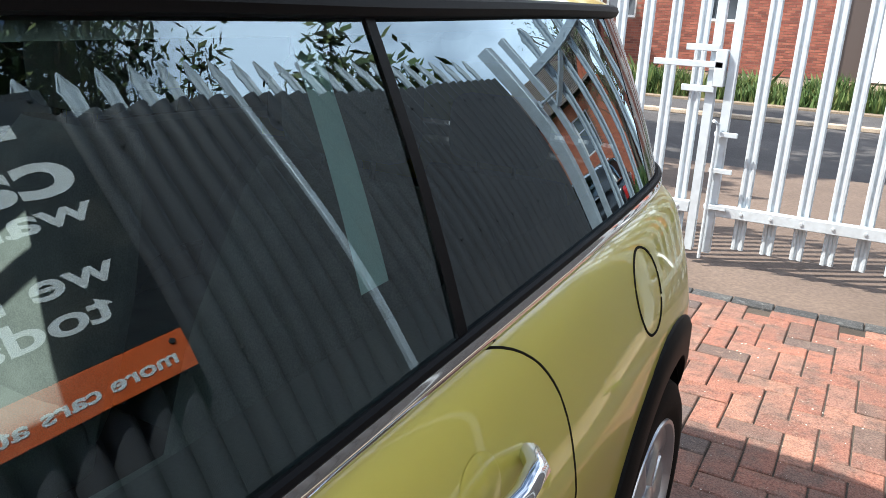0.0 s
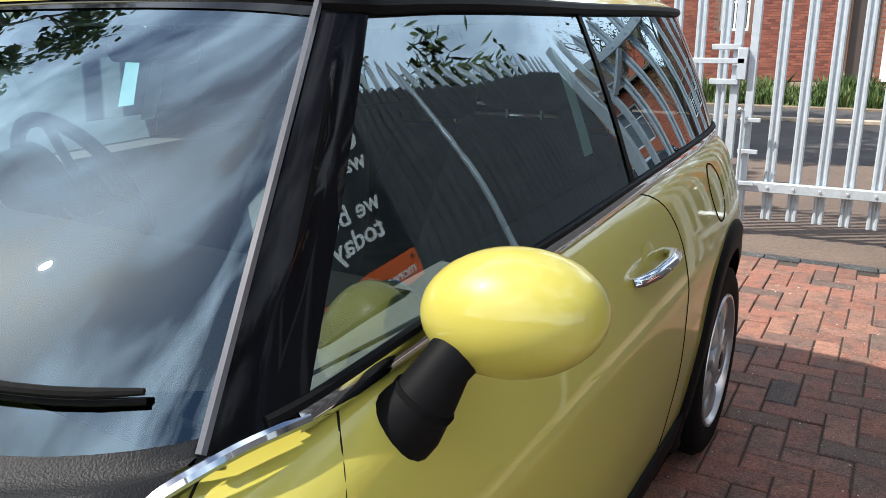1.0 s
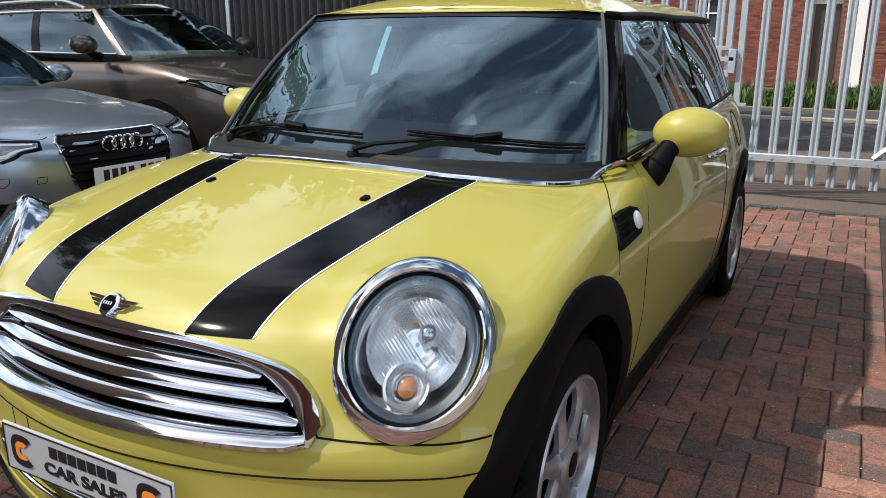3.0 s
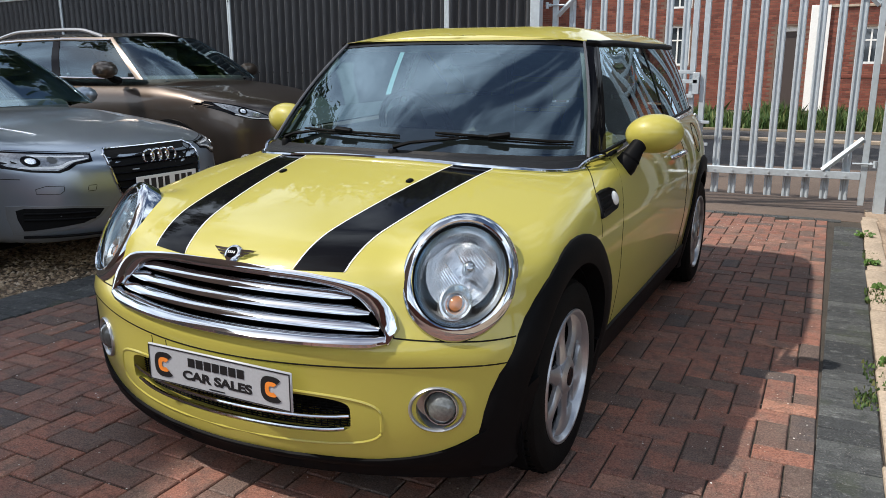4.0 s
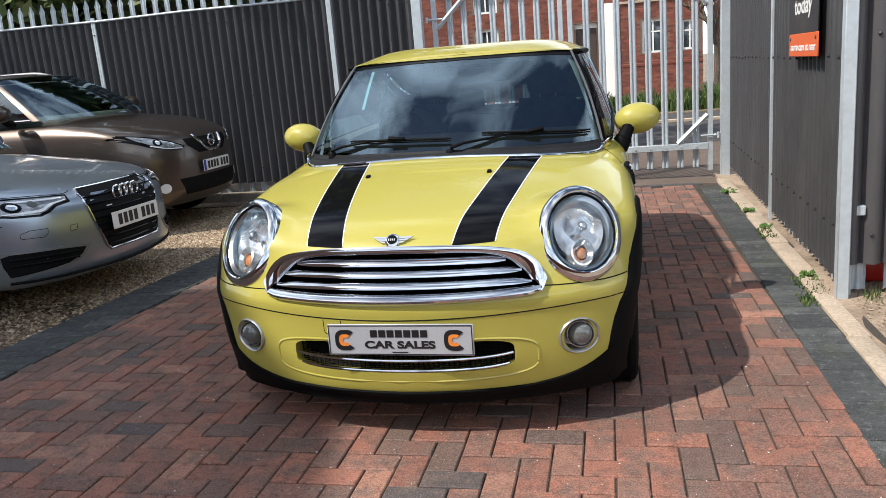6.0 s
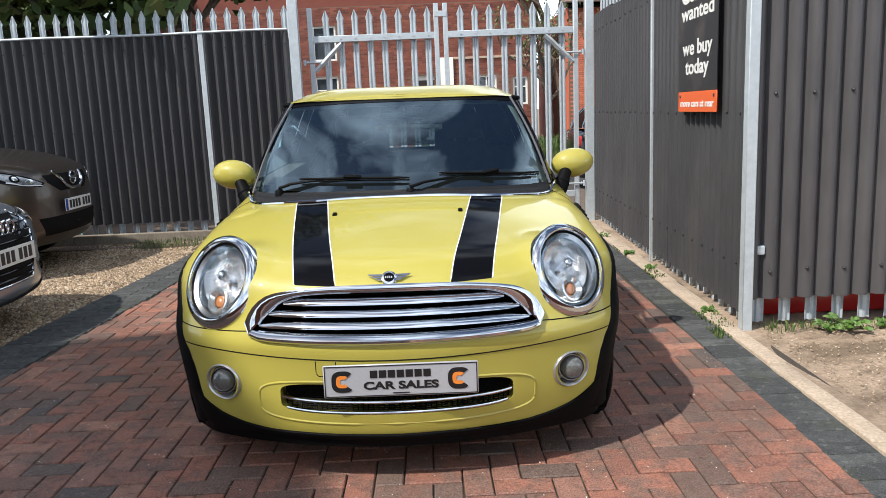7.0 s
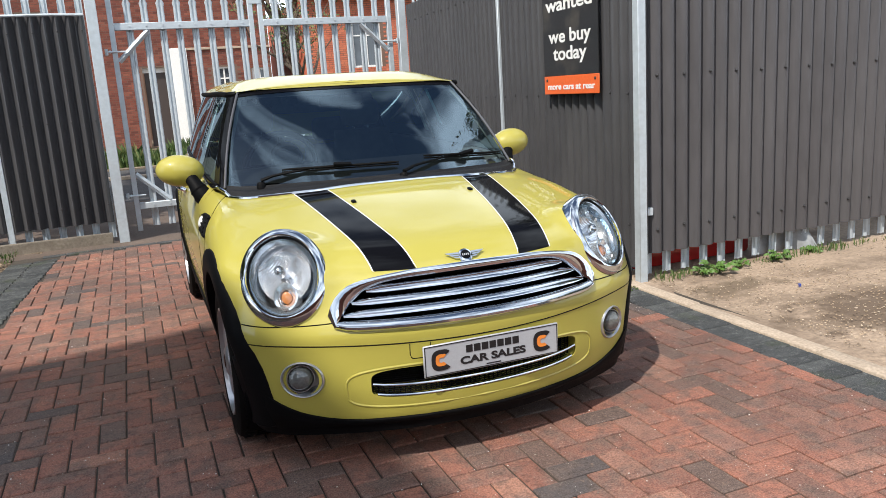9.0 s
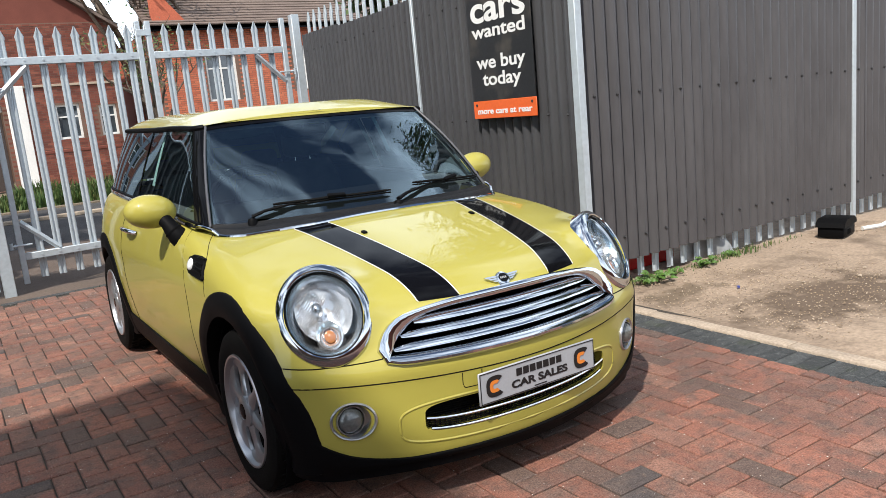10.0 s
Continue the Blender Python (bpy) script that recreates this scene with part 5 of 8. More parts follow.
# scuttle between the bonnet edge and the glass
bm = bmesh.new()
rows = []
for i in range(61):
    x = -0.70 + 1.40 * i / 60
    a = on_top(x, float(EDGE_X(abs(x))), 0.003)
    tt = float(np.interp(abs(x), [p[0] for p in BASE[:7]], range(7)))
    b = cabin(min(tt, T_SCREEN), 0.03, 1 if x >= 0 else -1, 0.004)
    rows.append([a.lerp(b, k / 6) + Vector((0, 0, (0, -0.001, 0.005, 0.006, -0.003, -0.007, 0)[k])) for k in range(7)])
grid(bm, rows)
part("scuttle", bm, SCUTTLE, mini, "black plastic scuttle panel")

# wipers
def on_screen(x, v):
    tt = float(np.interp(abs(x), [p[0] for p in BASE[:7]], range(7)))
    return cabin(tt, v, 1 if x >= 0 else -1, 0.004)


def wiper(px, py, tip_arm, b0, b1):
    z0 = 0.955
    bm = bmesh.new()
    lathe(bm, [(0.0, 0.016), (0.014, 0.014), (0.02, 0.006), (0.021, -0.03)], 16, Matrix.Translation((px, py, z0 - 0.02)))
    w = part("wiper", bm, PLASTIC, mini, "black windscreen wiper")
    bm = bmesh.new()
    a, b = Vector((px, py, z0)), Vector(tip_arm)
    tube(bm, [a, a.lerp(b, 0.15) + Vector((0, 0, 0.012)), a.lerp(b, 0.6) + Vector((0, 0, 0.016)), b + Vector((0, 0, 0.008))], [0.013, 0.011, 0.007, 0.006], 8, flat=0.6)
    part("wiper_arm", bm, PLASTIC, w)
    bm = bmesh.new()
    pts = [on_screen(b0[0] + (b1[0] - b0[0]) * k / 14, b0[1] + (b1[1] - b0[1]) * k / 14) + Vector((0, -0.009, 0.013)) for k in range(15)]
    c0, c1 = pts[0], pts[-1]
    tube(bm, pts, [0.004] + [0.0065] * 13 + [0.004], 8, flat=0.85)
    tube(bm, [p - Vector((0, 0.0, 0.010)) for p in pts], 0.0035, 5)
    part("wiper_blade", bm, RUBBER, w)
    bm = bmesh.new()
    box(bm, -0.040, 0.040, -0.010, 0.010, -0.003, 0.012, 0.005, frame_to(pts[7] + Vector((0, -0.006, 0.004)), (0, -0.5, 0.86), (pts[8] - pts[6]).cross(Vector((0, 0.5, -0.86)))), 2)
    part("blade_clip", bm, PLASTIC, w)


wiper(0.05, 0.215, on_screen(0.44, 0.135), (0.18, 0.138), (0.655, 0.105))
wiper(-0.56, 0.375, on_screen(-0.20, 0.135), (-0.47, 0.125), (0.045, 0.105))

# mirrors
for s in (1, -1):
    c = Vector((0.870 * s, 0.795, 0.995))
    bm = bmesh.new()
    rows = []
    for i in range(21):
        a = math.pi * i / 20
        row = []
        for j in range(33):
            b = 2 * math.pi * j / 32
            e = Vector((0.110 * math.cos(a), 0.080 * math.sin(a) * math.cos(b), 0.075 * math.sin(a) * math.sin(b)))
            if e.y > 0.03:
                e.y = 0.03 + (e.y - 0.03) * 0.25
            row.append(c + pose(0, 0, 0, 0, -6 * s, 8 * s).to_3x3() @ Vector((e.x * s, e.y, e.z)))
        rows.append(row)
    grid(bm, rows)
    bmesh.ops.remove_doubles(bm, verts=bm.verts, dist=0.0005)
    mir = part("door_mirror", bm, YELLOW, mini, "rounded yellow door mirror on a black stalk")
    bm = bmesh.new()
    tube(bm, [Vector((0.775 * s, 0.700, 0.866)), Vector((0.788 * s, 0.704, 0.882)), Vector((0.806 * s, 0.715, 0.912)), Vector((0.820 * s, 0.732, 0.944)), Vector((0.835 * s, 0.758, 0.970))], [0.046, 0.044, 0.036, 0.030, 0.033], 20)
    part("mirror_stalk", bm, PLASTIC, mir, "black plastic stalk")
    bm = bmesh.new()
    tube(bm, [Vector((0.8005 * s, 0.7115, 0.902)), Vector((0.804 * s, 0.714, 0.908))], 0.0395, 20)
    part("stalk_joint", bm, DARK, mir)
    bm = bmesh.new()
    lathe(bm, [(0, 0), (1.0, 0.0), (1.0, -0.06), (0, -0.06)], 28, Matrix.Translation(c + Vector((0, 0.046, 0))) @ pose(0, 0, 0, -90, 0, 0) @ Matrix.Diagonal((0.095, 0.06, 0.1, 1)))
    part("mirror_glass", bm, CHROME, mir)

# side lamps with vented scoops, door handles, filler flap
for s in (1, -1):
    rows = []
    bm = bmesh.new()
    ol = [(0.232, 0.770), (0.244, 0.79), (0.260, 0.82), (0.284, 0.838), (0.34, 0.843), (0.41, 0.843), (0.452, 0.832), (0.466, 0.806), (0.455, 0.780), (0.43, 0.768), (0.34, 0.764), (0.27, 0.762), (0.238, 0.763)]
    o2 = [Vector((p[0] - 0.020, p[1] - 0.006)) for p in ol]
    ctr = sum(o2, Vector((0, 0))) / len(o2)
    lay = []
    for k, off in ((1.0, -0.004), (0.97, 0.006), (0.90, 0.010), (0.5, 0.004), (0.02, 0.003)):
        lay.append([on_side(*(ctr + (p - ctr) * k), s, off) for p in o2 + [o2[0]]])
    grid(bm, lay)
    sc = part("side_scoop", bm, PLASTIC, mini, "black side vent with round repeater lamp")
    for k in range(4):
        bm = bmesh.new()
        z = 0.776 + 0.0155 * k
        tube(bm, [on_side(y, z + (y - 0.2) * 0.05, s, 0.010) for y in (0.228 + 0.009 * k, 0.265, 0.30, 0.345)], 0.004, 6)
        part("vent_slat", bm, PLASTIC, sc)
    bm = bmesh.new()
    p = on_side(0.402, 0.800, s)
    lathe(bm, [(0.0, 0.016), (0.016, 0.014), (0.024, 0.009), (0.027, 0.002), (0.027, -0.006)], 24, frame_to(p, normal_at(p)))
    part("repeater_lamp", bm, WHITE_PLASTIC, sc, "round white repeater lamp")
    # handle: a chrome bar on a dished recess
    bm = bmesh.new()
    p = on_side(1.575, 0.846, s)
    lathe(bm, [(0.0, 0.0005), (0.05, 0.0012), (0.058, 0.0)], 28, frame_to(p, normal_at(p), (0, 0, 1)) @ Matrix.Diagonal((0.8, 0.72, 1, 1)))
    h = part("door_handle", bm, YELLOW, mini, "chrome door handle over a dished recess")
    bm = bmesh.new()
    tube(bm, [on_side(1.452, 0.832, s, 0.001), on_side(1.462, 0.832, s, 0.014), on_side(1.505, 0.833, s, 0.032), on_side(1.59, 0.835, s, 0.040), on_side(1.648, 0.837, s, 0.033), on_side(1.69, 0.837, s, 0.004)], [0.012, 0.014, 0.0145, 0.0145, 0.016, 0.015], 10, flat=0.8)
    part("handle_bar", bm, CHROME, h, "polished chrome grip")

# cabin
bm = bmesh.new()
box(bm, -0.70, 0.70, 0.55, 2.75, 0.30, 0.36)
part("cabin_floor", bm, DARK, mini)
bm = bmesh.new()
rows = []
for i in range(21):
    x = -0.68 + 1.36 * i / 20
    c = 1 - (x / 0.68) ** 2
    rows.append([(x, 0.63 - 0.27 * c, 0.925), (x, 0.70, 0.955), (x, 0.85, 0.97), (x, 0.93, 0.95), (x, 0.95, 0.85), (x, 0.93, 0.6)])
grid(bm, rows)
dash = part("dashboard", bm, SCUTTLE, mini, "black moulded dashboard")
bm = bmesh.new()
lathe(bm, [(0.0, 0.03), (0.07, 0.03), (0.08, 0.02), (0.08, -0.05)], 28, Matrix.Translation((-0.33, 0.99, 1.0)) @ pose(0, 0, 0, -75, 0, 0))
part("dial_pod", bm, PLASTIC, dash, "round instrument pod")
mw = Matrix.Translation((-0.34, 1.10, 0.955)) @ pose(0, 0, 0, -66, 0, 0)
bm = bmesh.new()
tube(bm, [mw @ Vector((0.185 * math.cos(2 * math.pi * k / 40), 0.185 * math.sin(2 * math.pi * k / 40), 0)) for k in range(40)], 0.016, 8, closed=True)
sw = part("steering_wheel", bm, PLASTIC, mini, "black three-spoke steering wheel")
bm = bmesh.new()
lathe(bm, [(0.0, 0.03), (0.05, 0.028), (0.06, 0.0), (0.05, -0.03), (0, -0.03)], 24, mw)
for a in (0, 180, 270):
    tube(bm, [mw, mw][0:0] + [mw @ Vector((math.cos(radians(a)) * r, math.sin(radians(a)) * r, 0.005)) for r in (0.03, 0.1, 0.185)], 0.017, 8, flat=0.5)
part("wheel_spokes", bm, PLASTIC, sw)


def seat(x, y, wide, tall, name="front_seat"):
    bm = bmesh.new()
    box(bm, x - wide / 2, x + wide / 2, y - 0.48, y + 0.05, 0.40, 0.58, 0.06, None, 3)
    st = part(name, bm, FABRIC, mini, "dark grey patterned fabric seat")
    bm = bmesh.new()
    rows = []
    for i in range(13):
        v = i / 12
        z = 0.5 + tall * v
        half = wide / 2 * (1.0 - 0.28 * max(0, v - 0.45) / 0.55)
        yy = y + 0.02 + 0.20 * v
        rows.append([Vector((x + half * math.copysign(abs(math.cos(a)) ** 0.6, math.cos(a)), yy + 0.075 * math.copysign(abs(math.sin(a)) ** 0.8, math.sin(a)) * (1 if i not in (0, 12) else 0.4), z)) for a in [2 * math.pi * k / 24 for k in range(25)]])
    grid(bm, rows)
    bm.verts.ensure_lookup_table()
    part("backrest", bm, FABRIC, st)
    bm = bmesh.new()
    box(bm, x - 0.13, x + 0.13, y + 0.18, y + 0.28, 0.5 + tall + 0.02, 0.5 + tall + 0.19, 0.045, None, 3)
    part("headrest", bm, FABRIC, st)
    bm = bmesh.new()
    for dx in (-0.05, 0.05):
        tube(bm, [(x + dx, y + 0.22, 0.5 + tall - 0.05), (x + dx, y + 0.23, 0.5 + tall + 0.06)], 0.006, 6)
    part("headrest_post", bm, CHROME, st)


seat(-0.35, 1.72, 0.50, 0.58)
seat(0.35, 1.72, 0.50, 0.58)
seat(-0.30, 2.40, 0.52, 0.46, "rear_seat")
seat(0.30, 2.40, 0.52, 0.46, "rear_seat")
bm = bmesh.new()
box(bm, -0.12, 0.12, 1.035, 1.06, 1.245, 1.305, 0.02, None, 3)
im = part("interior_mirror", bm, PLASTIC, mini, "oval interior mirror")
bm = bmesh.new()
tube(bm, [(0, 1.04, 1.29), (0, 0.99, 1.33)], 0.012, 8)
part("mirror_stem", bm, PLASTIC, im)
# pale inner pillar trims and belts
for s in (1, -1):
    part("pillar_lining", pane(T_SCREEN + 0.0, T_PILLAR + 0.0, 0.02, 0.98, s, -0.03, 4, 6), LINING, mini, "grey inner pillar")
    part("door_pillar", pane(7.76, 7.90, 0.25, 0.98, s, -0.05, 4, 6), TEAL_LINING, mini, "grey inner door pillar")


# ---- parked cars beside the hatchback: nose at y = 0 towards -y ----
SILVER = material("silver_grey_paint", (0.29, 0.335, 0.395), rough=0.30, metal=0.8, coat=0.6, vary=0.03, grain=900, blotch=2)
BRONZE = material("bronze_brown_paint", (0.100, 0.080, 0.067), rough=0.30, metal=0.8, coat=0.6, vary=0.03, grain=900, blotch=2)
NIGHT = material("black_car_paint", (0.012, 0.012, 0.014), rough=0.25, coat=1.0)
WHITE_PLATE = material("plate_white", (0.75, 0.75, 0.73), rough=0.4)
LAMP_WHITE = material("lamp_white", (0.80, 0.82, 0.85), rough=0.2, coat=0.8)
ALLOY_DULL = material("satin_alloy", (0.24, 0.26, 0.28), rough=0.35, metal=0.7, vary=0.05, grain=120)
LAMP_GREY = material("lamp_housing", (0.26, 0.275, 0.30), rough=0.2, metal=0.5, coat=0.6, vary=0.25, grain=60, blotch=25)
BLUE = material("plate_blue", (0.02, 0.06, 0.35), rough=0.4)


def parked_car(name, label, m, paint, width_z, width_y, nose_z, top_y, base, roof, length, bow, axles, wheel_r, floor_z=0.2, dark_glass=GLASS_DARK, wrap=0.25):
    """A saloon-like body: lower shell with wheel openings, a ring of glass, a roof, wheels. Returns the thing and a projector on its nose."""
    car = thing(name, label, "car", m)
    wz, wy, nz, ty = curve(*width_z), curve(*width_y), curve(*nose_z), curve(*top_y)

    def field(x, y, z):
        ax = np.abs(x)
        f = smax(ax - wz(z) * wy(y), (nz(z) + bow * ax ** 2 + wrap * ax ** 6 - y) * 0.9, 0.16)
        f = smax(f, y - (length - 0.12 * ax ** 2), 0.2)
        f = smax(f, z - (ty(y) - 0.05 * (ax / 0.8) ** 3), 0.09)
        return smax(f, floor_z - z, 0.06)

    v, fc = shell(field, (-1.15, -0.3, 0.0), (1.15, length + 0.3, 1.5), (44, 90, 28), keep=(0.25, 0.78, 0.1), centre=(0, length / 2, 0.5))
    bm = bm_from(v, fc)
    bmesh.ops.recalc_face_normals(bm, faces=bm.faces)
    tree = bvh_of(bm)
    half = float(max(w[1] for w in width_z))
    tools = [disc_cut(Matrix.Translation((half * s, y, wheel_r)) @ pose(0, 0, 0, 0, 90, 0), wheel_r + 0.035, -0.28, 0.3, 40) for s in (1, -1) for y in axles]
    b = part("body", cut(bm, tools), paint, car)

    def nose(x, z, off=0.0):
        p, n, _, _ = tree.ray_cast(Vector((x, -2, z)), Vector((0, 1, 0)))
        if p is None or p.y > 0.75:
            p, n, _, _ = tree.find_nearest(Vector((x, 0.5, z)))
        return p + n * off

    def side(y, z, s, off=0.0):
        p, n, _, _ = tree.ray_cast(Vector((2.5 * s, y, z)), Vector((-s, 0, 0)))
        return p + n * off

    def top(x, y, off=0.0):
        p, n, _, _ = tree.ray_cast(Vector((x, y, 3)), Vector((0, 0, -1)))
        return p + n * off

    ba, ra = line3(base), line3(roof)
    ns = len(base) - 1

    def skin(t, vv, s=1, off=0.0):
        a, c = ba(t), ra(t)
        p = a.lerp(c, vv)
        d = ba(min(t + 0.05, ns)) - ba(max(t - 0.05, 0))
        n = d.cross(c - a).normalized()
        if n.dot(Vector((p.x, p.y - length * 0.6, 0))) < 0:
            n = -n
        p = p + n * (0.022 * math.sin(math.pi * vv) + off)
        return Vector((p.x * s, p.y, p.z))

    def patch(t0, t1, v0, v1, s, off, nt=10, both=False):
        bm = bmesh.new()
        rows = [[skin(t0 + (t1 - t0) * i / nt, v0 + (v1 - v0) * j / 8, s, off) for j in range(9)] for i in range(nt + 1)]
        if both:
            rows = [[Vector((-p.x, p.y, p.z)) for p in r] for r in rows[::-1]][:-1] + rows
        grid(bm, rows)
        return bm

    g = part("windscreen", patch(0, 2.85, 0.0, 0.98, 1, 0, 20, True), GLASS, car, "raked windscreen")
    g.visible_shadow = False
    for s in (1, -1):
        part("windscreen_pillar", patch(2.83, 3.12, 0, 1, s, 0.006), paint, car)
        g = part("side_window", patch(3.12, 5.0, 0.03, 0.92, s, 0), GLASS, car, "front side window")
        part("door_pillar", patch(5.0, 5.2, 0, 1, s, 0.004, 3), BLACK_PAINT, car)
        part("side_window", patch(5.2, 6.9, 0.03, 0.92, s, 0), dark_glass, car)
        part("rear_pillar", patch(6.9, 8.0, 0, 1, s, 0.004), paint, car)
        part("cant_rail", patch(3.1, 7.0, 0.92, 1.0, s, 0.004), paint, car)
        bm = bmesh.new()
        tube(bm, [skin(3.14 + 3.8 * i / 30, 0.93, s, 0.008) for i in range(31)], 0.011, 6)
        tube(bm, [skin(3.14 + 3.8 * i / 30, 0.02, s, 0.008) for i in range(31)], 0.010, 6)
        part("window_trim", bm, CHROME, car, "chrome window surround")
    part("rear_window", patch(8.0, ns, 0, 1, 1, 0, 10, True), dark_glass, car)
    bm = bmesh.new()
    ts = [ns * i / 50 for i in range(51)]
    y0, y1 = ra(0).y, ra(ns).y
    rows = [[Vector((ra(t).x * (1 - k / 6), ra(t).y, ra(t).z + 0.06 * (1 - (1 - k / 6) ** 2.4) * min(1, max(0, (ra(t).y - y0) / 0.25)) ** 0.7 * min(1, max(0, (y1 - ra(t).y) / 0.3)) ** 0.7)) for t in ts] for k in range(7)]
    grid(bm, rows)
    grid(bm, [[Vector((-p.x, p.y, p.z)) for p in r] for r in rows])
    bmesh.ops.remove_doubles(bm, verts=bm.verts, dist=0.002)
    part("roof", bm, paint, car)
    # dark inside
    bm = bmesh.new()
    box(bm, -0.62, 0.62, base[0][1] + 0.35, length - 0.5, floor_z + 0.1, base[0][2] + 0.02, 0.05)
    for sx in (-0.36, 0.36):
        box(bm, sx - 0.22, sx + 0.22, base[0][1] + 1.15, base[0][1] + 1.3, base[0][2] - 0.1, roof[0][2] - 0.25, 0.06)
        box(bm, sx - 0.13, sx + 0.13, base[0][1] + 1.2, base[0][1] + 1.3, roof[0][2] - 0.25, roof[0][2] - 0.08, 0.04)
    part("cabin_trim", bm, FABRIC, car)
    for s in (1, -1):
        for y in axles:
            mm = Matrix.Translation(((half - 0.10) * s, y, wheel_r)) @ pose(0, 0, 0, 0, 90 * s, 0)
            R = wheel_r
            bm = bmesh.new()
            lathe(bm, [(R * 0.7, -0.1), (R * 0.9, -0.105), (R * 0.98, -0.09), (R, -0.06), (R, 0.06), (R * 0.98, 0.085), (R * 0.9, 0.10), (R * 0.72, 0.095), (R * 0.69, 0.07)], 40, mm, closed=True)
            w = part("wheel", bm, RUBBER, car)
            bm = bmesh.new()
            lathe(bm, [(R * 0.70, 0.08), (R * 0.71, 0.092), (R * 0.67, 0.085), (R * 0.64, 0.0), (R * 0.64, -0.08), (R * 0.7, -0.08)], 36, mm, closed=True)
            lathe(bm, [(0, 0.03), (R * 0.64, 0.0), (R * 0.64, -0.03), (0, -0.03)], 24, mm)
            for k in range(10):
                tube(bm, [mm @ Vector((math.cos(k * math.pi / 5) * r, math.sin(k * math.pi / 5) * r, 0.06)) for r in (0.03, R * 0.4, R * 0.68)], 0.02, 6)
            part("rim", bm, ALLOY, w)
            bm = bmesh.new()
            lathe(bm, [(0, -0.24), (R + 0.032, -0.24), (R + 0.032, 0.07)], 32, mm)
            bmesh.ops.delete(bm, geom=[vv for vv in bm.verts if vv.co.z < 0.1], context="VERTS")
            part("wheel_liner", bm, DARK, car)
    return car, nose, side, top, skin


def inset(car, name, outline, proj, off, mat, label="", parent=None, smooth=True):
    """A piece that follows the nose over an (x, z) outline, slightly proud."""
    dense = []
    for p, q in zip(outline, outline[1:] + outline[:1]):
        n = max(1, int(math.dist(p, q) / 0.03))
        dense += [(p[0] + (q[0] - p[0]) * k / n, p[1] + (q[1] - p[1]) * k / n) for k in range(n)]
    cx, cz = sum(p[0] for p in outline) / len(outline), sum(p[1] for p in outline) / len(outline)
    bm = bmesh.new()
    grid(bm, [[proj(cx + (x - cx) * k, cz + (z - cz) * k, o) for x, z in dense + dense[:1]] for k, o in ((1.0, -0.004), (0.985, off), (0.85, off), (0.65, off), (0.45, off), (0.25, off), (0.02, off))])
    return part(name, bm, mat, parent or car, label, smooth)


def band(car, name, upper, lower, proj, off, mat, label="", parent=None):
    """A piece of the nose between an upper and a lower line of (x, z) points."""
    bm = bmesh.new()
    u, l = spline(upper, 14), spline(lower, 14)
    rows = [[proj(a.x + (b.x - a.x) * k / 6, a.y + (b.y - a.y) * k / 6, off if 0 < k < 6 else -0.003) for k in range(7)] for a, b in zip(u, l)]
    grid(bm, rows)
    return part(name, bm, mat, parent or car, label)


def ring_line(car, name, outline, proj, r, mat, parent=None, off=0.004, closed=True, label=""):
    bm = bmesh.new()
    pts = []
    for a, b in zip(outline, (outline[1:] + outline[:1]) if closed else outline[1:]):
        for k in range(5):
            pts.append((a[0] + (b[0] - a[0]) * k / 5, a[1] + (b[1] - a[1]) * k / 5))
    tube(bm, [proj(x, z, off) for x, z in pts], r, 8, closed=closed)
    return part(name, bm, mat, parent or car, label)


def reg_plate(car, proj, x, z, w=0.52, h=0.11, blue=False):
    y = proj(x, z).y - 0.015
    pl = part("number_plate", cube(x - w / 2, x + w / 2, y - 0.006, y, z - h / 2, z + h / 2, 0.002), WHITE_PLATE, car, "white number plate with dark bars")
    for k in range(7):
        bm = bmesh.new()
        xx = x - 0.20 + 0.058 * k + (0.03 if k > 3 else 0) + (0.02 if blue else 0)
        box(bm, xx, xx + 0.04, y - 0.0075, y - 0.005, z - 0.036, z + 0.036)
        part("plate_bar", bm, INK, pl)
    if blue:
        part("plate_band", cube(x - w / 2 + 0.002, x - w / 2 + 0.045, y - 0.0075, y - 0.005, z - h / 2 + 0.003, z + h / 2 - 0.003), BLUE, pl)


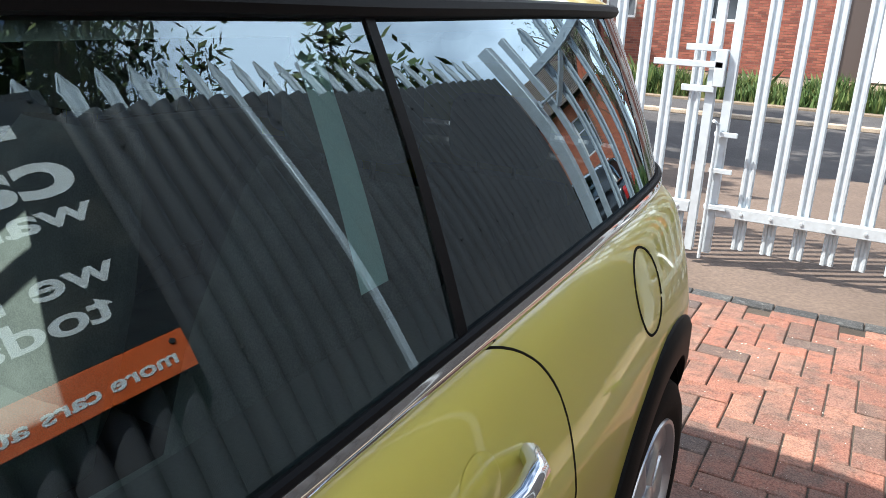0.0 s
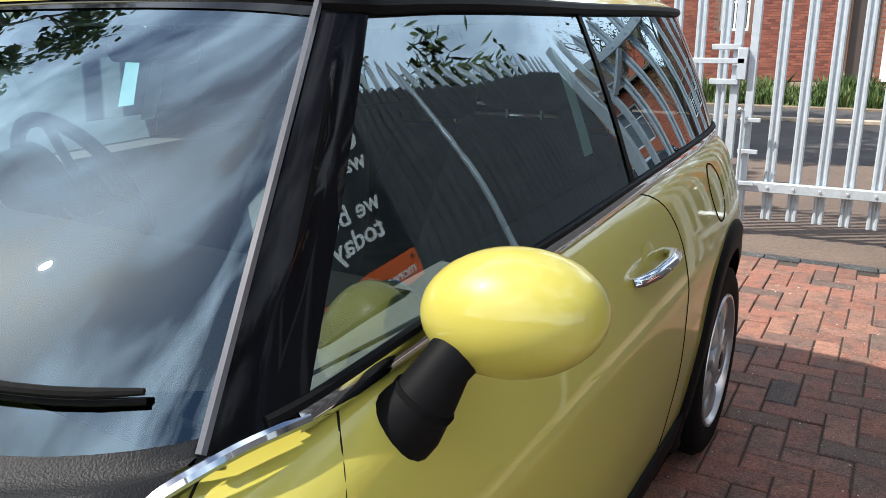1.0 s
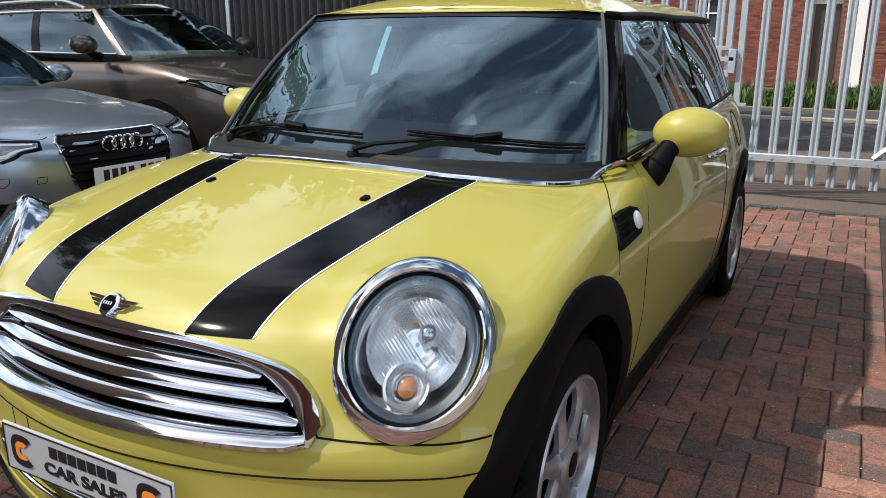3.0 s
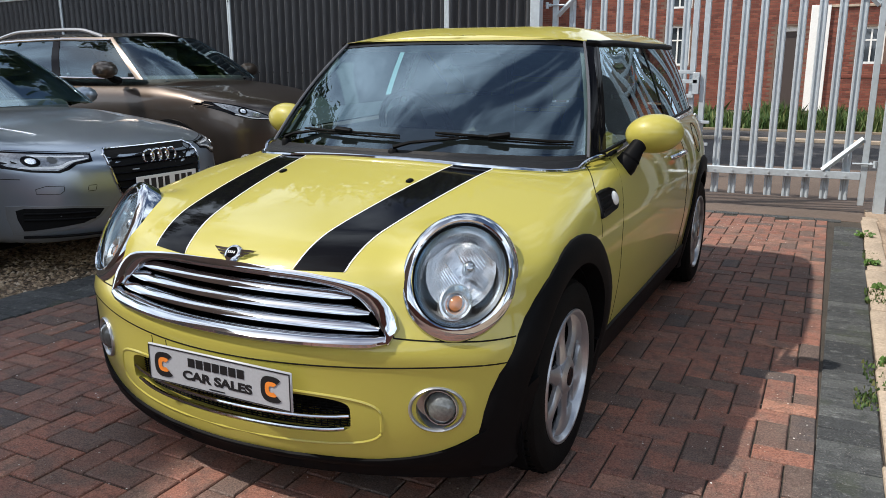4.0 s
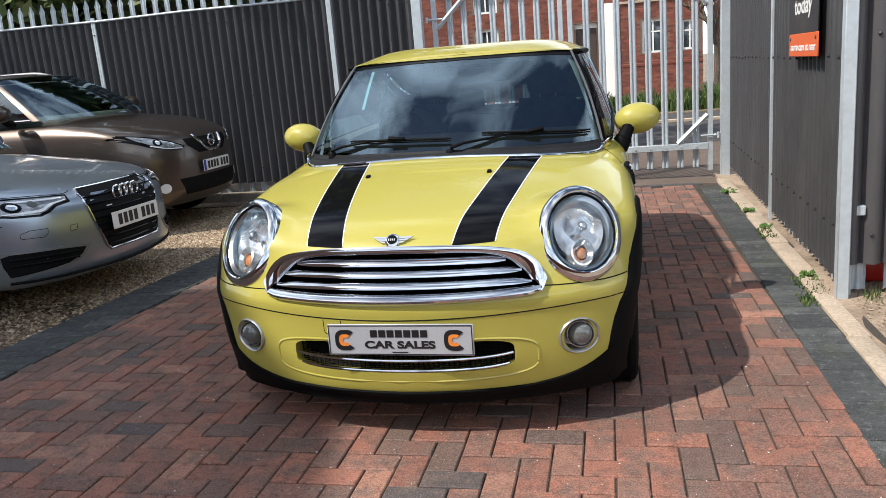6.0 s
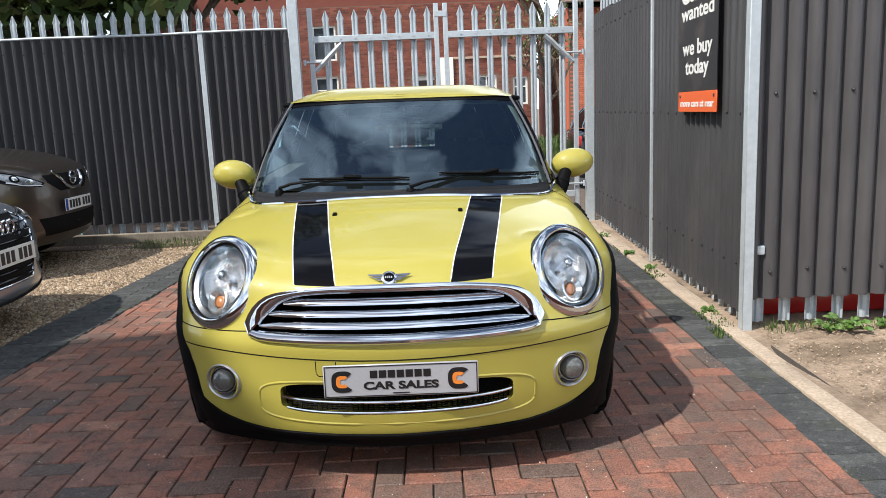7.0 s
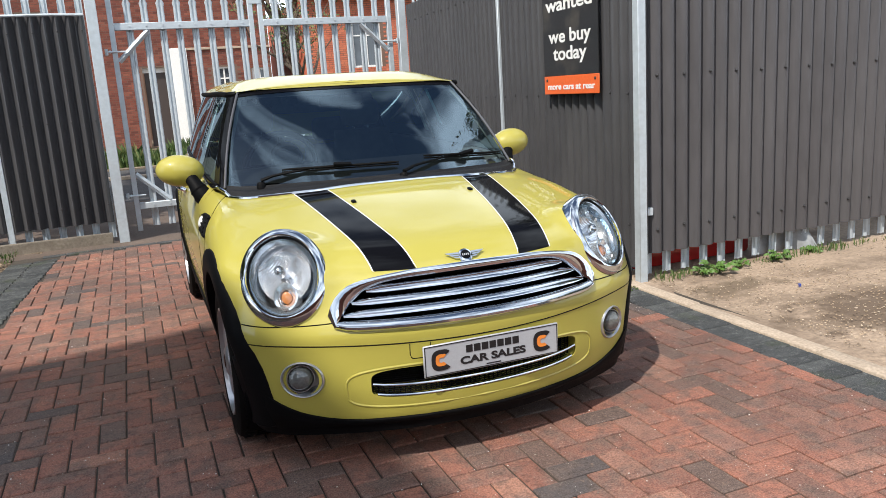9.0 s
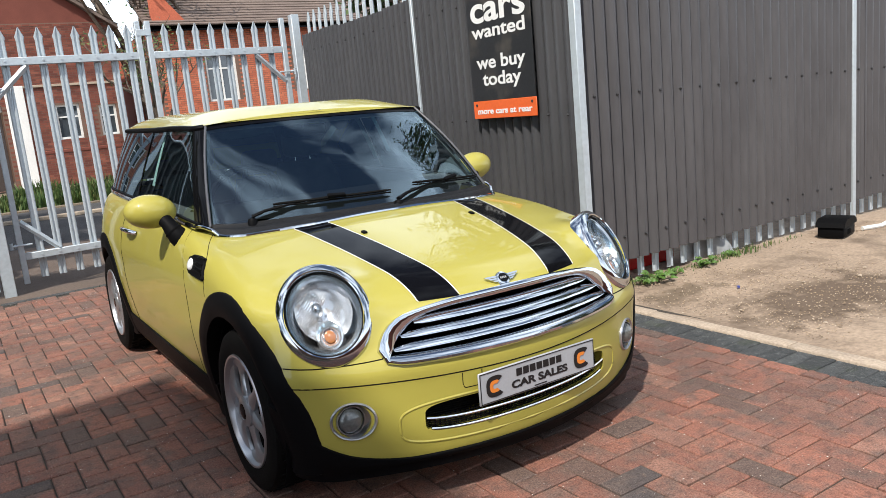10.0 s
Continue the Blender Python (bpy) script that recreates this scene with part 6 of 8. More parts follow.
# silver estate
estate, nz_, sd_, tp_, sk_ = parked_car(
    "estate_car", "silver grey estate car with black grille, parked on gravel", pose(-2.455, 1.505, 0, 0, 0, 90), SILVER,
    ((0.15, 0.86), (0.3, 0.91), (0.5, 0.93), (0.65, 0.935), (0.8, 0.915), (0.9, 0.88), (1.0, 0.84)),
    ((0, 0.92), (0.3, 0.96), (0.8, 0.99), (1.5, 1.0), (4.0, 1.0), (4.9, 0.95)),
    ((0.15, 0.09), (0.22, 0.03), (0.3, 0.0), (0.5, 0.0), (0.62, 0.012), (0.70, 0.04), (0.76, 0.11), (0.85, 0.3)),
    ((-0.2, 0.6), (0.0, 0.68), (0.1, 0.74), (0.3, 0.80), (0.7, 0.87), (1.2, 0.93), (1.45, 0.955), (2.0, 0.965), (4.9, 1.0)),
    [(0.0, 1.25, 0.985), (0.4, 1.30, 0.98), (0.7, 1.45, 0.975), (0.80, 1.60, 0.97), (0.83, 1.95, 0.965), (0.84, 2.6, 0.975), (0.83, 3.3, 0.985), (0.80, 4.2, 1.0), (0.70, 4.7, 1.02), (0.0, 4.85, 1.02)],
    [(0.0, 2.02, 1.405), (0.35, 2.05, 1.40), (0.52, 2.10, 1.385), (0.58, 2.17, 1.375), (0.60, 2.35, 1.378), (0.61, 2.85, 1.383), (0.60, 3.4, 1.38), (0.57, 4.1, 1.365), (0.5, 4.4, 1.35), (0.0, 4.45, 1.36)],
    4.93, 0.31, (0.96, 3.87), 0.33, wrap=0.42)
GR = [(-0.335, 0.745), (0.335, 0.745), (0.372, 0.715), (0.378, 0.66), (0.355, 0.55), (0.285, 0.36), (0.262, 0.338), (-0.262, 0.338), (-0.285, 0.36), (-0.355, 0.55), (-0.378, 0.66), (-0.372, 0.715)]
gr_ = inset(estate, "grille", GR, nz_, 0.002, MESH_BLACK, "large black grille in a chrome frame")
ring_line(estate, "grille_frame", GR, nz_, 0.0085, CHROME, gr_, off=0.005, label="chrome frame")
for k in range(8):
    z = 0.372 + 0.045 * k
    hw = float(np.interp(z, [0.338, 0.36, 0.55, 0.66, 0.715, 0.745], [0.262, 0.285, 0.355, 0.378, 0.372, 0.335])) - 0.012
    bm = bmesh.new()
    tube(bm, [nz_(hw * (-1 + i / 8), z, 0.007) for i in range(17)], 0.0075, 6, flat=0.7)
    part("grille_slat", bm, BLACK_PAINT, gr_)
for k in range(4):
    x = -0.093 + 0.062 * k
    c = nz_(x, 0.672, 0.022)
    bm = bmesh.new()
    tube(bm, [c + Vector((0.043 * math.cos(2 * math.pi * j / 28), -0.002 * (k % 2), 0.043 * math.sin(2 * math.pi * j / 28))) for j in range(28)], 0.0072, 6, closed=True)
    part("emblem_ring", bm, CHROME, gr_)
reg_plate(estate, nz_, 0.01, 0.512)
bm = bmesh.new()
tube(bm, [nz_(-0.24 + 0.045 * i, 0.612, 0.018) for i in range(2)], 0.004, 6)
part("grille_script", bm, ALLOY, gr_)
for s in (1, -1):
    LAMP = [(0.435 * s, 0.728), (0.60 * s, 0.742), (0.76 * s, 0.757), (0.895 * s, 0.772), (0.885 * s, 0.725), (0.845 * s, 0.665), (0.76 * s, 0.640), (0.645 * s, 0.628), (0.595 * s, 0.645), (0.55 * s, 0.672), (0.455 * s, 0.685)]
    lp = inset(estate, "headlamp", LAMP, nz_, 0.004, BLACK_PAINT, "angular clear headlamp with a dark edge and white light strip")
    INNER = [(0.455 * s, 0.718), (0.60 * s, 0.731), (0.76 * s, 0.745), (0.868 * s, 0.757), (0.862 * s, 0.722), (0.828 * s, 0.676), (0.755 * s, 0.653), (0.652 * s, 0.642), (0.607 * s, 0.658), (0.56 * s, 0.684), (0.47 * s, 0.696)]
    inset(estate, "lamp_bowl", INNER, nz_, 0.0065, LAMP_GREY, parent=lp)
    band(estate, "light_strip", [(0.48 * s, 0.703), (0.58 * s, 0.694), (0.65 * s, 0.672), (0.78 * s, 0.672)], [(0.48 * s, 0.697), (0.57 * s, 0.682), (0.645 * s, 0.650), (0.80 * s, 0.664)], nz_, 0.009, LAMP_WHITE, "white running light strip", lp)
    band(estate, "light_strip", [(0.49 * s, 0.716), (0.60 * s, 0.724), (0.74 * s, 0.734)], [(0.49 * s, 0.709), (0.60 * s, 0.712), (0.74 * s, 0.722)], nz_, 0.009, LAMP_WHITE, "", lp)
    inset(estate, "lamp_unit", [(s * (0.742 + 0.036 * c), 0.700 + 0.029 * q) for c, q in oval(1, 1, 20)], nz_, 0.010, BLACK_PAINT, "dark round projector", lp)
    inset(estate, "lamp_unit", [(s * (0.742 + 0.020 * c), 0.700 + 0.016 * q) for c, q in oval(1, 1, 16)], nz_, 0.013, REFLECTOR, "", lp)
    inset(estate, "lamp_unit", [(s * (0.655 + 0.022 * c), 0.703 + 0.018 * q) for c, q in oval(1, 1, 16)], nz_, 0.010, TRIM_GREY, "", lp)
    LI = [(0.405 * s, 0.405), (0.60 * s, 0.428), (0.80 * s, 0.445), (0.852 * s, 0.440), (0.850 * s, 0.36), (0.832 * s, 0.262), (0.80 * s, 0.258), (0.55 * s, 0.300), (0.46 * s, 0.345)]
    it = inset(estate, "side_intake", LI, nz_, 0.004, ALLOY_DULL, "black side air intake in a silver surround")
    LJ = [(0.44 * s, 0.396), (0.60 * s, 0.416), (0.80 * s, 0.428), (0.826 * s, 0.415), (0.822 * s, 0.36), (0.806 * s, 0.288), (0.56 * s, 0.318), (0.475 * s, 0.355)]
    inset(estate, "intake_grid", LJ, nz_, 0.006, MESH_BLACK, "", it)
    for k in range(2):
        bm = bmesh.new()
        tube(bm, [nz_(s * (0.50 + 0.30 * i / 6), 0.345 + 0.036 * k + 0.012 * i / 6, 0.010) for i in range(7)], 0.007, 6)
        part("intake_slat", bm, PLASTIC, it)
    ring_line(estate, "washer_cover", [(0.635 * s, 0.552), (0.715 * s, 0.556), (0.755 * s, 0.540), (0.755 * s, 0.512), (0.66 * s, 0.505), (0.640 * s, 0.522)], nz_, 0.0022, SEAM, off=-0.001)
    ring_line(estate, "sensor_cover", [(0.47 * s, 0.545), (0.515 * s, 0.545), (0.525 * s, 0.510), (0.48 * s, 0.512)], nz_, 0.0020, SEAM, off=-0.001)
    inset(estate, "parking_sensor", [(s * (0.875 + 0.013 * c), 0.465 + 0.013 * q) for c, q in oval(1, 1, 12)], nz_, 0.003, ALLOY)
    bm = bmesh.new()
    tube(bm, [nz_(s * x, z, -0.0005) for x, z in spline(((0.38, 0.745), (0.43, 0.735), (0.60, 0.750), (0.76, 0.764), (0.89, 0.780)), 20)], 0.0028, 6)
    part("panel_gap", bm, SEAM, estate)
    bm = bmesh.new()
    tube(bm, [nz_(s * x, z, -0.0005) for x, z in spline(((0.80, 0.60), (0.86, 0.605), (0.90, 0.61)), 8)], 0.0025, 6)
    part("panel_gap", bm, SEAM, estate)
    bm = bmesh.new()
    tube(bm, [tp_(s * x, y, -0.001) for x, y in ((0.45, 0.16), (0.62, 0.24), (0.78, 0.42), (0.80, 0.8), (0.80, 1.2), (0.78, 1.42))], 0.003, 6)
    part("panel_gap", bm, SEAM, estate)
    bm = bmesh.new()
    tube(bm, [tp_(s * x, y, -0.002) for x, y in ((0.40, 0.2), (0.50, 0.6), (0.58, 1.0), (0.66, 1.3))], 0.006, 6)
    part("bonnet_crease", bm, SILVER, estate)
    bm = bmesh.new()
    c = Vector((1.0 * s, 1.92, 1.02))
    lathe(bm, [(0, 1), (0.5, 0.86), (0.86, 0.5), (1, 0), (0.86, -0.5), (0.5, -0.86), (0, -1)], 20, Matrix.Translation(c) @ Matrix.Diagonal((0.12, 0.09, 0.075, 1)))
    mm_ = part("door_mirror", bm, SILVER, estate, "silver door mirror")
    bm = bmesh.new()
    tube(bm, [(0.83 * s, 1.9, 0.96), (0.95 * s, 1.92, 0.98)], 0.025, 8)
    part("mirror_arm", bm, PLASTIC, mm_)
bm = bmesh.new()
tube(bm, [nz_(-0.80 + 1.6 * i / 24, 0.23 + 0.02 * abs(-1 + i / 12), 0.0) for i in range(25)], 0.016, 8, flat=0.6)
part("front_lip", bm, PLASTIC, estate, "black front lip")
# dealer's price card behind the windscreen
card_ = part("price_card", cube(-0.75, -0.45, 1.78, 1.785, 1.0, 1.12), material("teal_card", (0.0, 0.25, 0.27), rough=0.5), estate, "teal price card behind the windscreen")

# bronze crossover
cross, nz2, sd2, tp2, sk2 = parked_car(
    "crossover_car", "bronze brown crossover car with silver roof rails, parked on gravel", pose(-3.165, 4.03, 0, 0, 0, 90), BRONZE,
    ((0.2, 0.82), (0.4, 0.885), (0.6, 0.90), (0.8, 0.895), (0.95, 0.87), (1.05, 0.83)),
    ((0, 0.90), (0.3, 0.95), (0.8, 0.99), (1.4, 1.0), (3.6, 1.0), (4.4, 0.93)),
    ((0.2, 0.12), (0.3, 0.04), (0.42, 0.0), (0.65, 0.0), (0.78, 0.015), (0.88, 0.05), (0.96, 0.13), (1.02, 0.3)),
    ((-0.2, 0.76), (0.0, 0.85), (0.1, 0.92), (0.25, 0.985), (0.5, 1.05), (0.8, 1.10), (1.2, 1.135), (2.0, 1.14), (4.4, 1.16)),
    [(0.0, 0.86, 1.155), (0.4, 0.93, 1.15), (0.68, 1.16, 1.145), (0.78, 1.34, 1.14), (0.81, 1.75, 1.14), (0.82, 2.4, 1.15), (0.81, 3.0, 1.16), (0.77, 3.7, 1.18), (0.65, 4.15, 1.20), (0.0, 4.25, 1.20)],
    [(0.0, 1.70, 1.575), (0.35, 1.73, 1.57), (0.52, 1.80, 1.56), (0.58, 1.90, 1.55), (0.60, 2.15, 1.555), (0.61, 2.6, 1.565), (0.60, 3.1, 1.56), (0.57, 3.7, 1.54), (0.5, 4.0, 1.52), (0.0, 4.05, 1.52)],
    4.38, 0.27, (0.88, 3.53), 0.34, 0.24, wrap=0.38)
G2 = [(-0.40, 0.865), (0.40, 0.865), (0.38, 0.80), (0.24, 0.715), (-0.24, 0.715), (-0.38, 0.80)]
g2 = inset(cross, "grille", G2, nz2, 0.003, MESH_BLACK, "black honeycomb grille with chrome V")
ring_line(cross, "grille_v", [(-0.25, 0.885), (-0.16, 0.765), (-0.08, 0.728), (0.08, 0.728), (0.16, 0.765), (0.25, 0.885)], nz2, 0.016, CHROME, g2, closed=False, label="chrome V trim", off=0.012)
c = nz2(0, 0.812, 0.02)
bm = bmesh.new()
tube(bm, [c + Vector((0.058 * math.cos(2 * math.pi * j / 28), 0, 0.058 * math.sin(2 * math.pi * j / 28))) for j in range(28)], 0.009, 6, closed=True)
box(bm, c.x - 0.07, c.x + 0.07, c.y - 0.012, c.y + 0.004, c.z - 0.012, c.z + 0.012, 0.003)
part("emblem", bm, CHROME, g2, "round chrome emblem with cross bar")
reg_plate(cross, nz2, 0.0, 0.585, blue=True)
LOW2 = [(-0.55, 0.50), (0.55, 0.50), (0.48, 0.34), (-0.48, 0.34)]
lo2 = inset(cross, "lower_intake", LOW2, nz2, 0.002, MESH_BLACK, "black lower intake")
for s in (1, -1):
    LAMP = [(0.41 * s, 0.800), (0.55 * s, 0.865), (0.70 * s, 0.920), (0.82 * s, 0.955), (0.90 * s, 0.972), (0.84 * s, 0.900), (0.74 * s, 0.825), (0.60 * s, 0.785), (0.46 * s, 0.770)]
    lp = inset(cross, "headlamp", LAMP, nz2, 0.004, BLACK_PAINT, "swept-back clear headlamp with dark edge")
    INNER = [(0.44 * s, 0.800), (0.56 * s, 0.852), (0.70 * s, 0.905), (0.80 * s, 0.938), (0.78 * s, 0.890), (0.71 * s, 0.836), (0.59 * s, 0.800), (0.47 * s, 0.784)]
    inset(cross, "lamp_bowl", INNER, nz2, 0.0065, LAMP_GREY, parent=lp)
    inset(cross, "lamp_unit", [(s * (0.665 + 0.034 * c_), 0.858 + 0.030 * q) for c_, q in oval(1, 1, 18)], nz2, 0.010, BLACK_PAINT, "dark round projector", lp)
    inset(cross, "lamp_unit", [(s * (0.665 + 0.02 * c_), 0.858 + 0.018 * q) for c_, q in oval(1, 1, 16)], nz2, 0.013, REFLECTOR, "", lp)
    inset(cross, "lamp_unit", [(s * (0.56 + 0.034 * c_), 0.825 + 0.022 * q) for c_, q in oval(1, 1, 16)], nz2, 0.010, REFLECTOR, "", lp)
    band(cross, "light_strip", [(0.45 * s, 0.788), (0.60 * s, 0.803), (0.72 * s, 0.842)], [(0.45 * s, 0.779), (0.60 * s, 0.791), (0.73 * s, 0.830)], nz2, 0.009, LAMP_WHITE, "", lp)
    inset(cross, "fog_lamp", [(s * (0.68 + 0.045 * c_), 0.43 + 0.045 * q) for c_, q in oval(1, 1, 16)], nz2, 0.006, WHITE_PLASTIC, "round fog lamp")
    bm = bmesh.new()
    tube(bm, [sk2(3.6 + 3.6 * i / 20, 1.0, s, 0.0) + Vector((-0.03 * s, 0, 0.075 * min(1, 4 * min(i, 20 - i) / 20 + 0.1))) for i in range(21)], 0.018, 8)
    part("roof_rail", bm, ALLOY, cross, "silver roof rail")
    c = Vector((1.02 * s, 1.52, 1.235))
    bm = bmesh.new()
    lathe(bm, [(0, 1), (0.5, 0.9), (0.9, 0.5), (1, 0), (0.9, -0.5), (0.5, -0.9), (0, -1)], 20, Matrix.Translation(c) @ Matrix.Diagonal((0.13, 0.095, 0.08, 1)))
    mm_ = part("door_mirror", bm, BRONZE, cross, "bronze and black door mirror")
    bm = bmesh.new()
    tube(bm, [(0.84 * s, 1.54, 1.13), (0.93 * s, 1.53, 1.15), (0.98 * s, 1.52, 1.18)], 0.035, 8)
    part("mirror_arm", bm, PLASTIC, mm_)
    for yy in (0.88, 3.53):
        bm = bmesh.new()
        rows = []
        for i in range(25):
            a = radians(-10 + 200 * i / 24)
            rows.append([sd2(yy - math.cos(a) * r, max(0.26, 0.34 + math.sin(a) * r), s, o) for r, o in ((0.45, -0.004), (0.445, 0.012), (0.385, 0.014), (0.378, -0.02))])
        grid(bm, rows)
        part("arch_trim", bm, PLASTIC, cross)
    bm = bmesh.new()
    tube(bm, [tp2(s * x, y, -0.001) for x, y in ((0.42, 0.2), (0.66, 0.32), (0.74, 0.55), (0.75, 0.9), (0.74, 1.2))], 0.003, 6)
    part("panel_gap", bm, SEAM, cross)

# dark car parked across the road
far_car, nz3, sd3, tp3, sk3 = parked_car(
    "parked_car", "small black car parked on the road beyond the gate", pose(6.62, 10.6, -0.155, 0, 0, 90), NIGHT,
    ((0.2, 0.78), (0.4, 0.83), (0.6, 0.85), (0.8, 0.84), (0.95, 0.80), (1.05, 0.76)),
    ((0, 0.92), (0.3, 0.96), (0.8, 0.99), (1.4, 1.0), (3.4, 1.0), (4.1, 0.93)),
    ((0.2, 0.1), (0.3, 0.03), (0.42, 0.0), (0.65, 0.0), (0.76, 0.03), (0.85, 0.1), (0.97, 0.3)),
    ((-0.2, 0.7), (0.0, 0.78), (0.1, 0.83), (0.6, 0.92), (1.0, 0.97), (2.0, 1.0), (4.2, 1.02)),
    [(0.0, 0.98, 1.0), (0.4, 1.04, 1.0), (0.64, 1.25, 1.0), (0.72, 1.42, 1.0), (0.75, 1.8, 1.0), (0.76, 2.4, 1.01), (0.75, 2.9, 1.02), (0.71, 3.5, 1.03), (0.6, 3.85, 1.04), (0.0, 3.95, 1.04)],
    [(0.0, 1.75, 1.43), (0.33, 1.78, 1.425), (0.48, 1.85, 1.415), (0.54, 1.93, 1.41), (0.56, 2.1, 1.415), (0.57, 2.5, 1.425), (0.56, 2.9, 1.42), (0.53, 3.4, 1.4), (0.46, 3.65, 1.38), (0.0, 3.7, 1.38)],
    4.0, 0.22, (0.8, 3.3), 0.31, 0.2)
for s in (1, -1):
    part("tail_lamp", cube(0.62 * s - 0.1, 0.62 * s + 0.1, 3.86, 3.97, 0.74, 0.92, 0.03, None, 2), RED_LENS, far_car, "red tail lamp")


# ---- sign words ----
ms = Matrix.Translation((0, 0, 0.0075))
for text, size, z, width, bold in (("cars", 0.262, 1.893, 0.64, 0.006), ("wanted", 0.128, 1.782, 0.63, 0.0025), ("we buy", 0.128, 1.565, 0.58, 0.0025), ("today", 0.128, 1.445, 0.46, 0.0025), ("more cars at rear", 0.060, 1.240, 0.65, 0.0015)):
    words("words", text, size, ms @ Matrix.Translation((0, z, 0)), SIGN_WHITE, sign, bold=bold, width=width)
bm = bmesh.new()
for k in range(7):
    box(bm, -0.235 + 0.068 * k, -0.235 + 0.068 * k + 0.05, 2.12, 2.175, 0.006, 0.0085)
part("name_bars", bm, SIGN_WHITE, sign)
for x in (-0.33, 0.33):
    for y in (1.305, 2.26):
        bm = bmesh.new()
        lathe(bm, [(0.011, 0.005), (0.009, 0.011), (0.0, 0.012)], 10, Matrix.Translation((x, y, 0)))
        part("screw", bm, SCREW, sign)

# ---- houses across the road ----
def window_unit(house, x0, x1, z0, z1, y, bars=(0.5,), sill=True):
    w = part("window", cube(x0 + 0.05, x1 - 0.05, y + 0.03, y + 0.05, z0 + 0.05, z1 - 0.05), WINDOW_DARK, house, "dark glazed window")
    bm = bmesh.new()
    for a, b, c, d in ((x0, x1, z0, z0 + 0.07), (x0, x1, z1 - 0.07, z1), (x0, x0 + 0.07, z0 + 0.07, z1 - 0.07), (x1 - 0.07, x1, z0 + 0.07, z1 - 0.07)):
        box(bm, a, b, y - 0.02, y + 0.06, c, d)
    for f in bars:
        xm = x0 + (x1 - x0) * f
        box(bm, xm - 0.025, xm + 0.025, y - 0.01, y + 0.055, z0 + 0.07, z1 - 0.07)
    box(bm, x0 + 0.07, x1 - 0.07, y - 0.008, y + 0.053, z0 + (z1 - z0) * 0.62, z0 + (z1 - z0) * 0.62 + 0.045)
    part("window_frame", bm, WHITE_PAINT, w, "white window frame")
    if sill:
        part("sill", cube(x0 - 0.06, x1 + 0.06, y - 0.08, y + 0.02, z0 - 0.07, z0, 0.01), CONCRETE, w)
    part("lintel", cube(x0 - 0.08, x1 + 0.08, y - 0.012, y + 0.02, z1, z1 + 0.14, 0.004), HOUSE_PIECE, w)


def brick_wall(name, x0, x1, y, z0, z1, holes, house, mat=None, slope=None):
    """A wall facing -y with openings and courses of bricks standing proud of the joints."""
    bm = bmesh.new()
    xs = sorted({x0, x1, *[h[0] for h in holes], *[h[1] for h in holes]})
    zs = sorted({z0, z1, *[h[2] for h in holes], *[h[3] for h in holes]})
    for a, b in zip(xs, xs[1:]):
        for c, d in zip(zs, zs[1:]):
            if not any(h[0] <= (a + b) / 2 <= h[1] and h[2] <= (c + d) / 2 <= h[3] for h in holes):
                box(bm, a, b, y, y + 0.25, c, d)
    bmesh.ops.remove_doubles(bm, verts=bm.verts, dist=0.0005)
    w = part(name, bm, HOUSE_BRICK, house, smooth=False)
    verts, faces = [], []
    course, row = 0.075, 0
    z = z0
    while z + 0.065 < z1:
        x = x0 + (0.11 if row % 2 else 0.0)
        while x + 0.1 < x1:
            b1 = min(x + 0.215, x1)
            zc = z + 0.03
            if not any(h[0] - 0.01 < b1 and x < h[1] + 0.01 and h[2] - 0.03 < zc < h[3] + 0.03 for h in holes):
                i = len(verts)
                yy = y - 0.006
                verts += [(x, y + 0.01, z), (b1, y + 0.01, z), (b1, y + 0.01, z + 0.065), (x, y + 0.01, z + 0.065), (x + 0.003, yy, z + 0.003), (b1 - 0.003, yy, z + 0.003), (b1 - 0.003, yy, z + 0.062), (x + 0.003, yy, z + 0.062)]
                faces += [(i + 4, i + 5, i + 6, i + 7), (i, i + 1, i + 5, i + 4), (i + 1, i + 2, i + 6, i + 5), (i + 2, i + 3, i + 7, i + 6), (i + 3, i, i + 4, i + 7)]
            x += 0.225
        z += course
        row += 1
    me = bpy.data.meshes.new("brickwork")
    me.from_pydata(verts, [], faces)
    me.materials.append(mat or HOUSE_PIECE)
    ob = tagged(new("brickwork", me), kind="stuff")
    ob.parent = w
    return w


def roof_slab(house, pts, thick=0.12, mat=None):
    bm = bmesh.new()
    vs = [bm.verts.new(p) for p in pts] + [bm.verts.new((x, y, z - thick)) for x, y, z in pts]
    n = len(pts)
    bm.faces.new(vs[:n])
    bm.faces.new(vs[n:][::-1])
    for i in range(n):
        bm.faces.new((vs[i], vs[i + n], vs[(i + 1) % n + n], vs[(i + 1) % n]))
    r = part("roof", bm, ROOF_TILE, house, "weathered brown tiled roof", smooth=False)
    a, b, c, d = [Vector(p) for p in pts]
    verts, faces = [], []
    rows = 24
    up = (b - a).cross(d - a).normalized()
    if up.z < 0:
        up = -up
    for k in range(rows):
        p0, p1 = a.lerp(d, k / rows), b.lerp(c, k / rows)
        q0, q1 = a.lerp(d, (k + 1) / rows), b.lerp(c, (k + 1) / rows)
        i = len(verts)
        verts += [p0 + up * 0.035, p1 + up * 0.035, q1 + up * 0.008, q0 + up * 0.008, p0, p1]
        faces += [(i, i + 1, i + 2, i + 3), (i + 4, i + 5, i + 1, i)]
    me = bpy.data.meshes.new("tilework")
    me.from_pydata([tuple(v) for v in verts], [], faces)
    me.materials.append(ROOF_TILE)
    ob = tagged(new("tilework", me), kind="stuff")
    ob.parent = r


